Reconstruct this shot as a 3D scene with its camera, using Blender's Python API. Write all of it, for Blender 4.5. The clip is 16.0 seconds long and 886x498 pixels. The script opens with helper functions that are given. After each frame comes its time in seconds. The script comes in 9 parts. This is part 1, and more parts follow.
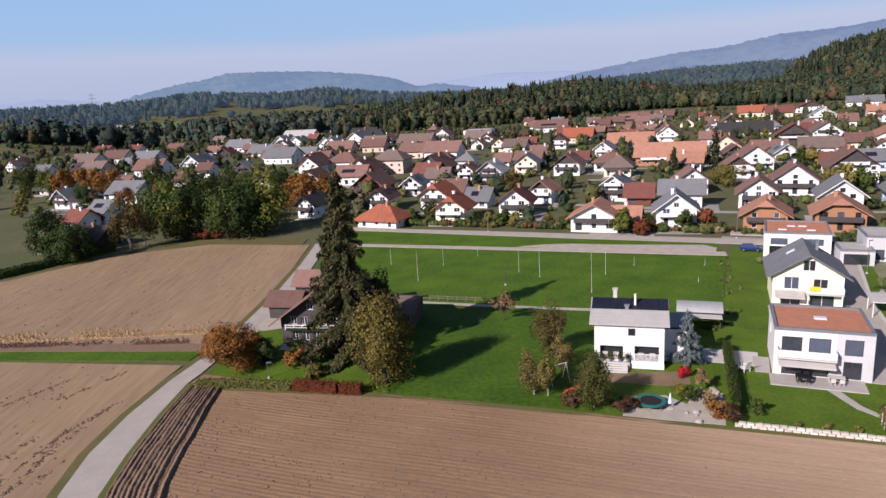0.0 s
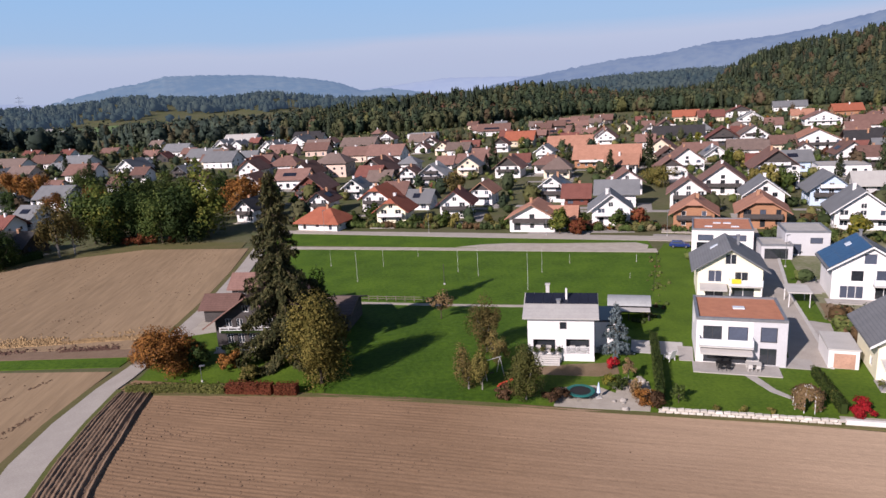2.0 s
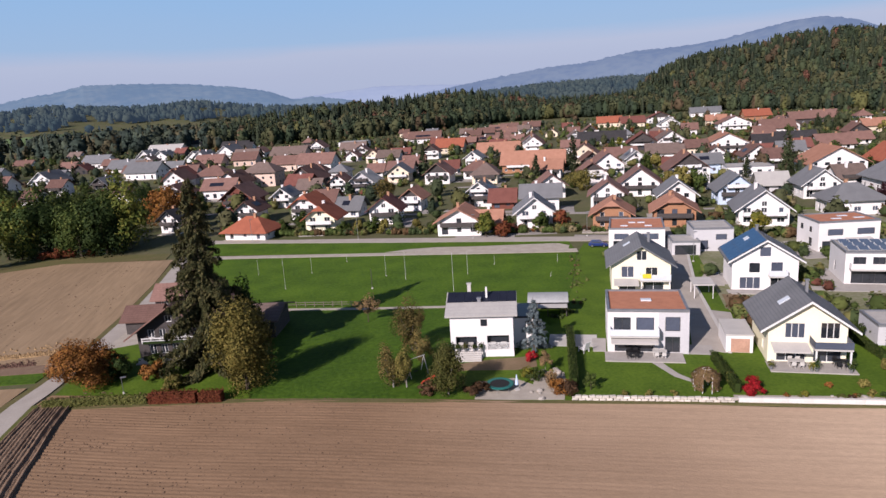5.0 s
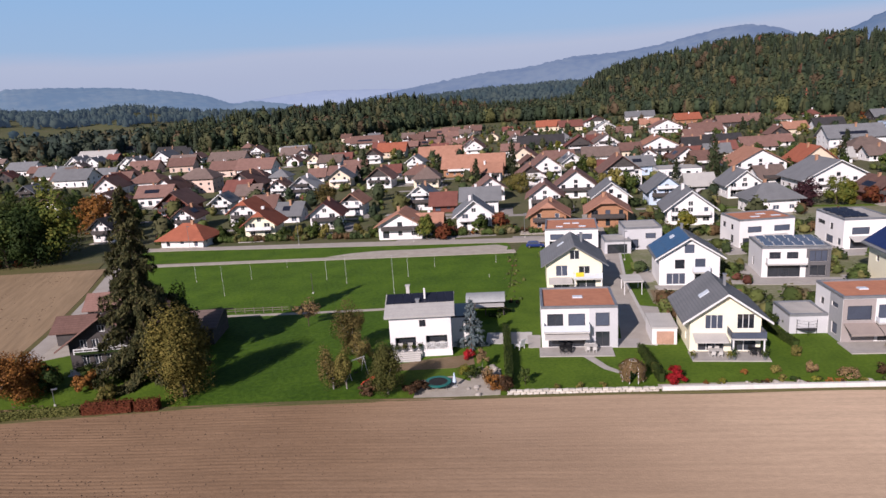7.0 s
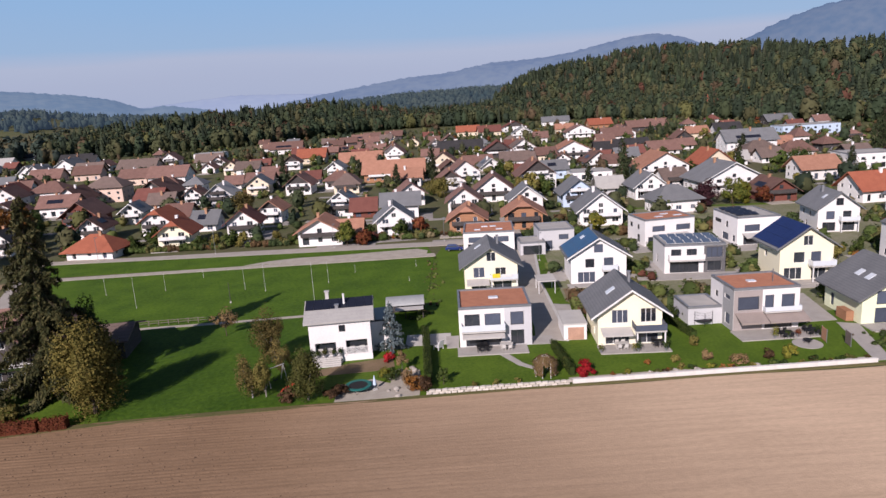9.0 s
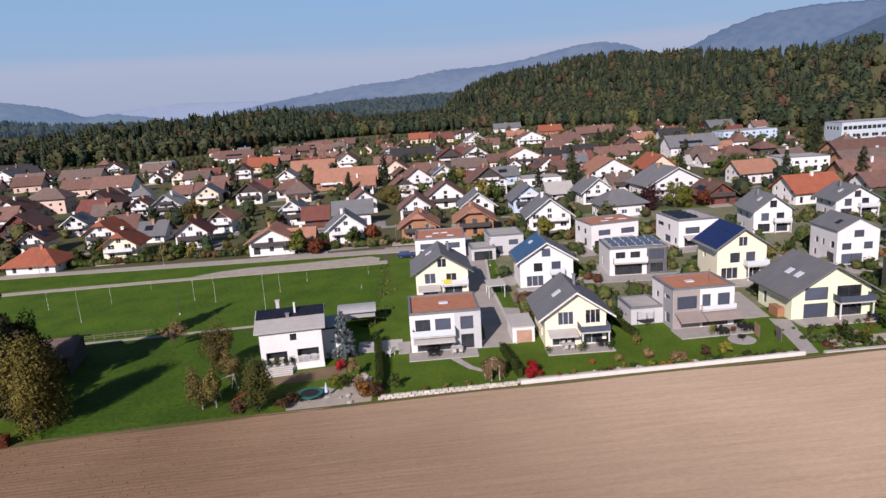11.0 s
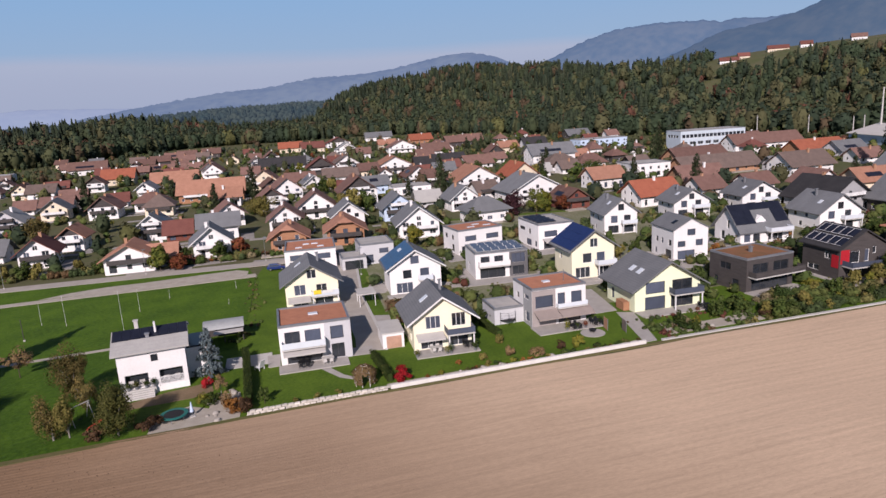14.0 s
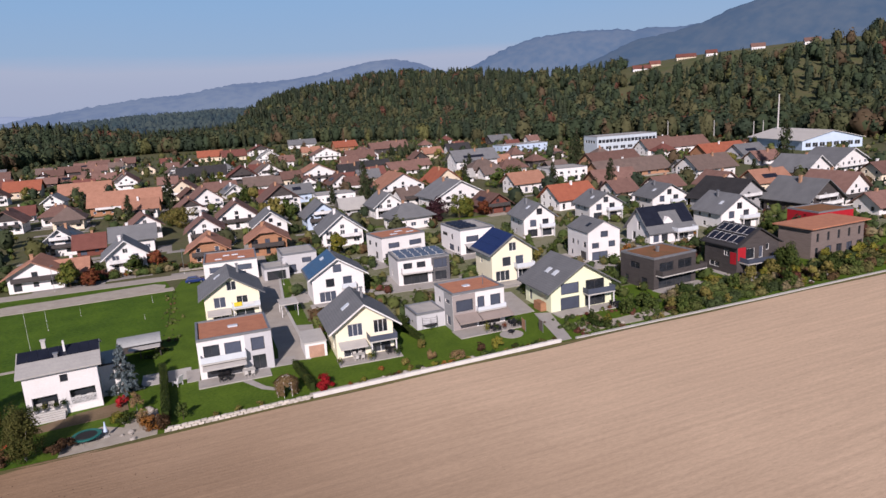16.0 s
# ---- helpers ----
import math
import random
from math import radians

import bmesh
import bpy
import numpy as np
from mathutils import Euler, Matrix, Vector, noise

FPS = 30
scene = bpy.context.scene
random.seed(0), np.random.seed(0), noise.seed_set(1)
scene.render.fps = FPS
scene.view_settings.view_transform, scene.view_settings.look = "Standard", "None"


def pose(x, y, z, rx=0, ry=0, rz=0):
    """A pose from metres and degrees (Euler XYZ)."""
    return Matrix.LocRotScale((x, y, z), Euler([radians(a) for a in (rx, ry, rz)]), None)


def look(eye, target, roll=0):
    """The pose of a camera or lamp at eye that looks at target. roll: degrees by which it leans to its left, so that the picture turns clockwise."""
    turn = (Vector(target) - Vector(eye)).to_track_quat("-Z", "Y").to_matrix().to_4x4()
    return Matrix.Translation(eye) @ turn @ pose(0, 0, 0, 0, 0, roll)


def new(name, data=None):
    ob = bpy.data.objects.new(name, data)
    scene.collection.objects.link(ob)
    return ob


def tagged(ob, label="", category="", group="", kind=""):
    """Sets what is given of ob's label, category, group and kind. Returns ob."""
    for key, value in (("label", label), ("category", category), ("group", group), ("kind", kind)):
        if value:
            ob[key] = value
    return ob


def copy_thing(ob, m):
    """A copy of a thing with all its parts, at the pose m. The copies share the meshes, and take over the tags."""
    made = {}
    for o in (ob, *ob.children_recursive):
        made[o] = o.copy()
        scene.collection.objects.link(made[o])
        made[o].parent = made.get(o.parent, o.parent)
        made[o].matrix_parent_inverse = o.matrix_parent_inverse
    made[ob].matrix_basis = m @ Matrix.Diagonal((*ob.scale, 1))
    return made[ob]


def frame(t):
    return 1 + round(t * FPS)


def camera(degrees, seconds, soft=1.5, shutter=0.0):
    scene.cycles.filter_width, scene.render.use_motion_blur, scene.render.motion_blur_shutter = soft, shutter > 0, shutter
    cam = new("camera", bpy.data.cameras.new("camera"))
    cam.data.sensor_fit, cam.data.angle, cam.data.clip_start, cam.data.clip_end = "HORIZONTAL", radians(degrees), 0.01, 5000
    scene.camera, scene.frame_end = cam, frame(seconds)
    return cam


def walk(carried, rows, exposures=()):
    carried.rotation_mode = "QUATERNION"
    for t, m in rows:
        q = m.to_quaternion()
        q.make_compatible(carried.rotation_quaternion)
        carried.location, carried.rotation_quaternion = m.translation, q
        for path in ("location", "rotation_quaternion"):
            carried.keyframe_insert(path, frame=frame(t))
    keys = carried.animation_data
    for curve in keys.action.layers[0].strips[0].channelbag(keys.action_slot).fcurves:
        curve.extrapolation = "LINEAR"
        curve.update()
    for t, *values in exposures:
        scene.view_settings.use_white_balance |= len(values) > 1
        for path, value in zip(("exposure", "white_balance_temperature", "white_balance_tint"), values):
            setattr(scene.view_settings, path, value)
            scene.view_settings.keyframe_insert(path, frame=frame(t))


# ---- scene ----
cam = camera(68.15, 16.0)
# seconds, eye (m), yaw, pitch, roll (degrees)
ROWS = [
(0.0, -0.11, -0.20, 35.97, -0.05, -13.46, -3.59),
    (0.5, 0.35, -0.38, 35.74, -1.08, -13.48, -3.49),
    (1.0, 0.78, -0.63, 35.54, -2.11, -13.44, -3.42),
    (1.5, 1.17, -0.95, 35.38, -3.32, -13.38, -3.41),
    (2.0, 1.53, -1.33, 35.25, -4.74, -13.34, -3.36),
    (2.5, 1.86, -1.75, 35.15, -6.09, -13.28, -3.40),
    (3.0, 2.16, -2.21, 35.08, -7.46, -13.22, -3.41),
    (3.5, 2.44, -2.70, 35.03, -8.02, -13.14, -3.50),
    (4.0, 2.69, -3.21, 35.00, -8.52, -13.06, -3.56),
    (6.5, 3.64, -5.88, 35.08, -14.11, -12.95, -3.66),
    (7.0, 3.78, -6.41, 35.12, -15.33, -12.94, -3.63),
    (7.5, 3.90, -6.93, 35.17, -17.17, -12.95, -3.57),
    (8.0, 4.00, -7.43, 35.23, -18.72, -12.96, -3.55),
    (8.5, 4.10, -7.92, 35.29, -20.39, -12.94, -3.54),
    (9.0, 4.18, -8.41, 35.35, -22.10, -12.92, -3.51),
    (11.5, 4.44, -10.64, 35.71, -26.76, -12.50, -3.68),
    (12.0, 4.47, -11.07, 35.78, -28.18, -12.49, -3.60),
    (12.5, 4.50, -11.51, 35.86, -31.69, -12.59, -3.43),
    (13.0, 4.51, -11.95, 35.94, -33.38, -12.55, -3.41),
    (13.5, 4.52, -12.40, 36.03, -35.30, -12.53, -3.37),
    (14.0, 4.53, -12.88, 36.12, -37.09, -12.52, -3.34),
    (14.5, 4.53, -13.38, 36.22, -38.94, -12.49, -3.34),
    (15.0, 4.53, -13.92, 36.33, -40.55, -12.46, -3.38),
    (15.5, 4.52, -14.50, 36.45, -41.86, -12.42, -3.46),
    (16.0, 4.51, -15.14, 36.58, -43.44, -12.37, -3.51),
]
walk(cam, [(t, pose(x, y, z, 90 + pitch, 0, yaw) @ pose(0, 0, 0, 0, 0, roll)) for t, x, y, z, yaw, pitch, roll in ROWS], [(0, 0.41, 6300, 25), (4, 0.32, 6300, 25), (9, 0.19, 6300, 25), (16, 0.07, 6300, 25)])

# ---- light ----
SUN_AZ, SUN_EL = 227.5, 29.5          # where the sun stands: degrees clockwise from +y, degrees up
world = bpy.data.worlds.new("sky")
scene.world = world
world.use_nodes = True
wn = world.node_tree.nodes
wl = world.node_tree.links
sky = wn.new("ShaderNodeTexSky")
sky.sky_type = "NISHITA"
sky.sun_disc = False
sky.sun_elevation = radians(SUN_EL)
sky.sun_rotation = radians(SUN_AZ)
sky.air_density, sky.dust_density, sky.ozone_density = 1.0, 0.4, 3.0
wn["Background"].inputs["Strength"].default_value = 0.055
# a bright veil of thin high cloud and haze: lavender at the horizon, light blue above it
coord, split, veil, tone, fade, haze, paler = (wn.new("ShaderNode" + k) for k in ("TexCoord", "SeparateXYZ", "TexNoise", "MapRange", "MapRange", "Mix", "VectorMath"))
stretch = wn.new("ShaderNodeMapping")
stretch.inputs["Rotation"].default_value, stretch.inputs["Scale"].default_value = (0.0, radians(-4), radians(20)), (1.2, 1.2, 9.0)
wl.new(coord.outputs["Generated"], split.inputs[0])
wl.new(coord.outputs["Generated"], stretch.inputs[0])
wl.new(stretch.outputs[0], veil.inputs["Vector"])
veil.inputs["Scale"].default_value, veil.inputs["Detail"].default_value, veil.inputs["Roughness"].default_value = 1.6, 5.0, 0.5
ridge = wn.new("ShaderNodeMath")
ridge.operation = "MULTIPLY_ADD"
ridge.inputs[1].default_value = -0.035
wl.new(veil.outputs["Fac"], ridge.inputs[0]), wl.new(split.outputs["Z"], ridge.inputs[2])
layers = wn.new("ShaderNodeValToRGB")
while len(layers.color_ramp.elements) < 5:
    layers.color_ramp.elements.new(0.5)
for e, (p, c) in zip(layers.color_ramp.elements, ((0.0, (0.55, 0.70, 0.92)), (0.27, (0.63, 0.755, 0.94)), (0.40, (0.67, 0.80, 0.97)), (0.50, (0.50, 0.775, 1.03)), (0.95, (0.41, 0.765, 1.11)))):
    e.position, e.color = p, (*c, 1)
tone.inputs["From Min"].default_value, tone.inputs["From Max"].default_value = -0.03, 0.17
wl.new(ridge.outputs[0], tone.inputs["Value"])
wl.new(tone.outputs[0], layers.inputs[0])
haze.data_type = "RGBA"
paler.operation = "SCALE"
paler.inputs["Scale"].default_value = 10.0
wl.new(layers.outputs[0], paler.inputs[0])
fade.inputs["From Min"].default_value, fade.inputs["From Max"].default_value = 0.15, 0.42
fade.inputs["To Min"].default_value, fade.inputs["To Max"].default_value = 0.92, 0.0
wl.new(split.outputs["Z"], fade.inputs["Value"])
wl.new(fade.outputs[0], haze.inputs[0])
wl.new(sky.outputs[0], haze.inputs[6])
wl.new(paler.outputs[0], haze.inputs[7])
wl.new(haze.outputs[2], wn["Background"].inputs["Color"])
sun_data = bpy.data.lights.new("sun", "SUN")
sun_data.energy, sun_data.angle, sun_data.color = 5.0, radians(0.6), (1.0, 0.93, 0.82)
sun = new("sun", sun_data)
_a, _e = radians(SUN_AZ), radians(SUN_EL)
sun.matrix_world = look((0, 0, 300), (-math.sin(_a) * math.cos(_e), -math.cos(_a) * math.cos(_e), 300 - math.sin(_e)))
scene.view_settings.exposure = 0.0


# ---- materials ----
def mat(name, col, col2=None, rough=0.85, scale=0.6, fine=6.0, bump=0.15, depth=0.05, metal=0.0, rand=0.0, spec=0.12, mix=0.5, stretch=(1, 1, 1)):
    """A surface whose colour wanders from col to col2 at two sizes; rand: how far whole objects differ in brightness."""
    m = bpy.data.materials.new(name)
    m.use_nodes = True
    n, l = m.node_tree.nodes, m.node_tree.links
    b = n["Principled BSDF"]
    b.inputs["Roughness"].default_value, b.inputs["Metallic"].default_value = rough, metal
    b.inputs["Specular IOR Level"].default_value = spec
    col2 = col2 or tuple(c * 0.72 for c in col)
    tc, mp = n.new("ShaderNodeTexCoord"), n.new("ShaderNodeMapping")
    mp.inputs["Scale"].default_value = stretch
    l.new(tc.outputs["Object"], mp.inputs["Vector"])
    big, small = n.new("ShaderNodeTexNoise"), n.new("ShaderNodeTexNoise")
    for tex, sc, det in ((big, scale, 4), (small, fine, 5)):
        tex.inputs["Scale"].default_value, tex.inputs["Detail"].default_value = sc, det
        l.new(mp.outputs[0], tex.inputs["Vector"])
    add = n.new("ShaderNodeMath")
    add.operation = "ADD"
    l.new(big.outputs["Fac"], add.inputs[0]), l.new(small.outputs["Fac"], add.inputs[1])
    ramp = n.new("ShaderNodeMapRange")
    ramp.inputs["From Min"].default_value, ramp.inputs["From Max"].default_value = 1 - mix * 0.5, 1 + mix * 0.5
    l.new(add.outputs[0], ramp.inputs["Value"])
    mixc = n.new("ShaderNodeMix")
    mixc.data_type = "RGBA"
    mixc.inputs[6].default_value, mixc.inputs[7].default_value = (*col, 1), (*col2, 1)
    l.new(ramp.outputs[0], mixc.inputs[0])
    out = mixc.outputs[2]
    if rand:
        info, hsv, mr = n.new("ShaderNodeObjectInfo"), n.new("ShaderNodeHueSaturation"), n.new("ShaderNodeMapRange")
        mr.inputs["To Min"].default_value, mr.inputs["To Max"].default_value = 1 - rand, 1 + rand
        l.new(info.outputs["Random"], mr.inputs["Value"])
        l.new(mr.outputs[0], hsv.inputs["Value"])
        l.new(out, hsv.inputs["Color"])
        out = hsv.outputs[0]
    l.new(out, b.inputs["Base Color"])
    if bump:
        bp = n.new("ShaderNodeBump")
        bp.inputs["Strength"].default_value, bp.inputs["Distance"].default_value = bump, depth
        l.new(small.outputs["Fac"], bp.inputs["Height"])
        l.new(bp.outputs[0], b.inputs["Normal"])
    return m


M_MEADOW = mat("meadow", (0.066, 0.09, 0.026), (0.135, 0.115, 0.072), scale=0.05, fine=0.7, mix=0.8)
M_SOIL = mat("field_soil", (0.285, 0.183, 0.11), (0.21, 0.133, 0.08), scale=0.12, fine=4.5, bump=0.4, depth=0.06, mix=0.9)


def sunlit_side(m, pale, x0, x1):
    """Paints the field paler from x0 to x1, unevenly, for its brighter look with the sun behind."""
    n, l = m.node_tree.nodes, m.node_tree.links
    b = n["Principled BSDF"]
    tc, sep, nz, add, mr, mx = (n.new("ShaderNode" + k) for k in ("TexCoord", "SeparateXYZ", "TexNoise", "Math", "MapRange", "Mix"))
    nz.inputs["Scale"].default_value = 0.035
    l.new(tc.outputs["Object"], sep.inputs[0]), l.new(tc.outputs["Object"], nz.inputs["Vector"])
    add.operation = "MULTIPLY_ADD"
    add.inputs[1].default_value = 40.0
    l.new(nz.outputs["Fac"], add.inputs[0]), l.new(sep.outputs["X"], add.inputs[2])
    mr.inputs["From Min"].default_value, mr.inputs["From Max"].default_value = x0 + 20, x1 + 20
    l.new(add.outputs[0], mr.inputs["Value"])
    mx.data_type = "RGBA"
    mx.inputs[7].default_value = (*pale, 1)
    l.new(b.inputs["Base Color"].links[0].from_socket, mx.inputs[6])
    l.new(mr.outputs[0], mx.inputs[0])
    l.new(mx.outputs[2], b.inputs["Base Color"])


def drilled(m, turn):
    """Faint uneven seed rows and harrow marks along the direction turn."""
    n, l = m.node_tree.nodes, m.node_tree.links
    b = n["Principled BSDF"]
    tc, mp, mp2, nz, nz2, mul, mr, hsv = (n.new("ShaderNode" + k) for k in ("TexCoord", "Mapping", "Mapping", "TexNoise", "TexNoise", "Math", "MapRange", "HueSaturation"))
    for p, sc, z, s, det in ((mp, (0.05, 1.0, 1.0), nz, 1.6, 3), (mp2, (0.3, 1.0, 1.0), nz2, 4.5, 5)):
        r = n.new("ShaderNodeMapping")
        r.inputs["Rotation"].default_value = (0, 0, -turn)
        l.new(tc.outputs["Object"], r.inputs[0])
        l.new(r.outputs[0], p.inputs[0])
        p.inputs["Scale"].default_value = sc
        z.inputs["Scale"].default_value, z.inputs["Detail"].default_value = s, det
        l.new(p.outputs[0], z.inputs["Vector"])
    mul.operation = "ADD"
    l.new(nz.outputs["Fac"], mul.inputs[0]), l.new(nz2.outputs["Fac"], mul.inputs[1])
    mr.inputs["From Min"].default_value, mr.inputs["From Max"].default_value = 0.7, 1.3
    mr.inputs["To Min"].default_value, mr.inputs["To Max"].default_value = 0.86, 1.1
    l.new(mul.outputs[0], mr.inputs["Value"])
    l.new(b.inputs["Base Color"].links[0].from_socket, hsv.inputs["Color"])
    l.new(mr.outputs[0], hsv.inputs["Value"])
    l.new(hsv.outputs[0], b.inputs["Base Color"])


sunlit_side(M_SOIL, (0.575, 0.42, 0.292), 4, 66)
drilled(M_SOIL, math.atan2(-0.363, 0.932))
M_ROAD = mat("asphalt_light", (0.40, 0.365, 0.325), (0.33, 0.30, 0.268), scale=0.4, fine=5, bump=0.1)


# ---- mesh helpers ----
def part(name, bm, material, parent=None, label=""):
    """Links a bmesh as one mesh object under a thing or a part."""
    me = bpy.data.meshes.new(name)
    bm.to_mesh(me)
    bm.free()
    for m in material if isinstance(material, (list, tuple)) else [material]:
        me.materials.append(m)
    ob = new(name, me)
    if parent is not None:
        ob.parent = parent
    return tagged(ob, label)


def box(bm, x0, y0, z0, x1, y1, z1, mi=0):
    v = [bm.verts.new((x, y, z)) for z in (z0, z1) for x, y in ((x0, y0), (x1, y0), (x1, y1), (x0, y1))]
    for q in ((3, 2, 1, 0), (4, 5, 6, 7), (0, 1, 5, 4), (1, 2, 6, 5), (2, 3, 7, 6), (3, 0, 4, 7)):
        bm.faces.new([v[i] for i in q]).material_index = mi
    return bm


def slab(name, pts, z, thick, material, label="", category="", kind="structure"):
    """A flat sheet over the outline pts, thick metres deep, its top at z."""
    bm = bmesh.new()
    f = bm.faces.new([bm.verts.new((x, y, z)) for x, y in pts])
    if f.normal.z < 0 or f.calc_area() and (f.normal_update() or f.normal.z < 0):
        f.normal_flip()
    r = bmesh.ops.extrude_face_region(bm, geom=[f])
    bmesh.ops.translate(bm, verts=[g for g in r["geom"] if isinstance(g, bmesh.types.BMVert)], vec=(0, 0, -thick))
    bmesh.ops.recalc_face_normals(bm, faces=bm.faces)
    return tagged(part(name, bm, material), label, category, kind=kind)


def stretch_rows(m, axis="z", period=0.25, strength=0.5, depth=0.05, dark=0.75):
    """Adds courses to a material: bands along an axis, in relief and slightly in tone."""
    n, l = m.node_tree.nodes, m.node_tree.links
    b = n["Principled BSDF"]
    tc, sep = n.new("ShaderNodeTexCoord"), n.new("ShaderNodeSeparateXYZ")
    l.new(tc.outputs["Object"], sep.inputs[0])
    div, fr = n.new("ShaderNodeMath"), n.new("ShaderNodeMath")
    div.operation, fr.operation = "DIVIDE", "FRACT"
    div.inputs[1].default_value = period
    l.new(sep.outputs["XYZ".index(axis.upper())], div.inputs[0])
    l.new(div.outputs[0], fr.inputs[0])
    bp = n.new("ShaderNodeBump")
    bp.inputs["Strength"].default_value, bp.inputs["Distance"].default_value = strength, depth
    l.new(fr.outputs[0], bp.inputs["Height"])
    old = b.inputs["Normal"].links
    if old:
        l.new(old[0].from_socket, bp.inputs["Normal"])
    l.new(bp.outputs[0], b.inputs["Normal"])
    src = b.inputs["Base Color"].links[0].from_socket
    mr, mx = n.new("ShaderNodeMapRange"), n.new("ShaderNodeMix")
    mr.inputs["From Max"].default_value, mr.inputs["To Min"].default_value = 0.3, dark
    l.new(fr.outputs[0], mr.inputs["Value"])
    mx.data_type, mx.blend_type = "RGBA", "MULTIPLY"
    mx.inputs[0].default_value = 1.0
    l.new(src, mx.inputs[6])
    l.new(mr.outputs[0], mx.inputs[7])
    l.new(mx.outputs[2], b.inputs["Base Color"])
    return m


def leafy(name, cols, rough=0.7):
    """Foliage: each leaf takes its own tone between the colours."""
    m = bpy.data.materials.new(name)
    m.use_nodes = True
    n, l = m.node_tree.nodes, m.node_tree.links
    b = n["Principled BSDF"]
    b.inputs["Roughness"].default_value = rough
    b.inputs["Specular IOR Level"].default_value = 0.08
    geo, ramp, info, hsv, mr = (n.new("ShaderNode" + k) for k in ("NewGeometry", "ValToRGB", "ObjectInfo", "HueSaturation", "MapRange"))
    l.new(geo.outputs["Random Per Island"], ramp.inputs[0])
    while len(ramp.color_ramp.elements) < len(cols):
        ramp.color_ramp.elements.new(0.5)
    for i, (e, c) in enumerate(zip(ramp.color_ramp.elements, cols)):
        e.position, e.color = i / (len(cols) - 1), (*c, 1)
    mr.inputs["To Min"].default_value, mr.inputs["To Max"].default_value = 0.7, 1.3
    l.new(info.outputs["Random"], mr.inputs["Value"])
    l.new(mr.outputs[0], hsv.inputs["Value"])
    l.new(ramp.outputs[0], hsv.inputs["Color"])
    l.new(hsv.outputs[0], b.inputs["Base Color"])
    return m


ROOFS = {
    "red": stretch_rows(mat("red_tile", (0.34, 0.115, 0.068), (0.26, 0.085, 0.052), scale=0.5, fine=4, rand=0.12)),
    "orange": stretch_rows(mat("orange_tile", (0.385, 0.2, 0.138), (0.3, 0.152, 0.104), scale=0.5, fine=4, rand=0.1)),
    "brown": stretch_rows(mat("brown_tile", (0.205, 0.12, 0.1), (0.15, 0.087, 0.073), scale=0.5, fine=4, rand=0.25)),
    "darkred": stretch_rows(mat("dark_red_tile", (0.2, 0.082, 0.066), (0.15, 0.06, 0.05), scale=0.5, fine=4, rand=0.15)),
    "grey": stretch_rows(mat("grey_slate", (0.185, 0.19, 0.20), (0.145, 0.15, 0.158), scale=0.4, fine=5, rough=0.65, rand=0.12)),
    "dark": stretch_rows(mat("dark_slate", (0.05, 0.048, 0.05), (0.035, 0.034, 0.036), scale=0.4, fine=5, rough=0.6, rand=0.1)),
    "pale": stretch_rows(mat("pale_grey_eternit", (0.40, 0.39, 0.37), (0.34, 0.33, 0.32), scale=0.5, fine=4, rough=0.7), "z", 0.25, 0.2, 0.03, 0.93),
    "greybrown": stretch_rows(mat("grey_brown_tile", (0.19, 0.14, 0.122), (0.14, 0.105, 0.092), scale=0.5, fine=4, rand=0.15)),
}
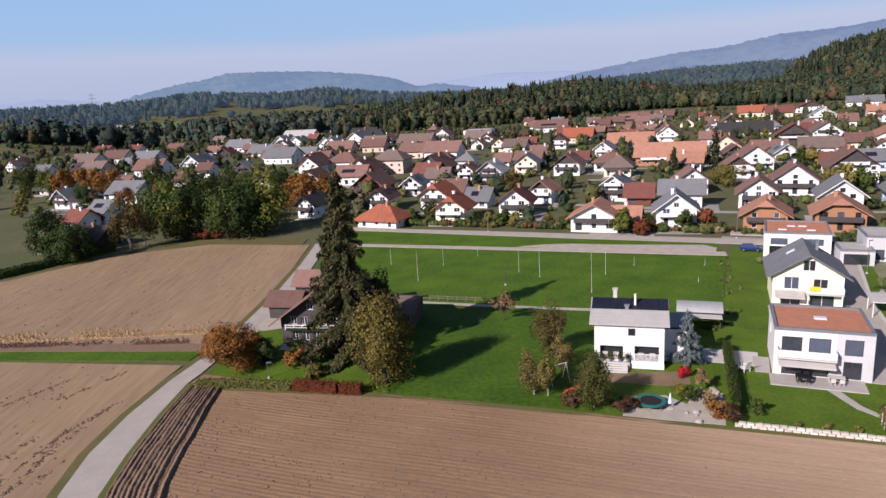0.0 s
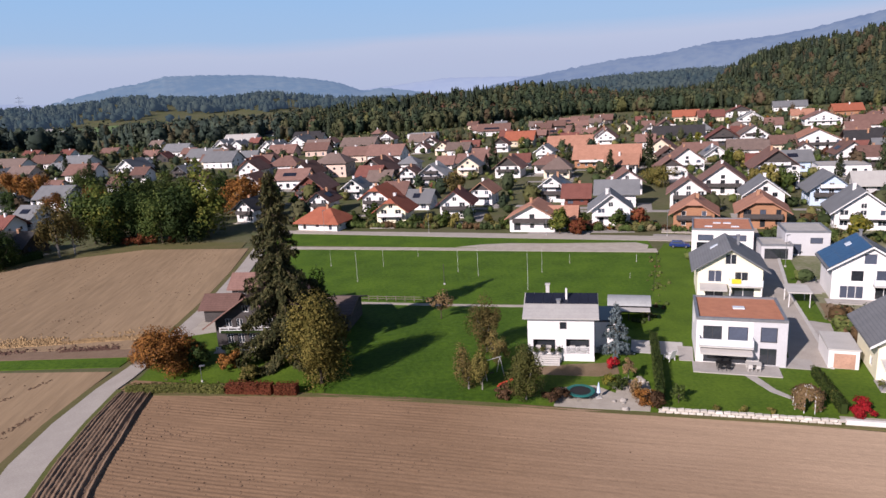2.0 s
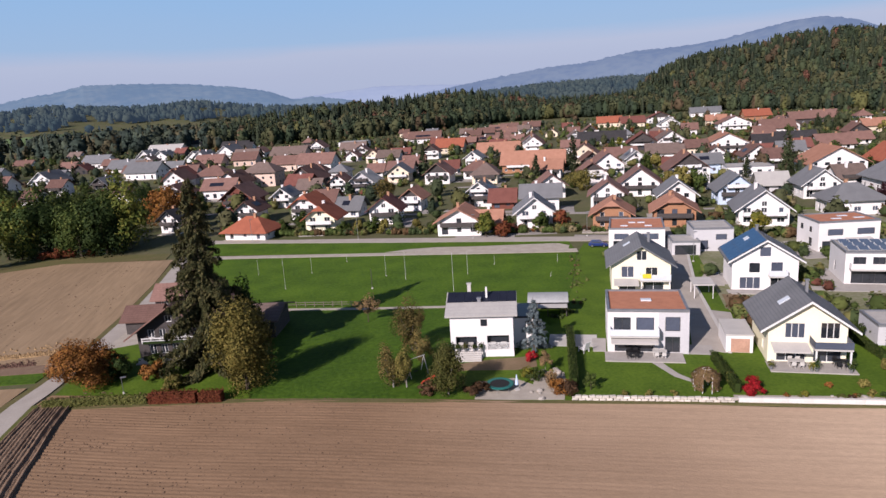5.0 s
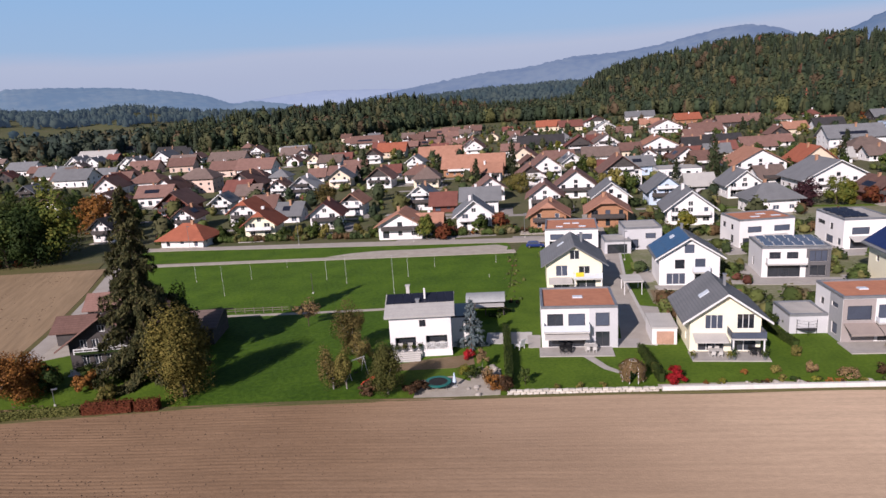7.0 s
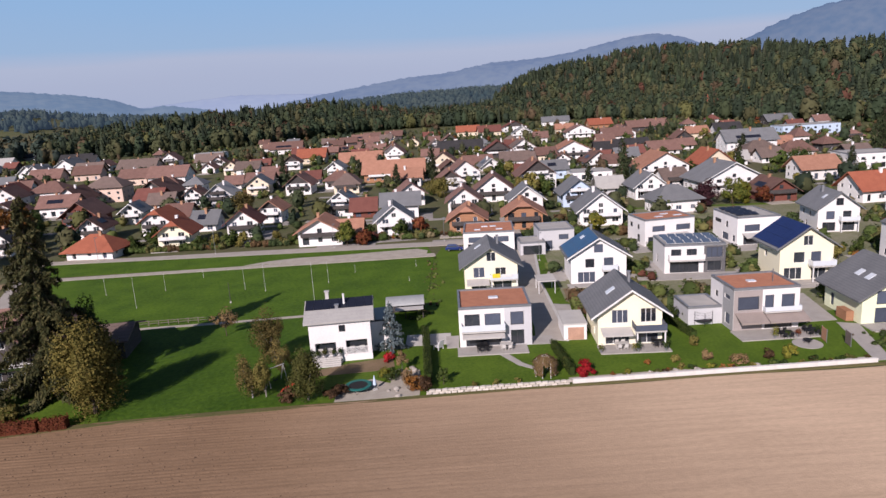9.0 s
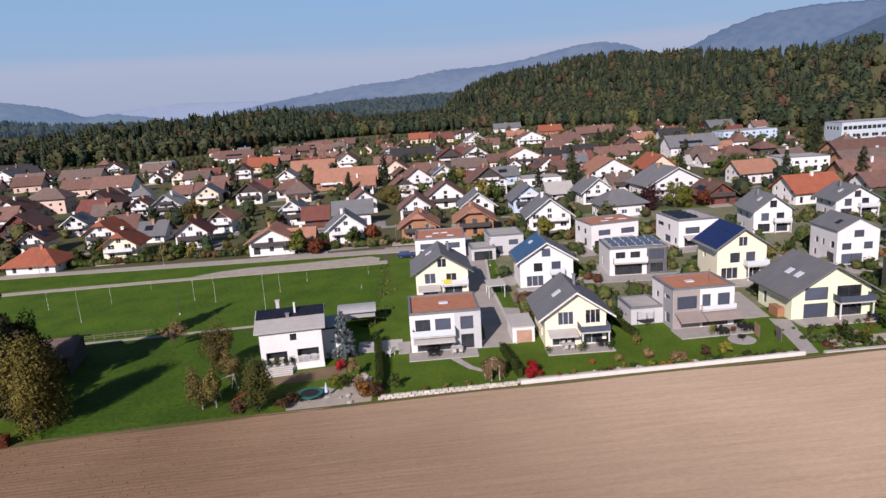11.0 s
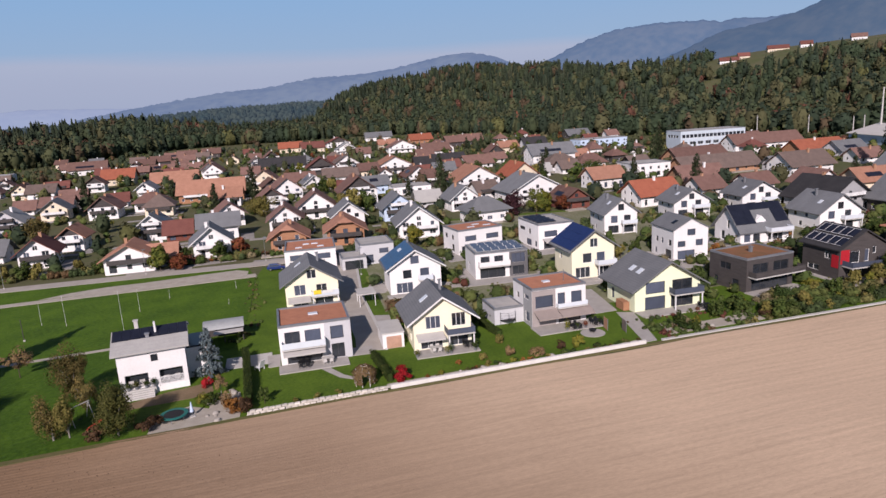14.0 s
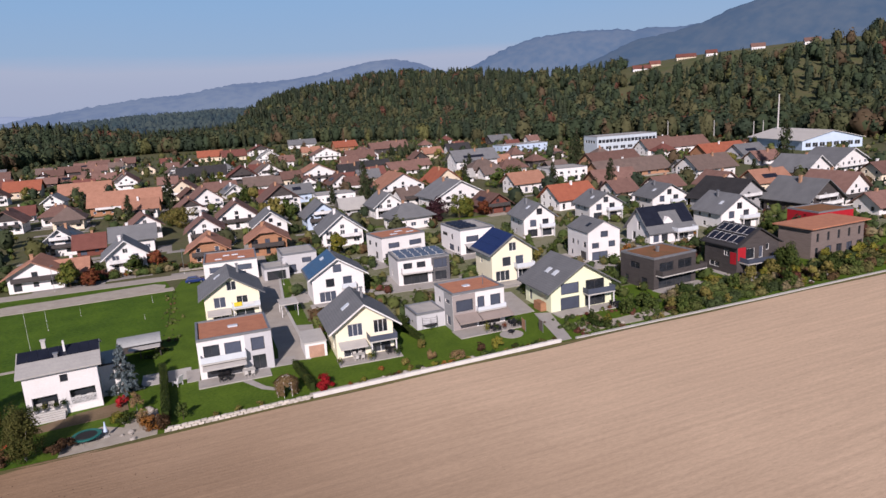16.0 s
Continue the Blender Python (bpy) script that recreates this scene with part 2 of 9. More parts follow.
WALLS = {
    "white": mat("white_render_wall", (0.75, 0.735, 0.73), (0.67, 0.655, 0.65), scale=0.35, fine=4, bump=0.05, rand=0.06),
    "cream": mat("cream_render_wall", (0.80, 0.755, 0.575), (0.74, 0.695, 0.53), scale=0.3, fine=4, bump=0.05),
    "palegreen": mat("pale_lime_render_wall", (0.74, 0.765, 0.55), (0.68, 0.71, 0.51), scale=0.3, fine=4, bump=0.05),
    "beige": mat("beige_render_wall", (0.72, 0.62, 0.48), (0.63, 0.54, 0.42), scale=0.3, fine=4, bump=0.05, rand=0.08),
    "pink": mat("pale_pink_render_wall", (0.66, 0.50, 0.42), (0.58, 0.44, 0.37), scale=0.3, fine=4, bump=0.05, rand=0.08),
    "grey": mat("grey_render_wall", (0.36, 0.36, 0.37), (0.30, 0.30, 0.31), scale=0.3, fine=4, bump=0.05),
    "lightgrey": mat("light_grey_render_wall", (0.52, 0.52, 0.54), (0.46, 0.46, 0.48), scale=0.3, fine=4, bump=0.05),
    "darkgrey": mat("dark_grey_render_wall", (0.13, 0.125, 0.13), (0.10, 0.10, 0.105), scale=0.3, fine=4, bump=0.05),
    "blue": mat("pale_blue_wall", (0.50, 0.60, 0.74), (0.43, 0.53, 0.66), scale=0.3, fine=4, bump=0.05),
    "wood": stretch_rows(mat("larch_boards", (0.40, 0.21, 0.12), (0.31, 0.155, 0.09), scale=0.5, fine=5, stretch=(1, 1, 6)), "z", 0.16, 0.4, 0.02, 0.7),
    "redwood": stretch_rows(mat("dark_red_boards", (0.20, 0.075, 0.055), (0.14, 0.05, 0.04), scale=0.5, fine=5, stretch=(1, 1, 6)), "z", 0.16, 0.4, 0.02, 0.7),
    "darkwood": stretch_rows(mat("weathered_dark_boards", (0.085, 0.076, 0.074), (0.055, 0.049, 0.049), scale=0.5, fine=5, stretch=(1, 1, 6)), "z", 0.16, 0.4, 0.02, 0.7),
    "greywood": stretch_rows(mat("weathered_grey_boards", (0.205, 0.165, 0.15), (0.155, 0.125, 0.115), scale=0.5, fine=5, stretch=(1, 1, 6)), "z", 0.16, 0.4, 0.02, 0.75),
    "redwall": stretch_rows(mat("red_painted_boards", (0.42, 0.02, 0.03), (0.34, 0.018, 0.025), scale=0.5, fine=5), "z", 0.2, 0.3, 0.02, 0.8),
    "brick": mat("rust_brick_wall", (0.42, 0.24, 0.15), (0.34, 0.19, 0.12), scale=0.5, fine=5, bump=0.2),
}
M_GLASS = mat("dark_window_glass", (0.035, 0.04, 0.05), (0.02, 0.024, 0.03), rough=0.06, bump=0, spec=0.8, rand=0.4)
M_BLIND = mat("grey_roller_blind", (0.075, 0.09, 0.125), (0.06, 0.07, 0.10), rough=0.5, bump=0.05, rand=0.2)
M_FRAME_W = mat("white_window_frame", (0.75, 0.75, 0.74), rough=0.4, bump=0)
M_FRAME_D = mat("dark_window_frame", (0.06, 0.06, 0.065), rough=0.4, bump=0)
M_METAL = mat("grey_metal", (0.42, 0.43, 0.45), rough=0.35, metal=0.8, bump=0.02)
M_ZINC = mat("zinc_edge", (0.30, 0.31, 0.33), rough=0.45, metal=0.5, bump=0.02)
M_GRAVEL = mat("red_roof_gravel", (0.47, 0.21, 0.125), (0.37, 0.16, 0.10), scale=0.9, fine=9, bump=0.5, depth=0.06, rand=0.08)
M_SEDUM = mat("rusty_green_roof", (0.27, 0.12, 0.06), (0.17, 0.10, 0.05), scale=0.6, fine=6, bump=0.6, depth=0.08)
M_BEDGREY = mat("grey_roof_bed", (0.42, 0.40, 0.38), (0.34, 0.33, 0.31), scale=0.6, fine=8, bump=0.3)
M_SOLAR = mat("solar_cells", (0.012, 0.014, 0.024), (0.018, 0.021, 0.034), rough=0.3, bump=0, spec=0.3)
# The sky's pale reflection on these panels is put into the base colour.
M_SOLARP = mat("solar_cells_painted_reflection", (0.07, 0.10, 0.15), (0.10, 0.135, 0.19), rough=0.25, bump=0, spec=0.5)
M_SOLARB = mat("blue_solar_cells", (0.02, 0.062, 0.14), (0.028, 0.085, 0.18), rough=0.3, bump=0, spec=0.3)
M_SOLARN = mat("navy_solar_cells", (0.012, 0.022, 0.085), (0.016, 0.03, 0.11), rough=0.3, bump=0, spec=0.35)
M_AWNING = mat("grey_awning_cloth", (0.46, 0.44, 0.42), (0.40, 0.385, 0.37), rough=0.9, bump=0.1)
M_AWNINGB = mat("brown_grey_awning_cloth", (0.30, 0.25, 0.225), (0.26, 0.215, 0.195), rough=0.9, bump=0.1)
M_CONC = mat("pale_concrete", (0.50, 0.485, 0.46), (0.42, 0.405, 0.385), scale=0.5, fine=6, bump=0.15)
M_PAVE = mat("grey_terrace_slabs", (0.40, 0.375, 0.35), (0.33, 0.31, 0.29), scale=0.8, fine=6, bump=0.15)
M_BARK = mat("brown_bark", (0.10, 0.075, 0.055), (0.06, 0.045, 0.035), scale=2, fine=14, bump=0.6)
M_BIRCH = mat("pale_birch_bark", (0.30, 0.28, 0.25), (0.14, 0.13, 0.12), scale=2, fine=10, bump=0.3)
M_RAILW = mat("white_railing", (0.74, 0.74, 0.74), rough=0.5, bump=0)
M_FROST = mat("frosted_glass_rail", (0.62, 0.66, 0.70), (0.56, 0.60, 0.65), rough=0.2, bump=0, spec=0.6)
M_YELLOW = mat("yellow_cloth", (0.80, 0.62, 0.05), rough=0.8)
M_BLACK = mat("black_plastic", (0.02, 0.02, 0.022), rough=0.5, bump=0.05)
M_TEAL = mat("teal_padding", (0.02, 0.16, 0.14), (0.016, 0.12, 0.11), rough=0.5)


# ---- houses ----
def clip_top(poly, top):
    """The part of a polygon of (u, z) that lies under the line z = top(u)."""
    out = []
    for i, (u1, z1) in enumerate(poly):
        u0, z0 = poly[i - 1]
        d0, d1 = z0 - top(u0), z1 - top(u1)
        if (d0 > 0) != (d1 > 0):
            k = d0 / (d0 - d1)
            out.append((u0 + k * (u1 - u0), z0 + k * (z1 - z0)))
        if d1 <= 1e-9:
            out.append((u1, z1))
    return out


def panel(bm, m, length, top, peak, wins, inset=0.2):
    """One facade with its openings cut through, seen from outside, placed by the matrix m; peak: a function for a gable, or None."""
    us = {0.0, length}
    zs = {-0.6, top}
    if peak:
        us.add(length / 2)
    for u, z, w, h in wins:
        us |= {u, u + w}
        zs |= {z, z + h}
    us, zs = sorted(us), sorted(zs)
    put = lambda pts: bm.faces.new([bm.verts.new(m @ Vector(p)) for p in pts])
    for u0, u1 in zip(us, us[1:]):
        for z0, z1 in zip(zs, zs[1:]):
            uc, zc = (u0 + u1) / 2, (z0 + z1) / 2
            if any(u < uc < u + w and z < zc < z + h for u, z, w, h in wins):
                continue
            poly = [(u0, z0), (u1, z0), (u1, z1), (u0, z1)]
            if peak:
                poly = clip_top(poly, peak)
            if len(poly) > 2:
                put([(u, 0, z) for u, z in poly])
    for u, z, w, h in wins:
        c = [(u, z), (u + w, z), (u + w, z + h), (u, z + h)]
        for i in range(4):
            (a, b), (p, q) = c[i - 1], c[i]
            put([(a, 0, b), (p, 0, q), (p, inset, q), (a, inset, b)])


WIN_CACHE = {}


def frame_plate(w, h, bars, pane):
    """A window frame as one connected plate with its lights cut out; pane: whether set-back panes close them."""
    t = 0.08
    us = [0.0, t]
    for i in range(1, bars):
        us += [i * w / bars - t / 2, i * w / bars + t / 2]
    us += [w - t, w]
    zs = [0.0, t, h - t, h]
    bm = bmesh.new()
    v = [[bm.verts.new((u, 0, z)) for z in zs] for u in us]
    for i in range(len(us) - 1):
        for j in range(3):
            q = [v[i][j], v[i + 1][j], v[i + 1][j + 1], v[i][j + 1]]
            if i % 2 and j == 1:
                back = [bm.verts.new((p.co.x, 0.06, p.co.z)) for p in q]
                for k in range(4):
                    bm.faces.new([q[k - 1], q[k], back[k], back[k - 1]])
                if pane:
                    bm.faces.new(back).material_index = 1
            else:
                bm.faces.new(q)
    return bm


def window_meshes(w, h, frame_mat, pane_mat, bars):
    key = (round(w, 2), round(h, 2), frame_mat.name, pane_mat.name, bars)
    if key not in WIN_CACHE:
        bm = frame_plate(w, h, bars, False)
        f = bpy.data.meshes.new("window")
        bm.to_mesh(f), bm.free()
        f.materials.append(frame_mat)
        bm = box(bmesh.new(), 0.02, 0.062, 0.02, w - 0.02, 0.075, h - 0.02)
        p = bpy.data.meshes.new("pane")
        bm.to_mesh(p), bm.free()
        p.materials.append(pane_mat)
        WIN_CACHE[key] = (f, p)
    return WIN_CACHE[key]


def whole_window(w, h, frame_mat, pane_mat, bars):
    """A window too far off to tell its parts: frame and pane in one mesh."""
    key = ("whole", round(w, 2), round(h, 2), frame_mat.name, pane_mat.name, bars)
    if key not in WIN_CACHE:
        bm = frame_plate(w, h, 1, True)
        me = bpy.data.meshes.new("window")
        bm.to_mesh(me), bm.free()
        me.materials.append(frame_mat), me.materials.append(pane_mat)
        WIN_CACHE[key] = me
    return WIN_CACHE[key]


def sides(w, d):
    return {"f": pose(0, 0, 0), "b": pose(w, d, 0, 0, 0, 180), "l": pose(0, d, 0, 0, 0, -90), "r": pose(w, 0, 0, 0, 0, 90)}


def put_roof(th, kind, w, d, eave, rise, o, material, label=""):
    bm = bmesh.new()
    if kind == "flat":
        rim = bmesh.new()
        t, h = 0.3, 0.35
        for b in ((-0.03, -0.03, w + 0.03, t), (-0.03, d - t, w + 0.03, d + 0.03), (-0.03, t, t, d - t), (w - t, t, w + 0.03, d - t)):
            box(rim, b[0], b[1], eave - 0.02, b[2], b[3], eave + h)
        part("parapet", rim, M_ZINC, th, "grey metal-capped parapet")
        box(bm, t, t, eave - 0.3, w - t, d - t, eave + 0.12)
        return part("roof", bm, material, th, label)
    if kind == "hip":
        k = rise / (min(w, d) / 2)
        z0, z1 = eave - k * o, eave + rise
        in_x, in_y = (d / 2, d / 2) if w >= d else (w / 2, w / 2)
        low = [(-o, -o), (w + o, -o), (w + o, d + o), (-o, d + o)]
        top = [(in_x, d / 2), (w - in_x, d / 2)] if w >= d else [(w / 2, in_y), (w / 2, d - in_y)]
        a = [bm.verts.new((*p, z0)) for p in low] + [bm.verts.new((*p, z1)) for p in top] + [bm.verts.new((*p, z0 - 0.2)) for p in low]
        quads = ((0, 1, 5, 4), (1, 2, 5), (2, 3, 4, 5), (3, 0, 4)) if w >= d else ((0, 1, 4), (1, 2, 5, 4), (2, 3, 5), (3, 0, 4, 5))
        for q in (*quads, (6, 7, 1, 0), (7, 8, 2, 1), (8, 9, 3, 2), (9, 6, 0, 3), (9, 8, 7, 6)):
            bm.faces.new([a[i] for i in q])
        bmesh.ops.remove_doubles(bm, verts=bm.verts, dist=0.01)
        return part("roof", bm, material, th, label)
    span, run = (w, d) if kind == "g" else (d, w)
    k, t = rise / (span / 2), 0.24
    for s in (-1, 1):
        a, b = span / 2, span / 2 + s * (span / 2 + o)
        pts = [(a, eave + rise), (b, eave - k * o), (b, eave - k * o - t), (a, eave + rise - t)]
        pts = [(u, z + 0.12) for u, z in pts]
        ring = []
        for v in (-o, run + o):
            ring.append([bm.verts.new((u, v, z) if kind == "g" else (v, u, z)) for u, z in pts])
        bm.faces.new(ring[0]), bm.faces.new(ring[1][::-1])
        for i in range(4):
            bm.faces.new([ring[0][i], ring[0][i - 1], ring[1][i - 1], ring[1][i]])
    bmesh.ops.recalc_face_normals(bm, faces=bm.faces)
    return part("roof", bm, material, th, label)


def house(x, y, yaw, w, d, eave, rise, kind, wall, roof, wins=(), label="", o=0.7, frames=None, group="", name="house", z=0.0, fascia=None, inset=0.2, far=False):
    """A house with its front left corner at (x, y); wins: (side, along, sill, width, height, bars, blind) for each window."""
    th = new(name)
    th.matrix_world = pose(x, y, z, 0, 0, yaw)
    tagged(th, label, name.replace("_", " "), group)
    wm, rm = WALLS[wall] if isinstance(wall, str) else wall, ROOFS[roof] if isinstance(roof, str) else roof
    frames = frames or M_FRAME_W
    bm = bmesh.new()
    for s, m in sides(w, d).items():
        length = w if s in "fb" else d
        gable = (kind == "g" and s in "fb") or (kind == "s" and s in "lr")
        peak = (lambda u, L=length: eave + rise * (1 - abs(2 * u / L - 1))) if gable else None
        panel(bm, m, length, eave + rise if gable else eave, peak, [q[1:5] for q in wins if q[0] == s], inset)
    bmesh.ops.remove_doubles(bm, verts=bm.verts, dist=0.001)
    part("wall", bm, wm, th)
    put_roof(th, kind, w, d, eave, rise, o, rm)
    if fascia and kind in "gs":
        span, run = (w, d) if kind == "g" else (d, w)
        k = rise / (span / 2)
        for s in (-1, 1):
            bm = bmesh.new()
            a, b = span / 2, span / 2 + s * (span / 2 + o)
            q = [(a, eave + rise - 0.02), (b, eave - k * o - 0.02), (b, eave - k * o - 0.3), (a, eave + rise - 0.3)]
            ring = [[bm.verts.new((u, v, zz + 0.1) if kind == "g" else (v, u, zz + 0.1)) for u, zz in q] for v in (-o - 0.06, -o - 0.004)]
            bm.faces.new(ring[0]), bm.faces.new(ring[1][::-1])
            for i in range(4):
                bm.faces.new([ring[0][i], ring[0][i - 1], ring[1][i - 1], ring[1][i]])
            bmesh.ops.recalc_face_normals(bm, faces=bm.faces)
            part("fascia", bm, fascia, th, "white fascia board")
    M = sides(w, d)
    for s, u, zz, ww, hh, bars, blind in wins:
        f, p = window_meshes(ww, hh, frames, M_BLIND if blind else M_GLASS, bars)
        if far:
            ob = new("window", whole_window(ww, hh, frames, M_BLIND if blind else M_GLASS, bars))
            ob.parent, ob.matrix_basis = th, M[s] @ pose(u, 0.1, zz)
            continue
        ob = new("window", f)
        ob.parent, ob.matrix_basis = th, M[s] @ pose(u, inset - 0.1 if hh > 1.5 else 0.1, zz)
        pane = new("pane", p)
        pane.parent = ob
        if blind:
            tagged(pane, "closed grey roller blind")
    return th


def add_box(th, name, b, material, label=""):
    return part(name, box(bmesh.new(), *b), material, th, label)


def chimney(th, x, y, z0, z1, s=0.6, material=None):
    bm = box(bmesh.new(), x - s / 2, y - s / 2, z0, x + s / 2, y + s / 2, z1)
    box(bm, x - s / 2 - 0.1, y - s / 2 - 0.1, z1 + 0.004, x + s / 2 + 0.1, y + s / 2 + 0.1, z1 + 0.12)
    return part("chimney", bm, material or M_ZINC, th)


def on_slope(kind, w, d, eave, rise, side, along, up):
    """The pose of a plate on a roof slope: along the eave, and up the slope from it, in metres; its x runs along, its y up."""
    span = w if kind == "g" else d
    a = math.degrees(math.atan2(rise, span / 2))
    k = math.radians(a)
    run, z = up * math.cos(k), eave + up * math.sin(k) + 0.16
    if kind == "g":
        return pose(run, along, z, 0, 0, -90) @ pose(0, 0, 0, a) if side == "l" else pose(w - run, along, z, 0, 0, 90) @ pose(0, 0, 0, a)
    return pose(along, run, z, a) if side == "f" else pose(along, d - run, z, 0, 0, 180) @ pose(0, 0, 0, a)


def plate(th, name, m, w, h, t, material, label="", bar=None):
    bm = box(bmesh.new(), 0, 0, 0, w, h, t)
    bmesh.ops.transform(bm, matrix=m, verts=bm.verts)
    return part(name, bm, material, th, label)


def balcony(th, x0, x1, z, depth, rail, slab_mat=None, y0=0.0, posts=False, rail_h=1.0):
    """A balcony in front of the house: slab and railing, on posts where asked."""
    bal = add_box(th, "balcony", (x0, y0 - depth, z - 0.2, x1, y0 - 0.004, z), slab_mat or M_CONC)
    for b in ((x0, y0 - depth - 0.02, x1, y0 - depth + 0.04), (x0, y0 - depth + 0.05, x0 + 0.06, y0 - 0.01), (x1 - 0.06, y0 - depth + 0.05, x1, y0 - 0.01)):
        part("railing", box(bmesh.new(), b[0], b[1], z + 0.06, b[2], b[3], z + rail_h), rail, bal)
    if posts:
        for px in (x0 + 0.15, x1 - 0.3):
            part("post", box(bmesh.new(), px, y0 - depth + 0.1, 0, px + 0.18, y0 - depth + 0.28, z - 0.2), M_RAILW, bal)
    return bal


def awning(th, x0, x1, z, depth, material, drop=0.7, y0=0.0):
    bm = bmesh.new()
    pts = [(y0, z), (y0 - depth, z - drop), (y0 - depth, z - drop - 0.25), (y0 - depth + 0.03, z - drop - 0.25), (y0 - depth + 0.04, z - drop - 0.05), (y0, z - 0.06)]
    ring = [[bm.verts.new((xx, yy - 0.004, zz)) for yy, zz in pts] for xx in (x0, x1)]
    bm.faces.new(ring[0]), bm.faces.new(ring[1][::-1])
    for i in range(len(pts)):
        bm.faces.new([ring[0][i], ring[0][i - 1], ring[1][i - 1], ring[1][i]])
    bmesh.ops.recalc_face_normals(bm, faces=bm.faces)
    return part("awning", bm, material, th, "rolled-out cloth awning")


# ---- plants ----
LEAVES = {
    "green": leafy("green_leaves", [(0.0208, 0.0368, 0.0096), (0.04, 0.06, 0.0144), (0.068, 0.084, 0.0208)]),
    "deep": leafy("deep_green_leaves", [(0.0164, 0.0328, 0.0098), (0.0287, 0.0492, 0.0131), (0.041, 0.0615, 0.0164)]),
    "olive": leafy("olive_autumn_leaves", [(0.082, 0.0804, 0.0197), (0.1353, 0.1189, 0.0328), (0.1886, 0.1517, 0.0476)]),
    "yellow": leafy("yellow_green_leaves", [(0.085, 0.102, 0.017), (0.1445, 0.1445, 0.0255), (0.204, 0.17, 0.0255)]),
    "lime": leafy("fresh_yellow_green_leaves", [(0.048, 0.07, 0.014), (0.085, 0.1, 0.02), (0.13, 0.125, 0.026)]),
    "willow": leafy("pale_green_drooping_leaves", [(0.0476, 0.0578, 0.015), (0.0816, 0.085, 0.0238), (0.1156, 0.1122, 0.034)]),
    "orange": leafy("orange_autumn_leaves", [(0.108, 0.0495, 0.018), (0.198, 0.081, 0.0225), (0.252, 0.117, 0.027)]),
    "rust": leafy("rust_red_leaves", [(0.075, 0.0225, 0.0135), (0.135, 0.0375, 0.0188), (0.15, 0.06, 0.0225)]),
    "crimson": leafy("crimson_leaves", [(0.20, 0.008, 0.012), (0.32, 0.015, 0.02), (0.22, 0.02, 0.02)]),
    "plum": leafy("dark_purple_leaves", [(0.018, 0.008, 0.012), (0.035, 0.014, 0.018), (0.05, 0.02, 0.022)]),
    "tan": leafy("dry_tan_leaves", [(0.136, 0.085, 0.0467), (0.204, 0.136, 0.0723), (0.17, 0.119, 0.0425)]),
    "spruce": leafy("spruce_needles", [(0.016, 0.026, 0.012), (0.03, 0.042, 0.018), (0.055, 0.06, 0.03)]),
    "spruce_old": leafy("old_spruce_needles", [(0.018, 0.022, 0.010), (0.042, 0.044, 0.017), (0.09, 0.08, 0.034)]),
    "gold": leafy("yellow_olive_leaves", [(0.10, 0.092, 0.022), (0.165, 0.14, 0.036), (0.23, 0.18, 0.05)]),
    "bluespruce": leafy("blue_spruce_needles", [(0.10, 0.14, 0.15), (0.16, 0.21, 0.225), (0.22, 0.27, 0.285)]),
    "birch": leafy("brown_olive_birch_leaves", [(0.06, 0.052, 0.018), (0.10, 0.082, 0.028), (0.145, 0.105, 0.036)]),
    "brown": leafy("dark_brown_leaves", [(0.04, 0.026, 0.016), (0.07, 0.04, 0.022), (0.10, 0.055, 0.028)]),
}
RNG = np.random.default_rng(7)


def leaf_mesh(name, centres, normals, sizes, material, droop=0.0, slim=0.55):
    """One mesh of many small folded leaves; each is two triangles bent along the midrib."""
    n = len(centres)
    nrm = normals / np.linalg.norm(normals, axis=1, keepdims=True)
    r = RNG.normal(size=(n, 3))
    a = np.cross(nrm, r)
    a /= np.linalg.norm(a, axis=1, keepdims=True)
    b = np.cross(nrm, a)
    a[:, 2] -= droop
    s = sizes[:, None]
    v = np.stack([centres - a * s, centres - b * s * slim + nrm * s * 0.12, centres + a * s, centres + b * s * slim + nrm * s * 0.12], 1).reshape(-1, 3)
    me = bpy.data.meshes.new(name)
    me.vertices.add(4 * n)
    me.vertices.foreach_set("co", v.ravel())
    me.loops.add(4 * n)
    me.polygons.add(n)
    me.loops.foreach_set("vertex_index", np.arange(4 * n))
    me.polygons.foreach_set("loop_start", np.arange(0, 4 * n, 4))
    me.update(calc_edges=True)
    me.materials.append(material)
    return me


def crown_points(n, rx, rz, zc, lumps, shell=0.55):
    """Places in an uneven crown made of several overlapping lumps."""
    k = RNG.normal(size=(lumps, 3))
    k /= np.linalg.norm(k, axis=1, keepdims=True)
    lump = k * RNG.uniform(0.3, 0.84, (lumps, 1))
    lump[:, :2] *= 1.1 - 0.3 * lump[:, 2:]
    rad = RNG.uniform(0.24, 0.46, lumps)
    w = RNG.integers(0, lumps, n)
    d = RNG.normal(size=(n, 3))
    d /= np.linalg.norm(d, axis=1, keepdims=True)
    p = lump[w] + d * rad[w][:, None] * RNG.uniform(shell, 1.05, (n, 1))
    c = p * (rx, rx, rz) + (0, 0, zc)
    return c, d + p * 0.6 + RNG.normal(size=(n, 3)) * 0.35


def limb(bm, p, q, r0, r1, seg=6):
    p, q = Vector(p), Vector(q)
    m = Matrix.Translation((p + q) / 2) @ (q - p).to_track_quat("Z", "Y").to_matrix().to_4x4()
    bmesh.ops.create_cone(bm, segments=seg, radius1=r0, radius2=r1, depth=(q - p).length, cap_ends=True, matrix=m)


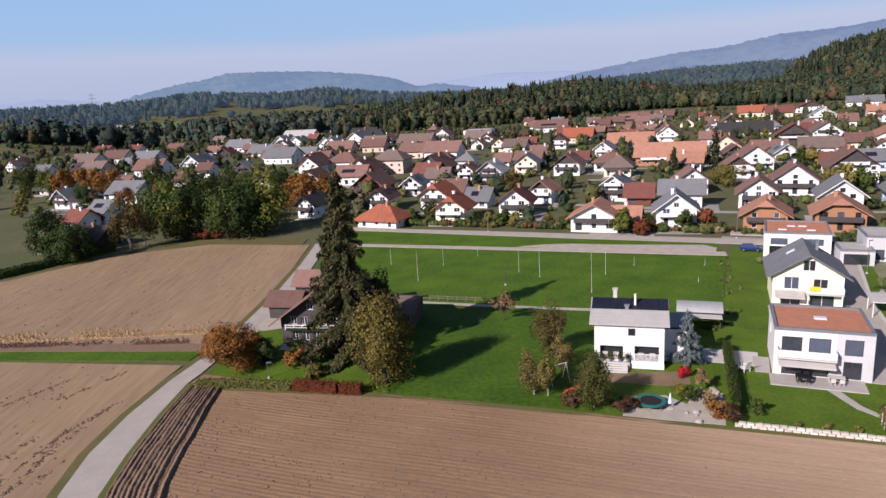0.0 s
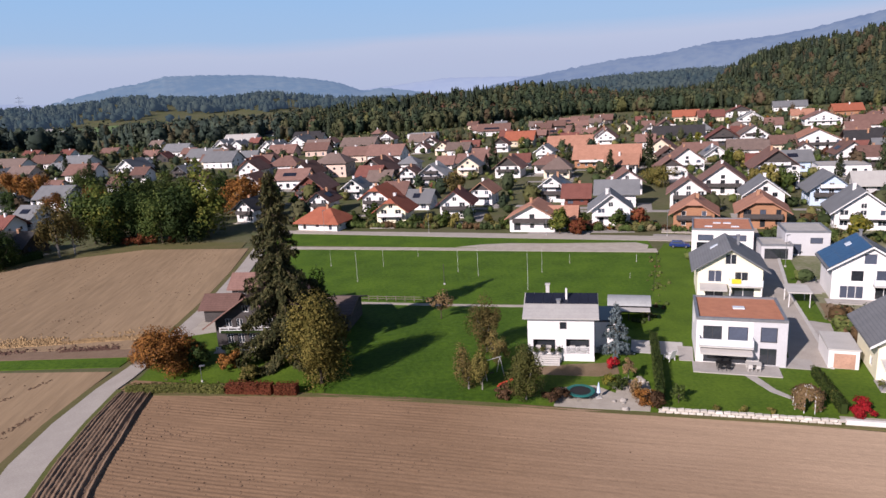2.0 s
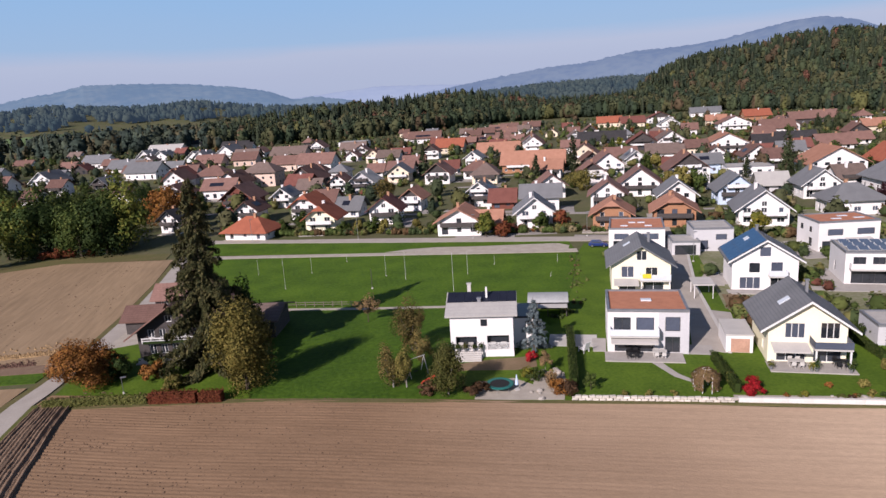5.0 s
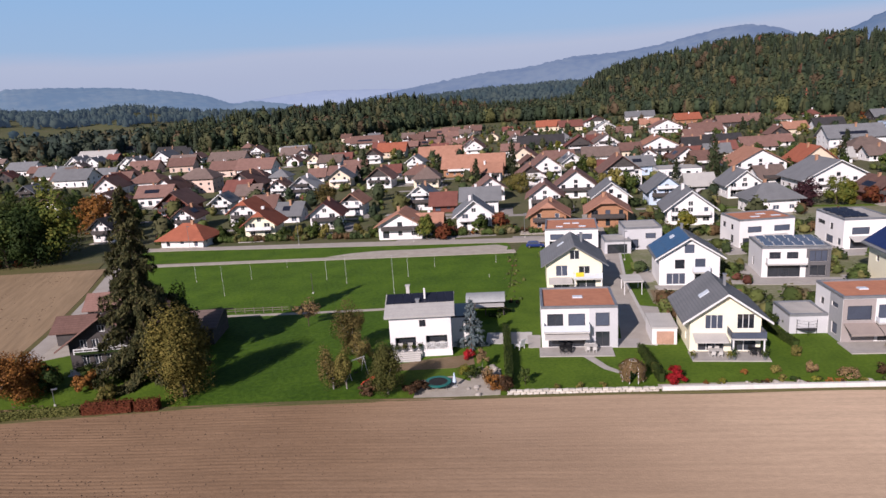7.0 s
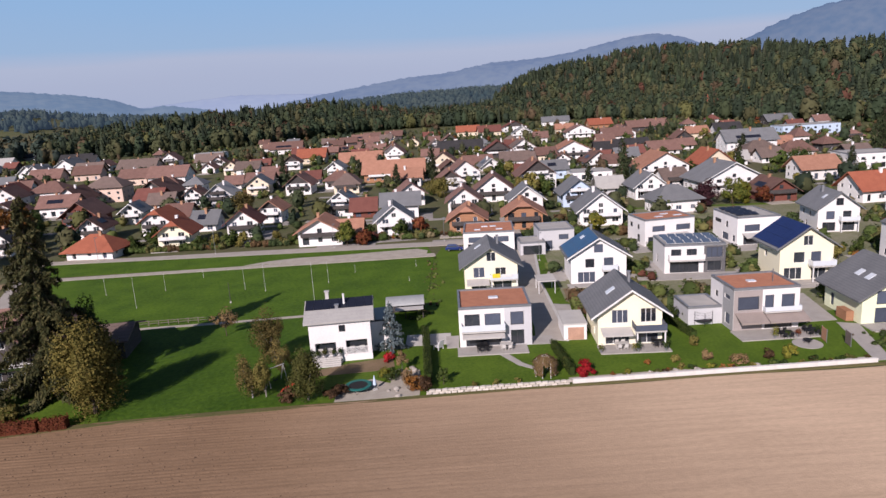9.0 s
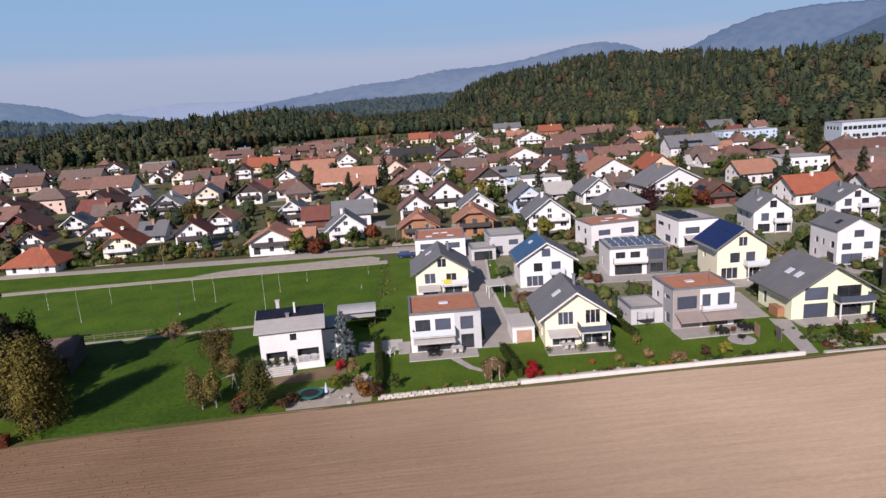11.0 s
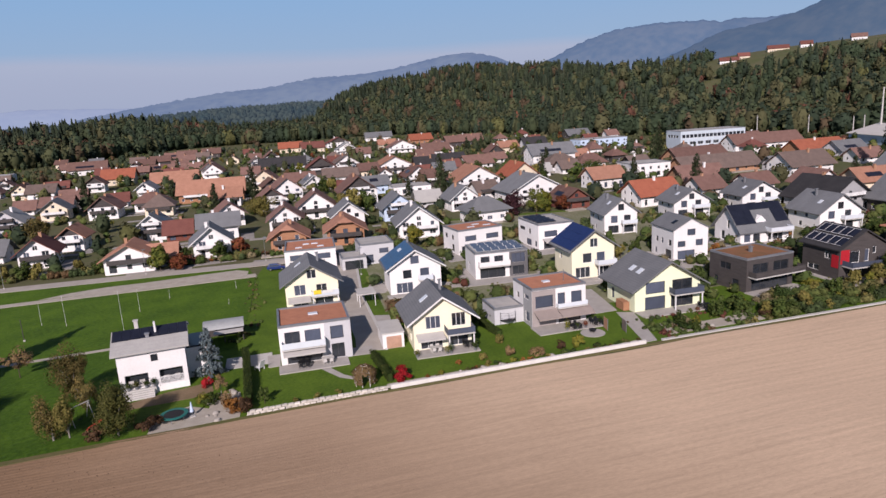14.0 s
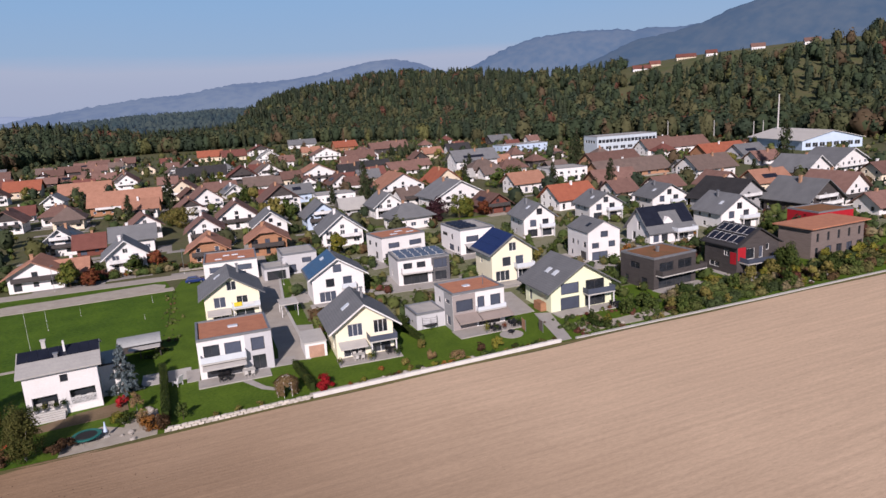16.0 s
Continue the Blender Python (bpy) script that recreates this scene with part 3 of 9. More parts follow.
def tree(kind, height, width, leaf, leaves, trunk_h=None, bark=None, size=None, lumps=14, name="tree"):
    """A broad-leaved tree or shrub at the origin: tapered trunk with limbs, and a crown of leaves."""
    if name == "bush":
        c, nrm = crown_points(leaves, width / 2 * 1.12, height / 2 * 1.12, height / 2, lumps)
        c[:, 2] = np.maximum(c[:, 2], 0.02)
        return new(name, leaf_mesh("bush", c, nrm, (size or width * 0.05) * RNG.uniform(0.6, 1.3, leaves), LEAVES[leaf]))
    th = new(name)
    trunk_h = height * 0.3 if trunk_h is None else trunk_h
    zc, rz, rx = (height + trunk_h) / 2, (height - trunk_h) / 2 * 1.12, width / 2 * 1.12
    bm = bmesh.new()
    r = max(0.05, height * 0.02)
    limb(bm, (0, 0, -0.3), (0, 0, zc * 0.9), r, r * 0.5)
    for i in range(5):
        a = i * 2.4
        limb(bm, (0, 0, trunk_h * 0.8 + i * rz * 0.15), (math.cos(a) * rx * 0.55, math.sin(a) * rx * 0.55, zc + rz * (0.1 * i - 0.1)), r * 0.4, r * 0.15, 4)
    part("trunk", bm, bark or M_BARK, th)
    c, nrm = crown_points(leaves, rx, rz, zc, lumps)
    sz = (size or width * 0.05) * RNG.uniform(0.6, 1.3, leaves)
    crown = new("crown", leaf_mesh("crown", c, nrm, sz, LEAVES[leaf]))
    crown.parent = th
    return th


def conifer(height, width, leaf, sprays, bare=1.0, droop=0.35, size=0.5, name="conifer", ragged=0.25):
    """A spruce: straight trunk, whorls of drooping boughs, set with needle sprays."""
    th = new(name)
    bm = bmesh.new()
    limb(bm, (0, 0, -0.3), (0, 0, height * 0.97), height * 0.016, 0.03, 8)
    whorls = int(height * 1.6)
    tips = []
    for i in range(whorls):
        t = i / whorls
        z = bare + (height - bare) * t
        for j in range(6):
            a = RNG.uniform(0, 6.283)
            ln = (width / 2) * (1 - t) ** 0.62 * RNG.uniform(1 - ragged * 1.6, 1 + ragged) + 0.15
            tips.append((a, z, ln))
            limb(bm, (0, 0, z), (math.cos(a) * ln * 0.8, math.sin(a) * ln * 0.8, z - droop * ln * 0.8), 0.02 + 0.015 * ln, 0.01, 3)
    part("trunk", bm, M_BARK, th)
    tips = np.array(tips)
    pick = RNG.choice(len(tips), sprays, p=tips[:, 2] / tips[:, 2].sum())
    a, z, ln = tips[pick].T
    f = RNG.uniform(0.12, 1.0, sprays) ** 0.7
    c = np.stack([np.cos(a) * ln * f, np.sin(a) * ln * f, z - droop * ln * f], 1)
    c += RNG.normal(size=c.shape) * (0.10 + 0.06 * ln[:, None]) * (1, 1, 0.6)
    c[:, 2] -= RNG.uniform(0, 0.25, sprays) * ln * 0.5
    nrm = np.stack([np.cos(a) * 0.8, np.sin(a) * 0.8, np.full(sprays, 0.5)], 1) + RNG.normal(size=c.shape) * 0.45
    crown = new("crown", leaf_mesh("crown", c, nrm, size * RNG.uniform(0.5, 1.2, sprays), LEAVES[leaf], droop=0.8, slim=0.34))
    crown.parent = th
    return th


def old_spruce(height, width, leaf, sprays, bare=1.0, droop=0.5, size=0.3, taper=0.8, name="conifer", ragged=0.4, gap=0.62):
    """A spruce of flat bough fans that droop and turn up at the tip, with open gaps between the whorls."""
    th = new(name)
    bm = bmesh.new()
    limb(bm, (0, 0, -0.3), (0, 0, height * 0.98), height * 0.016, 0.03, 8)
    boughs, z = [], bare
    while z < height - 0.4:
        t = (z - bare) / (height - bare)
        for j in range(5):
            a = RNG.uniform(0, 6.283)
            ln = (width / 2) * (1 - t) ** taper * RNG.uniform(1 - ragged, 1 + ragged * 0.6) + 0.25
            dz = droop * RNG.uniform(0.7, 1.25)
            boughs.append((a, z + RNG.uniform(-0.2, 0.2), ln, dz))
            mid = (math.cos(a) * ln * 0.5, math.sin(a) * ln * 0.5, z - dz * ln * 0.25)
            limb(bm, (0, 0, z), mid, 0.02 + 0.014 * ln, 0.02, 3)
            limb(bm, mid, (math.cos(a) * ln * 0.95, math.sin(a) * ln * 0.95, z - dz * ln * 0.72), 0.02, 0.008, 3)
        z += gap * (1.15 - 0.5 * t)
    part("trunk", bm, M_BARK, th)
    boughs = np.array(boughs)
    pick = RNG.choice(len(boughs), sprays, p=boughs[:, 2] ** 1.4 / (boughs[:, 2] ** 1.4).sum())
    a, z, ln, dz = boughs[pick].T
    f = RNG.uniform(0.1, 1.0, sprays) ** 0.75
    side = RNG.uniform(-1, 1, sprays) * ln * 0.30 * np.sqrt(f) * (1.15 - f)
    hang = RNG.uniform(0, 1, sprays) ** 2 * (0.12 + 0.13 * ln)
    c = np.stack([np.cos(a) * ln * f - np.sin(a) * side, np.sin(a) * ln * f + np.cos(a) * side, z - dz * ln * (f ** 1.3 - 0.28 * f ** 5) - np.abs(side) * 0.3 - hang], 1)
    c[:, 2] = np.maximum(c[:, 2], 0.3)
    c += RNG.normal(size=c.shape) * 0.05
    nrm = np.stack([np.cos(a) * 0.5, np.sin(a) * 0.5, np.full(sprays, 0.8)], 1) + RNG.normal(size=c.shape) * 0.4
    crown = new("crown", leaf_mesh("crown", c, nrm, size * RNG.uniform(0.5, 1.2, sprays), LEAVES[leaf], droop=0.6, slim=0.34))
    crown.parent = th
    return th


def hedge_mesh(name, pts, width, height, leaf, per_m=160, size=0.09):
    """Leaves packed into a clipped strip along a line of points."""
    cs, ns = [], []
    for (x0, y0), (x1, y1) in zip(pts, pts[1:]):
        ln = math.hypot(x1 - x0, y1 - y0)
        n = int(per_m * ln)
        u, t, h = RNG.uniform(0, 1, n), RNG.uniform(-0.5, 0.5, n), RNG.uniform(0, 1, n) ** 0.7
        face = RNG.integers(0, 3, n)
        t = np.where(face == 0, -0.5, np.where(face == 1, 0.5, t)) + RNG.normal(0, 0.06, n)
        h = np.where(face == 2, 1.0, h) * (1 + RNG.normal(0, 0.05, n))
        nx, ny = -(y1 - y0) / ln, (x1 - x0) / ln
        cs.append(np.stack([x0 + (x1 - x0) * u + nx * t * width, y0 + (y1 - y0) * u + ny * t * width, h * height], 1))
        ns.append(np.stack([nx * np.sign(t), ny * np.sign(t), np.where(face == 2, 1.5, 0.3)], 1) + RNG.normal(size=(n, 3)) * 0.5)
    c, nn = np.concatenate(cs), np.concatenate(ns)
    return leaf_mesh(name, c, nn, size * RNG.uniform(0.7, 1.4, len(c)), LEAVES[leaf])


def hedge(pts, width, height, leaf, label, per_m=160, size=0.11):
    th = new("hedge")
    bm = bmesh.new()
    for (x0, y0), (x1, y1) in zip(pts, pts[1:]):
        ln = math.hypot(x1 - x0, y1 - y0)
        one = box(bmesh.new(), 0, -width * 0.36, 0, ln, width * 0.36, height * 0.88)
        bmesh.ops.transform(one, matrix=pose(x0, y0, 0, 0, 0, math.degrees(math.atan2(y1 - y0, x1 - x0))), verts=one.verts)
        tmp = bpy.data.meshes.new("tmp")
        one.to_mesh(tmp), one.free()
        bm.from_mesh(tmp)
        bpy.data.meshes.remove(tmp)
    part("core", bm, LEAVES[leaf], th)
    lv = new("foliage", hedge_mesh("foliage", pts, width, height, leaf, per_m, size))
    lv.parent = th
    return tagged(th, label, "hedge")


# ---- ground, hills and distance ----
AZ = [-80, -34, -24, -17, -8, -4, 1, 5, 8.5, 13, 16, 18, 20.5, 25, 27, 28.5, 30, 32, 35, 38, 42, 44, 48, 52, 57, 61, 65, 69, 73, 78, 100]
FOOT = [1100, 760, 740, 720, 700, 690, 690, 700, 720, 800, 850, 870, 875, 865, 870, 880, 890, 885, 860, 825, 765, 735, 660, 620, 585, 565, 550, 540, 530, 520, 500]
RISE = [-1.0, -1.1, -1.1, -1.1, -1.0, -0.6, 0.0, 0.0, 0.3, 0.5, 0.1, -0.1, -0.7, -0.65, -0.3, 0.6, 1.55, 2.05, 2.55, 2.95, 3.2, 2.9, 2.85, 2.45, 2.4, 3.1, 3.5, 3.7, 3.9, 3.9, 3.9]
BLUE_AZ = [-45, -30, -27, -23, -19.5, -15, -12, -9.5, -6, -2, 1, 4, 8, 12, 16, 20, 25, 30, 36]
BLUE_EL = [0.6, 0.8, 0.8, 0.9, 1.25, 0.95, 0.87, 1.15, 0.65, 0.25, 0.1, 0.0, 0.1, 0.3, 0.5, 0.7, 0.85, 0.9, 0.3]


def ridge_at(az):
    """Where the wooded slope starts and ends in a direction, and how high it ends."""
    foot, el = np.interp(az, AZ, FOOT), np.interp(az, AZ, RISE)
    top = foot + 180 + 130 * np.clip(el, 0, 3)
    return foot, top, np.maximum(36 + top * np.tan(np.radians(el)) - 17, 0)


def height_at(x, y):
    r, az = np.hypot(x, y), np.degrees(np.arctan2(x, y))
    foot, top, h = ridge_at(az)
    t = np.clip((r - foot) / (top - foot), 0, 1)
    b = np.clip((r - 1050) / 900, 0, 1)
    back = np.maximum(36 + 1950 * np.tan(np.radians(np.interp(az, BLUE_AZ, BLUE_EL))) - 19, 0) * b * b * (3 - 2 * b) * np.clip((38 - az) / 8, 0, 1)
    knoll = 17 * np.exp(-(((x + 400) / 75) ** 2 + ((y - 620) / 90) ** 2))
    return np.maximum(h * t * t * (3 - 2 * t) * np.clip(1.6 - 0.6 * r / top, 0.6, 1), back) + knoll - 0.12


def ground_sheet():
    az = np.radians(np.linspace(-180, 180, 361)[:-1])
    rr = np.r_[np.linspace(30, 400, 8), np.linspace(450, 1500, 43), np.geomspace(1600, 4800, 14)]
    A, R = np.meshgrid(az, rr)
    X, Y = np.sin(A) * R, np.cos(A) * R
    Z = np.where(np.abs(np.degrees(A)) > 110, -0.12, height_at(X, Y))
    n = len(az)
    verts = [(0, 0, -0.12)] + list(zip(X.ravel(), Y.ravel(), Z.ravel()))
    faces = [(0, 1 + i, 1 + (i + 1) % n) for i in range(n)]
    for j in range(len(rr) - 1):
        for i in range(n):
            faces.append((1 + j * n + i, 1 + (j + 1) * n + i, 1 + (j + 1) * n + (i + 1) % n, 1 + j * n + (i + 1) % n))
    me = bpy.data.meshes.new("ground")
    me.from_pydata(verts, [], faces)
    me.flip_normals()
    me.polygons.foreach_set("use_smooth", [True] * len(faces))
    me.materials.append(M_MEADOW)
    return tagged(new("ground", me), "meadow and garden ground between houses and woods", "ground", kind="structure")


ground_sheet()


def far_range(name, azs, els, dist, depth, material, label, seed):
    """A long distant hill whose skyline follows the given elevations (degrees over the horizon)."""
    a = np.linspace(azs[0], azs[-1], 240)
    e = np.interp(a, azs, els)
    rows = []
    for k, (f, g) in enumerate(((0, 0.0), (0.25, 0.42), (0.55, 0.78), (0.8, 0.95), (1, 1.0), (1.15, 0.6))):
        r = dist + depth * f
        z = 36 + (dist + depth) * np.tan(np.radians(e)) * 1.0
        wob = np.array([noise.noise(Vector((q * 0.35, f * 3, seed))) + 0.5 * noise.noise(Vector((q * 1.7, f * 5, seed))) for q in a])
        crag = np.array([noise.noise(Vector((q * 2.3, seed, 0))) + 0.7 * noise.noise(Vector((q * 6.1, seed, 5.0))) for q in a])
        rows.append(np.stack([np.sin(np.radians(a)) * r, np.cos(np.radians(a)) * r, z * g * (1 + 0.10 * wob * (1 - g)) + (1.6 * wob + 7.0 * crag * g ** 7) * g - (5 if k == 0 else 0)], 1))
    n = len(a)
    faces = [(j * n + i, j * n + i + 1, (j + 1) * n + i + 1, (j + 1) * n + i) for j in range(len(rows) - 1) for i in range(n - 1)]
    me = bpy.data.meshes.new(name)
    me.from_pydata(np.concatenate(rows).tolist(), [], faces)
    me.polygons.foreach_set("use_smooth", [True] * len(faces))
    me.materials.append(material)
    return tagged(new(name, me), label, "hill", kind="structure")


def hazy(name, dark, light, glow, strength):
    """A far backdrop: woods and fields seen through kilometres of bright air, put in as a blue glow."""
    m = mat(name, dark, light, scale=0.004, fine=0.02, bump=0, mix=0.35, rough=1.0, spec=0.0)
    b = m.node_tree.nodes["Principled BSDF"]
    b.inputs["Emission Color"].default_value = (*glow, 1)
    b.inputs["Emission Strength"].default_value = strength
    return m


# Haze over the far hills is painted: bluish base colours plus emission.
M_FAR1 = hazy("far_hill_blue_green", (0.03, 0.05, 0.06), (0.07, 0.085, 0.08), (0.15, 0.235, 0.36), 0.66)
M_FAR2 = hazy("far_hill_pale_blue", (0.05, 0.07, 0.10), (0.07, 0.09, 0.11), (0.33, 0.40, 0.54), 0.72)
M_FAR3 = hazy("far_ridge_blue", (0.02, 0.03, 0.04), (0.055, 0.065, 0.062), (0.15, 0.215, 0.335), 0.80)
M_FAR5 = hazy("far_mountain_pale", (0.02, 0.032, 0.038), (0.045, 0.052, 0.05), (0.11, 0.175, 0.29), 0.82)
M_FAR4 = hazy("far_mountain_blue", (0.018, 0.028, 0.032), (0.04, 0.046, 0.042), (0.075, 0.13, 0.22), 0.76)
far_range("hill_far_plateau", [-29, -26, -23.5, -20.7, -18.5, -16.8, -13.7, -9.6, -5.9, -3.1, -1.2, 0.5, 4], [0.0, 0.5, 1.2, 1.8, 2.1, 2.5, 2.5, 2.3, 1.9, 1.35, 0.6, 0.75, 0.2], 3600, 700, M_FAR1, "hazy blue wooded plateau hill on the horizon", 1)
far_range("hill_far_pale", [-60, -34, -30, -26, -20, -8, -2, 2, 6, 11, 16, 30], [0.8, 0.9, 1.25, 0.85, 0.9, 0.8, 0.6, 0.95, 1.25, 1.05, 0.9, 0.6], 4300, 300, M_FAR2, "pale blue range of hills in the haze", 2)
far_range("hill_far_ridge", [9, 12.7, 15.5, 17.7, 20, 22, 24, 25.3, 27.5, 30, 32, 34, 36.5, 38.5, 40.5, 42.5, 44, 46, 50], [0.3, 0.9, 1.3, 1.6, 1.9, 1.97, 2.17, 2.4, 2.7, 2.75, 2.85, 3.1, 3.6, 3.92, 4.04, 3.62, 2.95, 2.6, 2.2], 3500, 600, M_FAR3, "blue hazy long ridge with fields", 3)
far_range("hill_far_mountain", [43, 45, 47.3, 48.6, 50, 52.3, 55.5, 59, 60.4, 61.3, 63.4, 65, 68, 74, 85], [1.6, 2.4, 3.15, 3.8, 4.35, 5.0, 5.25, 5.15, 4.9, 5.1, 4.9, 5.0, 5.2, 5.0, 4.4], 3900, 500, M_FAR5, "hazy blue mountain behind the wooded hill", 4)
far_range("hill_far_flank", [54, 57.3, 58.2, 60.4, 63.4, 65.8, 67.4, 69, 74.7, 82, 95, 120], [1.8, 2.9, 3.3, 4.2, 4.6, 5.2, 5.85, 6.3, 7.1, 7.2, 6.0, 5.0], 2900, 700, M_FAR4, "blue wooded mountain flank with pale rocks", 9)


# ---- woods ----
def forest_material(name, tones, size, vary=0.38):
    """Woods in autumn: every tree has its own tone."""
    m = bpy.data.materials.new(name)
    m.use_nodes = True
    n, l = m.node_tree.nodes, m.node_tree.links
    b = n["Principled BSDF"]
    b.inputs["Roughness"].default_value, b.inputs["Specular IOR Level"].default_value = 0.85, 0.1
    tc, vor, ramp, geo, hsv, mr = (n.new("ShaderNode" + k) for k in ("TexCoord", "TexVoronoi", "ValToRGB", "NewGeometry", "HueSaturation", "MapRange"))
    vor.inputs["Scale"].default_value = 1 / size
    mp = n.new("ShaderNodeMapping")
    mp.inputs["Scale"].default_value = (1, 1, 0.05)
    l.new(tc.outputs["Object"], mp.inputs[0])
    l.new(mp.outputs[0], vor.inputs["Vector"])
    sep = n.new("ShaderNodeSeparateColor")
    l.new(vor.outputs["Color"], sep.inputs[0])
    l.new(sep.outputs[0], ramp.inputs[0])
    ramp.color_ramp.interpolation = "CONSTANT"
    while len(ramp.color_ramp.elements) < len(tones):
        ramp.color_ramp.elements.new(0.5)
    for e, (p, c) in zip(ramp.color_ramp.elements, tones):
        e.position, e.color = p, (*c, 1)
    mr.inputs["To Min"].default_value, mr.inputs["To Max"].default_value = 1 - vary, 1 + vary
    l.new(geo.outputs["Random Per Island"], mr.inputs["Value"])
    l.new(mr.outputs[0], hsv.inputs["Value"])
    l.new(ramp.outputs[0], hsv.inputs["Color"])
    l.new(hsv.outputs[0], b.inputs["Base Color"])
    return m


# Some haze is painted into these tree tones: bluer, with less contrast.
M_WOODS = forest_material("mixed_autumn_woods", [(0.0, (0.032, 0.047, 0.026)), (0.2, (0.044, 0.057, 0.029)), (0.42, (0.056, 0.062, 0.03)), (0.56, (0.028, 0.041, 0.026)), (0.74, (0.068, 0.067, 0.033)), (0.91, (0.075, 0.054, 0.033)), (0.965, (0.095, 0.044, 0.03)), (0.98, (0.088, 0.09, 0.034))], 13, 0.25)
# Copy for the farther woods, with the blue of haze painted into its tones.
M_HAZETINT_WOODS = forest_material("blue_green_woods", [(0.0, (0.032, 0.046, 0.036)), (0.3, (0.045, 0.057, 0.04)), (0.6, (0.036, 0.05, 0.042)), (0.88, (0.07, 0.062, 0.036))], 13)
M_SHRUBS = forest_material("garden_shrubs", [(0.0, (0.05, 0.072, 0.02)), (0.25, (0.078, 0.095, 0.028)), (0.5, (0.036, 0.052, 0.02)), (0.68, (0.105, 0.10, 0.036)), (0.84, (0.095, 0.06, 0.03)), (0.93, (0.10, 0.04, 0.028)), (0.96, (0.15, 0.125, 0.07))], 3.5)
# Firs carry the same slight haze tint in their colours.
M_FIRS = forest_material("dark_firs", [(0.0, (0.022, 0.031, 0.018)), (0.3, (0.032, 0.042, 0.024)), (0.55, (0.018, 0.026, 0.017)), (0.75, (0.036, 0.046, 0.027)), (0.92, (0.045, 0.05, 0.03))], 9, 0.25)
# Distant woods glow faintly blue too, in place of real haze.
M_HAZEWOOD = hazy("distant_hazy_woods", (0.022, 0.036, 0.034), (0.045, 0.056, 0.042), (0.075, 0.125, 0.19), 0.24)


def conifer_unit():
    """A small dark fir as ragged overlapping skirts."""
    vs, fs = [], []
    for k in range(8):
        z0, z1, r = 0.04 + 0.118 * k, 0.04 + 0.118 * k + 0.25, 0.19 * (1 - k / 8.8) ** 0.85
        base = len(vs)
        for i in range(11):
            a = 6.283 * i / 11 + k
            q = r * (1.12 if i % 2 else 0.74) * RNG.uniform(0.8, 1.2)
            vs.append((math.cos(a) * q, math.sin(a) * q, z0 + RNG.uniform(-0.025, 0.02)))
        vs.append((0, 0, min(z1, 1.0)))
        fs += [(base + i, base + (i + 1) % 11, base + 11) for i in range(11)]
    return np.array(vs), np.array(fs)


def leaf_unit(n):
    """A small broad-leaved crown: a lumpy inner mass set all over with separate leaf clumps."""
    lat, lon = 6, 9
    seed = RNG.uniform(0, 99)
    vs, fs = [(0, 0, 0.06)], []
    for j in range(1, lat):
        for i in range(lon):
            th, ph = math.pi * (1 - j / lat), 6.283 * (i + 0.5 * (j % 2)) / lon
            d = Vector((math.sin(th) * math.cos(ph), math.sin(th) * math.sin(ph), math.cos(th)))
            q = 1 + 0.42 * noise.noise(d * 1.6 + Vector((seed, 0, 0)))
            vs.append((d.x * 0.29 * q, d.y * 0.29 * q, 0.48 + d.z * 0.39 * q))
    vs.append((0, 0, 0.87))
    ring = lambda j, i: 1 + (j - 1) * lon + i % lon
    for i in range(lon):
        fs += [(0, ring(1, i + 1), ring(1, i)), (len(vs) - 1, ring(lat - 1, i), ring(lat - 1, i + 1))]
        for j in range(1, lat - 1):
            fs += [(ring(j, i), ring(j, i + 1), ring(j + 1, i)), (ring(j, i + 1), ring(j + 1, i + 1), ring(j + 1, i))]
    core = np.array(vs)
    d = RNG.normal(size=(n, 3))
    d /= np.linalg.norm(d, axis=1, keepdims=True)
    q = np.array([1 + 0.42 * noise.noise(Vector(k) * 1.6 + Vector((seed, 0, 0))) for k in d])[:, None] * RNG.uniform(0.82, 1.2, (n, 1))
    c = d * q * (0.33, 0.33, 0.43) + (0, 0, 0.5)
    nrm = d + RNG.normal(size=(n, 3)) * 0.4
    nrm /= np.linalg.norm(nrm, axis=1, keepdims=True)
    a = np.cross(nrm, RNG.normal(size=(n, 3)))
    a /= np.linalg.norm(a, axis=1, keepdims=True)
    b = np.cross(nrm, a)
    s = RNG.uniform(0.05, 0.10, (n, 1)) * (60 / max(n, 60)) ** 0.4
    v = np.stack([c - a * s, c - b * s, c + a * s, c + b * s + nrm * s * 0.5], 1).reshape(-1, 3)
    i = np.arange(n)[:, None] * 4 + len(core)
    return np.concatenate([core, v]), np.concatenate([np.array(fs), i + (0, 1, 2), i + (0, 2, 3)])


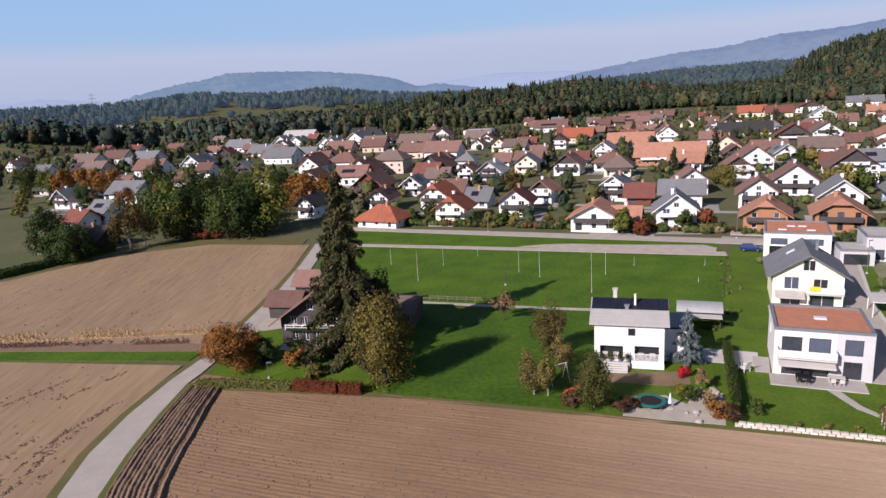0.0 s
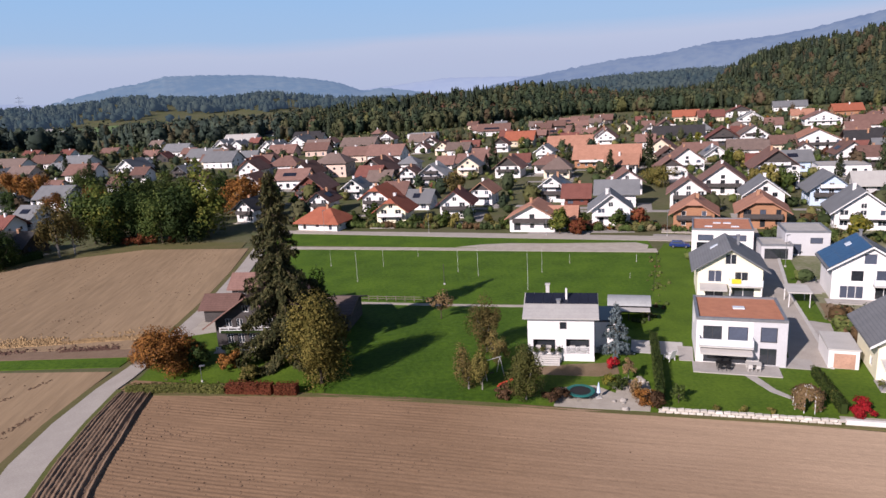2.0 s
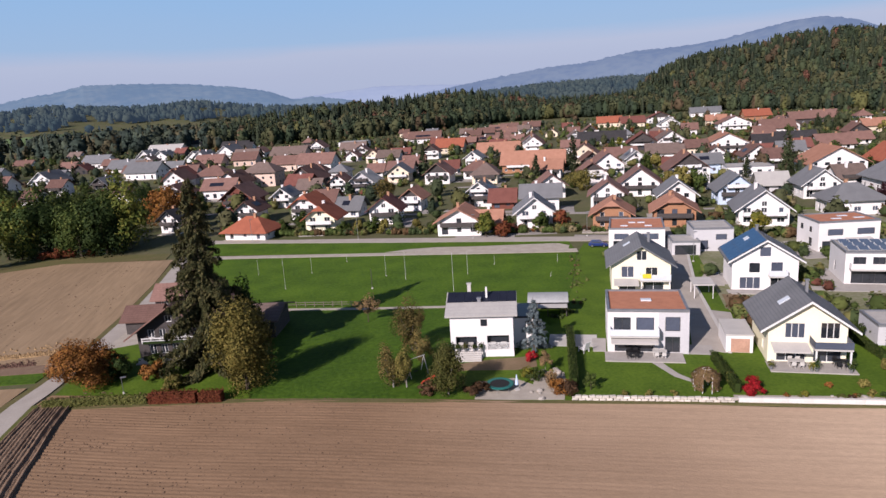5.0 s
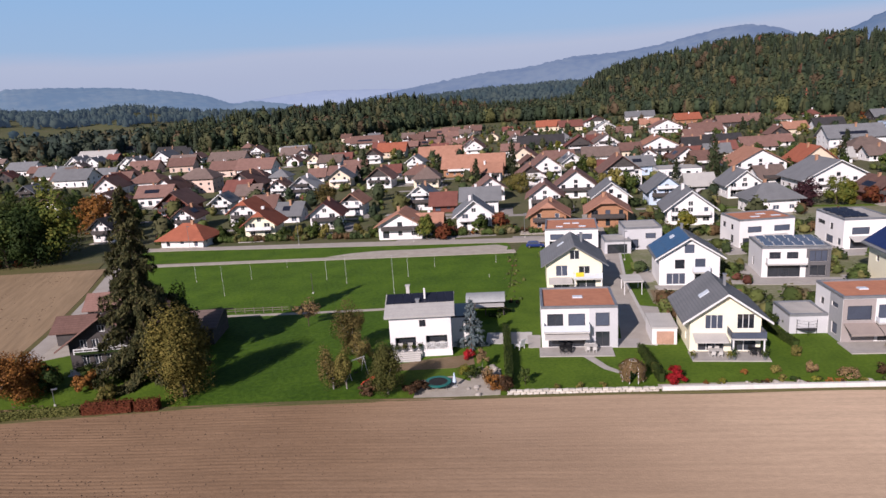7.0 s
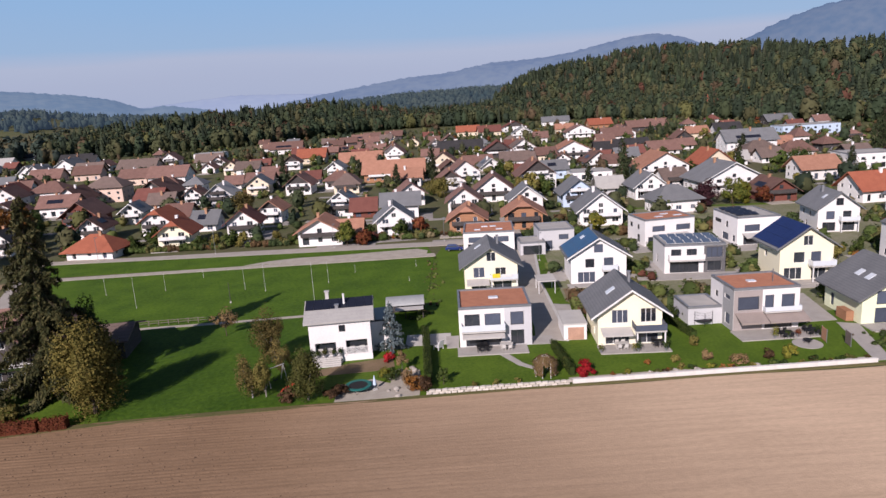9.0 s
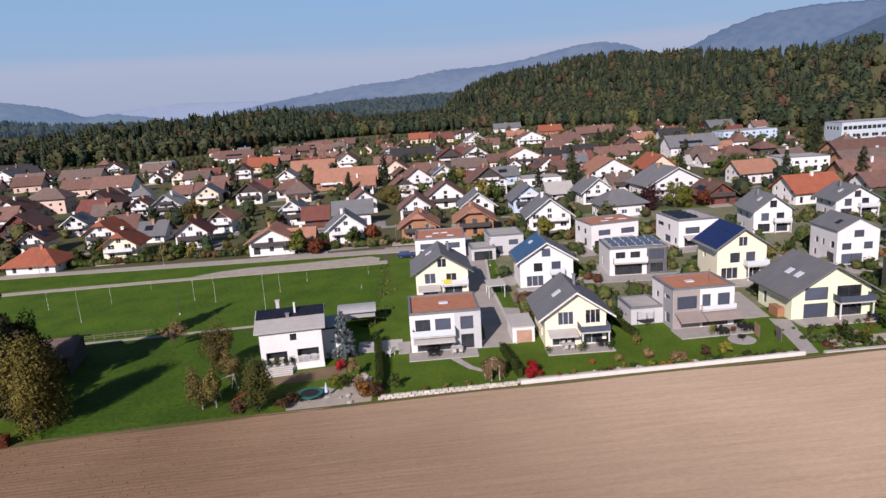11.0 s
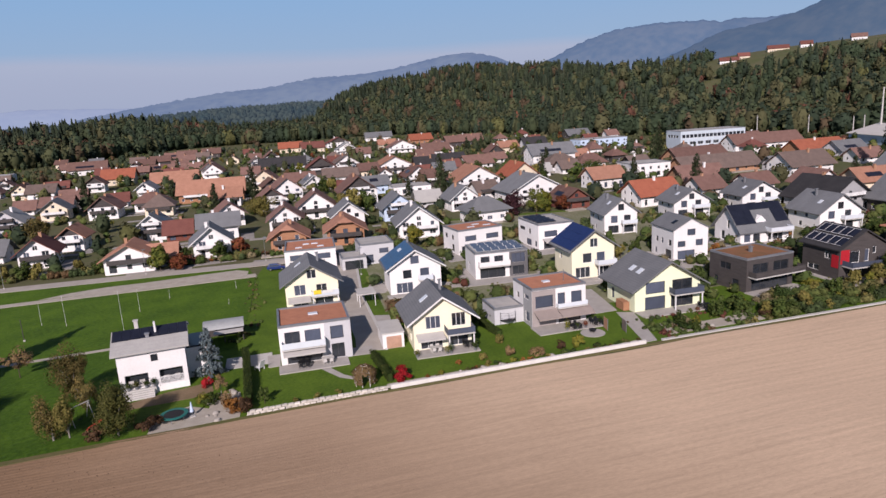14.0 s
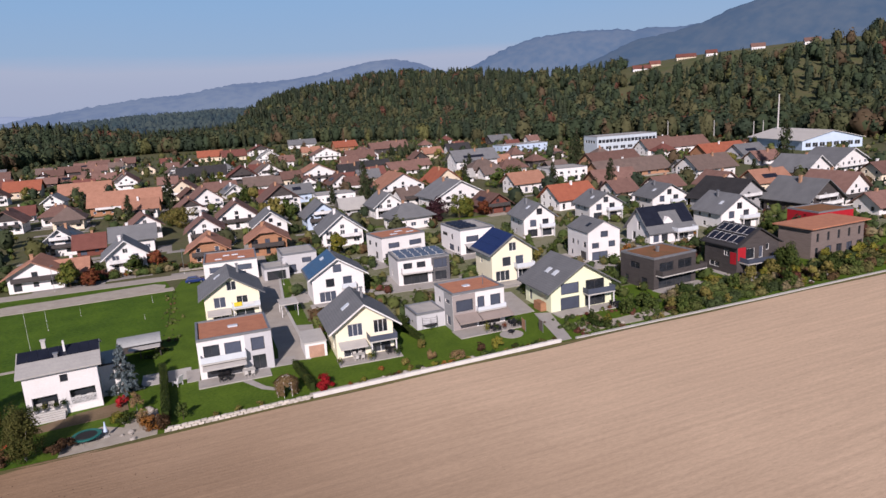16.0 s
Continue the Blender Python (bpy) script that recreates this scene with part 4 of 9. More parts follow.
def woods(name, places, heights, unit, material, label, wide=1.0, sink=0.5):
    """Many trees joined into one mesh."""
    vs, fs, at = [], [], 0
    for (x, y), h in zip(places, heights):
        v, f = unit[RNG.integers(len(unit))]
        a = RNG.uniform(0, 6.283)
        c, s = math.cos(a), math.sin(a)
        k = h * wide * RNG.uniform(0.8, 1.2)
        vs.append(np.stack([x + (v[:, 0] * c - v[:, 1] * s) * k, y + (v[:, 0] * s + v[:, 1] * c) * k, height_at(x, y) - sink + v[:, 2] * h], 1))
        fs.append(f + at)
        at += len(v)
    v, f = np.concatenate(vs), np.concatenate(fs)
    me = bpy.data.meshes.new(name)
    me.vertices.add(len(v))
    me.vertices.foreach_set("co", v.ravel())
    me.loops.add(3 * len(f))
    me.polygons.add(len(f))
    me.loops.foreach_set("vertex_index", f.ravel())
    me.polygons.foreach_set("loop_start", np.arange(0, 3 * len(f), 3))
    me.polygons.foreach_set("use_smooth", [True] * len(f))
    me.update(calc_edges=True)
    me.materials.append(material)
    return tagged(new(name, me), label, "woods", kind="stuff")


FIR_UNITS, LEAF_UNITS = [conifer_unit() for _ in range(5)], [leaf_unit(60) for _ in range(8)]


def scatter_woods(az0, az1, n, near, far, fir_share, hmin, hmax):
    """Random places on the wooded slope between two directions; near and far are shares of the slope's depth, dense at its foot."""
    firs, broad = [], []
    for _ in range(n):
        az = RNG.uniform(az0, az1)
        foot, top, _h = ridge_at(az)
        t = near + (far - near) * RNG.uniform() ** 1.25
        r = foot + (top - foot) * t
        x, y = math.sin(math.radians(az)) * r, math.cos(math.radians(az)) * r
        clump = noise.noise(Vector((x / 60, y / 60, 0.0)))
        (firs if RNG.uniform() < fir_share + 0.5 * clump + 0.5 * (t - 0.45) else broad).append((x, y))
    return firs, broad


FIRS, BROAD = [], []
for span in ((-8, 30, 1500, -0.1, 1.0, 0.45, 14, 24), (28, 52, 1900, -0.05, 1.05, 0.5, 14, 22), (52, 98, 1900, -0.02, 1.05, 0.3, 14, 20)):
    a, b = scatter_woods(*span)
    FIRS += a
    BROAD += b
# open ground on the hilltop: direction, half-width in degrees, share of the slope from and to
CLEAR = ((60.3, 0.6, 0.38, 0.52), (61.8, 1.5, 0.58, 1.2), (65.0, 1.9, 0.6, 1.2), (69.8, 3.2, 0.64, 1.2), (75.0, 2.0, 0.75, 1.2))


def cleared(p):
    az, r = math.degrees(math.atan2(p[0], p[1])), math.hypot(*p)
    foot, top, _h = ridge_at(az)
    return any(abs(az - a) < w and lo < (r - foot) / (top - foot) < hi for a, w, lo, hi in CLEAR)


FIRS, BROAD = [p for p in FIRS if not cleared(p)], [p for p in BROAD if not cleared(p)]
woods("fir_woods", FIRS, RNG.uniform(16, 24, len(FIRS)), FIR_UNITS, M_FIRS, "dark fir trees of the wooded hillside")
woods("mixed_woods", BROAD, RNG.uniform(13, 22, len(BROAD)), LEAF_UNITS, M_WOODS, "green, yellow and rust autumn woods on the hillside", 0.92)
a, b = scatter_woods(-40, -6, 950, -0.25, 1.6, 0.4, 14, 22)
LEFT = [p for p in a + b if noise.noise(Vector((p[0] / 130, p[1] / 90, 2.0))) > -0.12]
woods("blue_green_woods", LEFT, RNG.uniform(13, 24, len(LEFT)), LEAF_UNITS + FIR_UNITS, M_HAZETINT_WOODS, "dark blue-green woods beyond the village", 1.1)
KNOLL = [(-402 + RNG.normal() * 26, 622 + RNG.normal() * 22) for _ in range(45)]
woods("knoll_trees", KNOLL, RNG.uniform(9, 15, len(KNOLL)), LEAF_UNITS, M_HAZETINT_WOODS, "dark trees on the green knoll", 1.2)
BACK = []
FAR_UNITS = [leaf_unit(20) for _ in range(5)]
while len(BACK) < 3000:
    az, r = RNG.uniform(-46, 34), RNG.uniform(1330, 2020)
    if noise.noise(Vector((az * 0.22, r * 0.004, 1.0))) > -0.02 - 0.9 * max(0.0, (r - 1450) / 500):
        BACK.append((math.sin(math.radians(az)) * r, math.cos(math.radians(az)) * r))
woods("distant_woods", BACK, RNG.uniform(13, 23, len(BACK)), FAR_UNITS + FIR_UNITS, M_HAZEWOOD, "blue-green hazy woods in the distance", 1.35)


# ---- fields, lawns and roads ----
M_GRASS = mat("mown_grass", (0.085, 0.152, 0.012), (0.04, 0.084, 0.008), scale=0.16, fine=1.6, bump=0.7, depth=0.14, mix=0.6)
M_GRASS_D = mat("lush_grass", (0.066, 0.125, 0.011), (0.029, 0.068, 0.006), scale=0.16, fine=1.4, bump=0.8, depth=0.16, mix=0.6)
M_GARDEN = mat("garden_lawn", (0.096, 0.158, 0.015), (0.05, 0.094, 0.010), scale=0.22, fine=2.4, bump=0.6, depth=0.1, mix=0.6)
M_VERGE = mat("dry_verge", (0.085, 0.095, 0.03), (0.15, 0.12, 0.06), scale=0.3, fine=2.5, bump=0.5, depth=0.08, mix=0.8)
M_VERGE_G = mat("green_verge", (0.07, 0.10, 0.025), (0.13, 0.12, 0.045), scale=0.5, fine=3, bump=0.5, depth=0.08, mix=0.8)
M_EARTH = mat("bare_earth", (0.22, 0.155, 0.10), (0.16, 0.12, 0.07), scale=0.5, fine=4, bump=0.5)
M_CLOD = mat("dark_turned_soil", (0.17, 0.115, 0.078), (0.23, 0.16, 0.11), scale=0.8, fine=5, bump=0.6, depth=0.1)
M_STUBBLE = mat("stubble_field", (0.335, 0.238, 0.145), (0.21, 0.148, 0.09), scale=0.06, fine=1.0, bump=0.7, depth=0.12, mix=0.75, stretch=(1, 0.12, 1))
M_STRAW = mat("straw_heap", (0.37, 0.25, 0.125), (0.26, 0.175, 0.095), scale=0.9, fine=5, bump=0.6)
M_GRAVELP = mat("pale_gravel", (0.43, 0.39, 0.335), (0.33, 0.295, 0.25), scale=0.6, fine=8, bump=0.3)

EDGE = math.atan2(-0.363, 0.932)      # the way the field's upper edge runs


def edge_v(u):
    """How far the field's edge lies off the straight line through (28, 62) after u metres."""
    return -1.6 * math.exp(-((u + 55) / 30) ** 2) + 0.15 * math.sin(u * 0.2) - 0.0009 * max(u - 90, 0) ** 2 * 0.4


def field_sheet():
    """The sown field in front of the gardens: fine rows along its edge, in relief."""
    us, vs = np.arange(-66, 235, 1.4), np.r_[np.arange(0, 52, 0.16), np.geomspace(53, 190, 14)]
    c, s = math.cos(EDGE), math.sin(EDGE)
    verts, faces = [], []
    for v in vs:
        row = 0.03 if v < 52 else 0.0
        for u in us:
            q = v - edge_v(u) * max(0.0, 1 - v / 40)
            rough = min(1.0, max(0.02, (30 - u) / 80)) * (0.65 + 0.7 * noise.noise(Vector((u * 0.06, v * 0.35, 7.0))))
            z = 0.06 + row * rough * math.sin(v * 9.7 + 2.2 * noise.noise(Vector((u * 0.03, v * 0.25, 3.0)))) + (0.006 + 0.03 * min(1.0, max(0.0, (30 - u) / 80))) * noise.noise(Vector((u * 0.9, v * 1.7, 0.0))) + 0.12 * noise.noise(Vector((u * 0.05, v * 0.08, 2.0)))
            verts.append((28 + c * u + s * q, 62 + s * u - c * q, z if v > 0 else -0.1))
    n = len(us)
    keep = [28 + c * u + s * v > -34.5 - 0.09 * (62 + s * u - c * v - 79) for v in vs for u in us]
    for j in range(len(vs) - 1):
        for i in range(n - 1):
            q = (j * n + i, (j + 1) * n + i, (j + 1) * n + i + 1, j * n + i + 1)
            if all(keep[k] for k in q):
                faces.append(q)
    me = bpy.data.meshes.new("field")
    me.from_pydata(verts, [], faces)
    me.polygons.foreach_set("use_smooth", [True] * len(faces))
    me.materials.append(M_SOIL)
    return tagged(new("field", me), "pale brown sown field with fine rows", "field", kind="structure")


field_sheet()


def furrows():
    """Ploughed headland beside the lane: a few deep dark furrows."""
    verts, faces = [], []
    ys, xs = np.arange(-10, 80, 0.26), np.arange(0, 6.6, 0.11)
    for y in ys:
        for x in xs:
            q = x + 0.16 * noise.noise(Vector((0.0, y * 0.09, 5.0)))
            trench = 0.30 * math.exp(-((q - 5.75) / 0.30) ** 2) + 0.20 * math.exp(-((q - 3.35) / 0.22) ** 2) + 0.12 * math.exp(-((q - 2.1) / 0.18) ** 2)
            z = 0.34 + (0.075 + 0.05 * noise.noise(Vector((q * 1.9, y * 0.07, 1.0)))) * math.sin(q * 10.2) - trench + 0.05 * noise.noise(Vector((x * 1.8, y * 0.7, 4.0))) + 0.06 * noise.noise(Vector((x * 4.5, y * 2.6, 9.0)))
            left = float(np.interp(y, (20, 46, 57, 64, 73, 80), (-27.5, -31.8, -34.1, -34.8, -35.0, -34.6)))
            verts.append((left + x * (0.84 - 0.012 * max(0.0, y - 66)), y + 0.08 * x, z if 0 < x < 6.4 else -0.05))
    n = len(xs)
    for j in range(len(ys) - 1):
        for i in range(n - 1):
            faces.append((j * n + i, j * n + i + 1, (j + 1) * n + i + 1, (j + 1) * n + i))
    me = bpy.data.meshes.new("ploughed_strip")
    me.from_pydata(verts, [], faces)
    me.polygons.foreach_set("use_smooth", [True] * len(faces))
    me.materials.append(M_CLOD)
    return tagged(new("ploughed_strip", me), "dark deep furrows along the lane", "field", kind="structure")


furrows()
slab("lawn_meadow", [(-30, 80.5), (-8, 74.6), (8, 69.2), (17, 66.2), (20.5, 84), (37.5, 87), (46, 103), (57.5, 128.5), (20, 143), (-17, 157), (-29, 161), (-27, 112)], -0.02, 0.1, M_GRASS, "bright green mown meadow", "lawn")
slab("lawn_lower", [(-29.5, 80.6), (-8, 74.9), (8, 69.5), (16.8, 66.5), (20.3, 84), (34, 96.8), (22, 100.6), (9, 104.8), (-5, 109.8), (-12, 111.5), (-26, 111)], -0.014, 0.05, M_GRASS_D, "darker lush lawn below the footpath", "lawn")
slab("garden_ground", [(17, 66.2), (28, 62.1), (46, 55.7), (82, 41.9), (118, 27.5), (151, 14.6), (215, -10), (240, 40), (200, 110), (130, 150), (86, 139), (66, 131), (46, 103), (37.5, 87), (20.5, 84)], -0.04, 0.08, M_GARDEN, "green garden lawns between the new houses", "lawn")
M_YARDS = mat("lawn_and_gravel_yards", (0.08, 0.118, 0.02), (0.29, 0.255, 0.205), scale=0.13, fine=1.5, bump=0.4, depth=0.06, mix=1.0)
slab("garden_yards", [(64, 84), (76, 65.5), (118, 49), (160, 33), (214, 13), (234, 42), (198, 108), (130, 147), (89, 137)], -0.034, 0.04, M_YARDS, "worn lawns and pale gravel yards between the new houses", "ground")
slab("lawn_strip", [(46.1, 102.9), (65.9, 131), (62.5, 136), (57.6, 128.4)], -0.03, 0.08, M_GARDEN, "rough green strip beside the meadow", "lawn")
slab("farm_garden", [(-34, 80), (-8, 74.4), (-10, 108), (-27, 112), (-33, 95)], -0.012, 0.05, M_GARDEN, "shady farmhouse garden lawn", "lawn")
LANE_L = [(-33, 20), (-36.8, 46), (-39.1, 57.2), (-40.0, 64.6), (-39.7, 73.5), (-38.4, 82.8), (-36.8, 89.3), (-36.1, 93.1), (-34.4, 104.9), (-32.9, 122.1), (-32.4, 142.8), (-32.6, 165)]
LANE_R = [(-28.5, 20), (-32.8, 46), (-34.9, 56.6), (-35.6, 63.9), (-35.85, 72.8), (-35.5, 81.7), (-34.6, 85.4), (-33.2, 94), (-31.7, 104), (-29.6, 116), (-29.2, 140), (-29.2, 165)]
shift = lambda line, dx: [(x + dx, y) for x, y in line]
slab("lane_left", LANE_R + LANE_L[::-1], 0.02, 0.15, M_ROAD, "pale asphalt farm lane", "road")
slab("verge_right", shift(LANE_R[:6], 0.02) + shift(LANE_R[:6], 0.9)[::-1], 0.05, 0.12, M_VERGE_G, "narrow green verge between lane and furrows", "verge")
slab("farm_yard", [(-34.3, 100), (-20, 103), (-22, 128), (-31, 130)], 0.012, 0.1, M_GRAVELP, "pale gravel farm yard", "yard")
slab("verge_left", shift(LANE_L, -0.02)[::-1] + shift(LANE_L, -1.1), 0.008, 0.1, M_VERGE, "dry grass verge along the lane", "verge")
slab("stubble_field_near", shift(LANE_L[:6], -1.12) + [(-38.6, 88.3), (-70, 94.5), (-120, 95.5), (-120, 20)], 0.0, 0.1, M_STUBBLE, "pale brown harrowed field", "field")
slab("grass_strip", [(-38.2, 90), (-70, 95), (-120, 96), (-120, 100), (-70, 98.6), (-37.5, 93.4)], -0.02, 0.1, M_GRASS, "green grass strip between fields", "verge")
slab("bare_strip", [(-37.5, 93.5), (-70, 98.7), (-120, 100.1), (-120, 104), (-70, 102.4), (-37.0, 96.6)], -0.015, 0.1, M_CLOD, "dark brown turned earth", "field")
slab("stubble_field_far", [(-36.9, 96.7), (-70, 102.5), (-120, 104.1), (-118, 132), (-100, 146), (-84, 166), (-62, 172), (-34, 164), (-33.6, 142), (-34.1, 122), (-35.6, 104)], 0.0, 0.1, M_STUBBLE, "pale harvested stubble field", "field")
slab("field_margin", [(-118, 132.2), (-100, 146.2), (-84, 166.2), (-62, 172.2), (-36, 164.2), (-36, 172), (-60, 180), (-88, 173), (-104, 151), (-122, 135)], 0.0, 0.1, M_VERGE, "dry grassy field margin", "verge")
slab("road_far", [(-30, 181), (-18, 176), (20, 158), (60, 139.6), (82, 130), (84.5, 134), (62, 144), (22, 162.5), (-18, 180), (-29, 185)], 0.02, 0.12, M_ROAD, "grey village road", "road")
slab("verge_far", [(-28, 165), (-16, 161), (20, 146), (58, 130.5), (60, 139.4), (20, 157.8), (-18, 175.8), (-28, 180)], -0.008, 0.08, M_GRASS, "grass verge beside the village road", "verge")
slab("track_far", [(-29, 161.2), (-17, 157.2), (20, 143.2), (58, 128.8), (58.8, 131.8), (20, 146), (-17, 160), (-28, 164)], 0.006, 0.1, M_GRAVELP, "pale gravel track", "path")
slab("gravel_lay_by", [(17, 147.6), (26, 143.9), (44, 137.1), (57, 132.2), (58.6, 135.4), (57, 138.6), (47, 141.6), (38, 144.2), (30, 147.4), (23, 148.4)], 0.016, 0.1, M_GRAVELP, "pale gravel lay-by", "path")
slab("lane_between", [(50.4, 71.2), (53.6, 68.3), (56.8, 74.4), (66.5, 97), (82.5, 127), (84, 132), (79, 131), (74.5, 124.5), (62.5, 99), (53, 76)], 0.02, 0.12, M_ROAD, "asphalt residential lane", "road")
slab("driveway", [(56.9, 74.6), (60, 75.4), (63.5, 82), (61, 84.3)], 0.012, 0.1, M_PAVE, "paved driveway", "path")
slab("driveway", [(66.2, 96.4), (71, 94.6), (73.4, 99.6), (68.6, 101.6)], 0.012, 0.1, M_PAVE, "paved driveway of the blue-roofed house", "path")
slab("driveway", [(86.2, 56.8), (92, 54.6), (99, 66), (93, 70)], 0.012, 0.1, M_PAVE, "paved driveway", "path")
slab("garden_path", [(82.6, 42.4), (84.6, 41.6), (93, 52), (91, 54)], 0.016, 0.1, M_PAVE, "paved garden path", "path")
slab("rock_garden", [(88, 41.6), (104, 35.0), (105.5, 38.6), (97, 41.2), (91, 45.6)], -0.01, 0.05, M_GRAVELP, "pale gravel rock garden", "path")
slab("upper_lane", [(67.4, 97.6), (70, 96.4), (86, 84.5), (96, 79.0), (98.2, 83.0), (88, 86.6), (73.4, 104)], 0.008, 0.1, M_PAVE, "pale paved lane between the new houses", "road")
slab("meadow_path", [(-5, 110.2), (9, 105.2), (22, 101), (34.5, 97.6), (34.8, 98.8), (22, 102.2), (9, 106.4), (-5, 111.4)], 0.004, 0.06, M_GRAVELP, "pale gravel footpath across the meadow", "path")
slab("side_road", [(78.5, 134), (83, 132), (96, 160), (92, 162)], 0.02, 0.12, M_ROAD, "asphalt side street", "road")


# ---- the row of new houses ----
def overlay(th, side, w, d, u0, u1, z0, z1, material, wins, label="", out=0.04):
    """A facing over part of a facade, with the same openings."""
    m = sides(w, d)[side] @ pose(u0, -out, 0)
    bm = bmesh.new()
    inside = [(u - u0, z - z0, ww, hh) for s, u, z, ww, hh, *_ in wins if s == side and u > u0 - 0.01 and u + ww < u1 + 0.01 and z >= z0]
    panel(bm, m @ pose(0, 0, z0), u1 - u0, z1 - z0, None, inside, out)
    bmesh.ops.delete(bm, geom=[f for f in bm.faces if max(v.co.z for v in f.verts) <= z0 + 1e-4], context="FACES")
    return part("facing", bm, material, th, label)


def terrace(th, x0, x1, depth, y0=0.0, z=0.1):
    return add_box(th, "terrace", (x0, y0 - depth, -0.1, x1, y0 - 0.01, z), M_PAVE, "grey slab terrace")


def garden_table(x, y, z=0.1, turn=0, dark=True):
    """A garden table with four chairs round it."""
    m = M_BLACK if dark else M_CONC
    th = new("garden_table")
    th.matrix_world = pose(x, y, z, 0, 0, turn)
    tagged(th, "dark garden table on the terrace" if dark else "pale garden table on the terrace", "table")
    part("tabletop", box(bmesh.new(), -0.9, -0.45, 0.7, 0.9, 0.45, 0.75), m, th)
    for sx in (-0.8, 0.74):
        for sy in (-0.38, 0.32):
            part("leg", box(bmesh.new(), sx, sy, 0, sx + 0.06, sy + 0.06, 0.7), m, th)
    for k in range(4):
        ch = new("garden_chair")
        ch.matrix_world = th.matrix_world @ pose(-0.45 + 0.9 * (k % 2), -0.8 if k < 2 else 0.8, 0, 0, 0, 0 if k < 2 else 180)
        tagged(ch, "dark woven garden chair at the table" if dark else "pale garden chair at the table", "chair", "garden chairs")
        part("seat", box(bmesh.new(), -0.25, -0.25, 0.4, 0.25, 0.25, 0.46), m, ch)
        part("backrest", box(bmesh.new(), -0.25, -0.27, 0.46, 0.25, -0.22, 0.9), m, ch)
        for q in (-0.23, 0.19):
            for r in (-0.23, 0.19):
                part("leg", box(bmesh.new(), q, r, 0, q + 0.04, r + 0.04, 0.4), m, ch)
    return th


# white house with loggias at the meadow
W = [("f", 4.2, 4.35, 0.9, 1.0, 1, 0), ("f", 0.7, 1.0, 2.9, 1.9, 1, 0), ("f", 5.0, 1.0, 3.0, 2.0, 1, 0), ("r", 1.5, 3.4, 1.0, 1.2, 1, 0), ("r", 5.5, 3.4, 1.0, 1.2, 1, 0)]
h1 = house(18.8, 79.3, -17, 8.6, 9.1, 6.2, 1.6, "s", "white", "pale", W, "white two-storey house with open loggias and low pale roof", o=0.6, frames=M_FRAME_D, inset=0.9)
for k in range(8):
    plate(h1, "solar_panel", on_slope("s", 8.6, 9.1, 6.2, 1.6, "f", -0.45 + k * 1.2, 2.35), 1.17, 2.35, 0.06, M_SOLAR)
chimney(h1, 4.0, 2.4, 6.6, 7.6, 0.45)
part("vent_pipe", box(bmesh.new(), 4.9, 3.0, 6.9, 5.15, 3.25, 9.0), M_RAILW, h1)
chimney(h1, 2.4, 6.6, 6.6, 8.5, 0.5, M_CONC)
add_box(h1, "plinth", (-0.03, -0.05, -0.2, 8.63, -0.004, 0.7), WALLS["white"], "white plinth")
rail = add_box(h1, "railing", (4.95, -0.08, 1.9, 8.05, 0.0, 1.98), M_RAILW, "white slatted railing")
for i in range(19):
    part("slat", box(bmesh.new(), 5.0 + i * 0.16, -0.06, 1.0, 5.08 + i * 0.16, -0.02, 1.896), M_RAILW, rail)
for i in range(4):
    add_box(h1, "step", (0.2, -0.9 - 0.3 * i, -0.1, 4.2, -0.62 - 0.3 * i, 0.72 - 0.18 * i), M_CONC)
add_box(h1, "terrace", (-0.3, -0.61, -0.1, 4.4, -0.06, 0.9), M_CONC)
add_box(h1, "annexe", (8.62, 3.0, -0.2, 11.4, 8.6, 4.4), WALLS["white"], "flat-roofed white annexe")
add_box(h1, "annexe_roof", (8.6, 2.9, 4.404, 11.6, 8.8, 4.65), M_SOLAR, "dark annexe roof")
def armchair(m):
    th = tagged(new("armchair"), "grey woven armchair in the loggia", "chair", "loggia chairs")
    th.matrix_world = m
    part("seat", box(bmesh.new(), -0.35, -0.3, 0.0, 0.35, 0.3, 0.4), M_AWNING, th)
    part("backrest", box(bmesh.new(), -0.35, 0.2, 0.404, 0.35, 0.3, 0.85), M_AWNING, th)
    for x in (-0.35, 0.25):
        part("armrest", box(bmesh.new(), x, -0.3, 0.404, x + 0.1, 0.196, 0.6), M_AWNING, th)
    return th


def potted_plant(m, h, leaf):
    th = tagged(new("potted_plant"), "potted plant in a grey tub on the terrace", "plant", "potted plants")
    th.matrix_world = m
    bm = bmesh.new()
    bmesh.ops.create_cone(bm, segments=12, radius1=0.16, radius2=0.22, depth=0.4, cap_ends=True, matrix=pose(0, 0, 0.2))
    part("pot", bm, M_ZINC, th)
    c = RNG.normal(size=(160, 3)) * (0.2, 0.2, h * 0.25) + (0, 0, 0.4 + h * 0.5)
    ob = new("foliage", leaf_mesh("foliage", c, RNG.normal(size=c.shape), np.full(160, 0.1), LEAVES[leaf]))
    ob.parent = th
    return th


for u in (1.3, 2.7):
    armchair(h1.matrix_world @ pose(u, 0.36, 1.0))
for u in (5.8, 7.2):
    armchair(h1.matrix_world @ pose(u, 0.4, 1.0))
for u, h, leaf in ((0.1, 0.9, "deep"), (1.0, 0.6, "green"), (2.0, 0.7, "willow"), (3.2, 0.6, "green"), (4.2, 0.8, "deep")):
    potted_plant(h1.matrix_world @ pose(u, -0.34, 0.9), h, leaf)

# open shed with a curved grey roof
shed = new("shed")
shed.matrix_world = pose(33.8, 91.2, 0, 0, 0, -20)
tagged(shed, "open garden shed with curved grey sheet roof", "shed")
bm = bmesh.new()
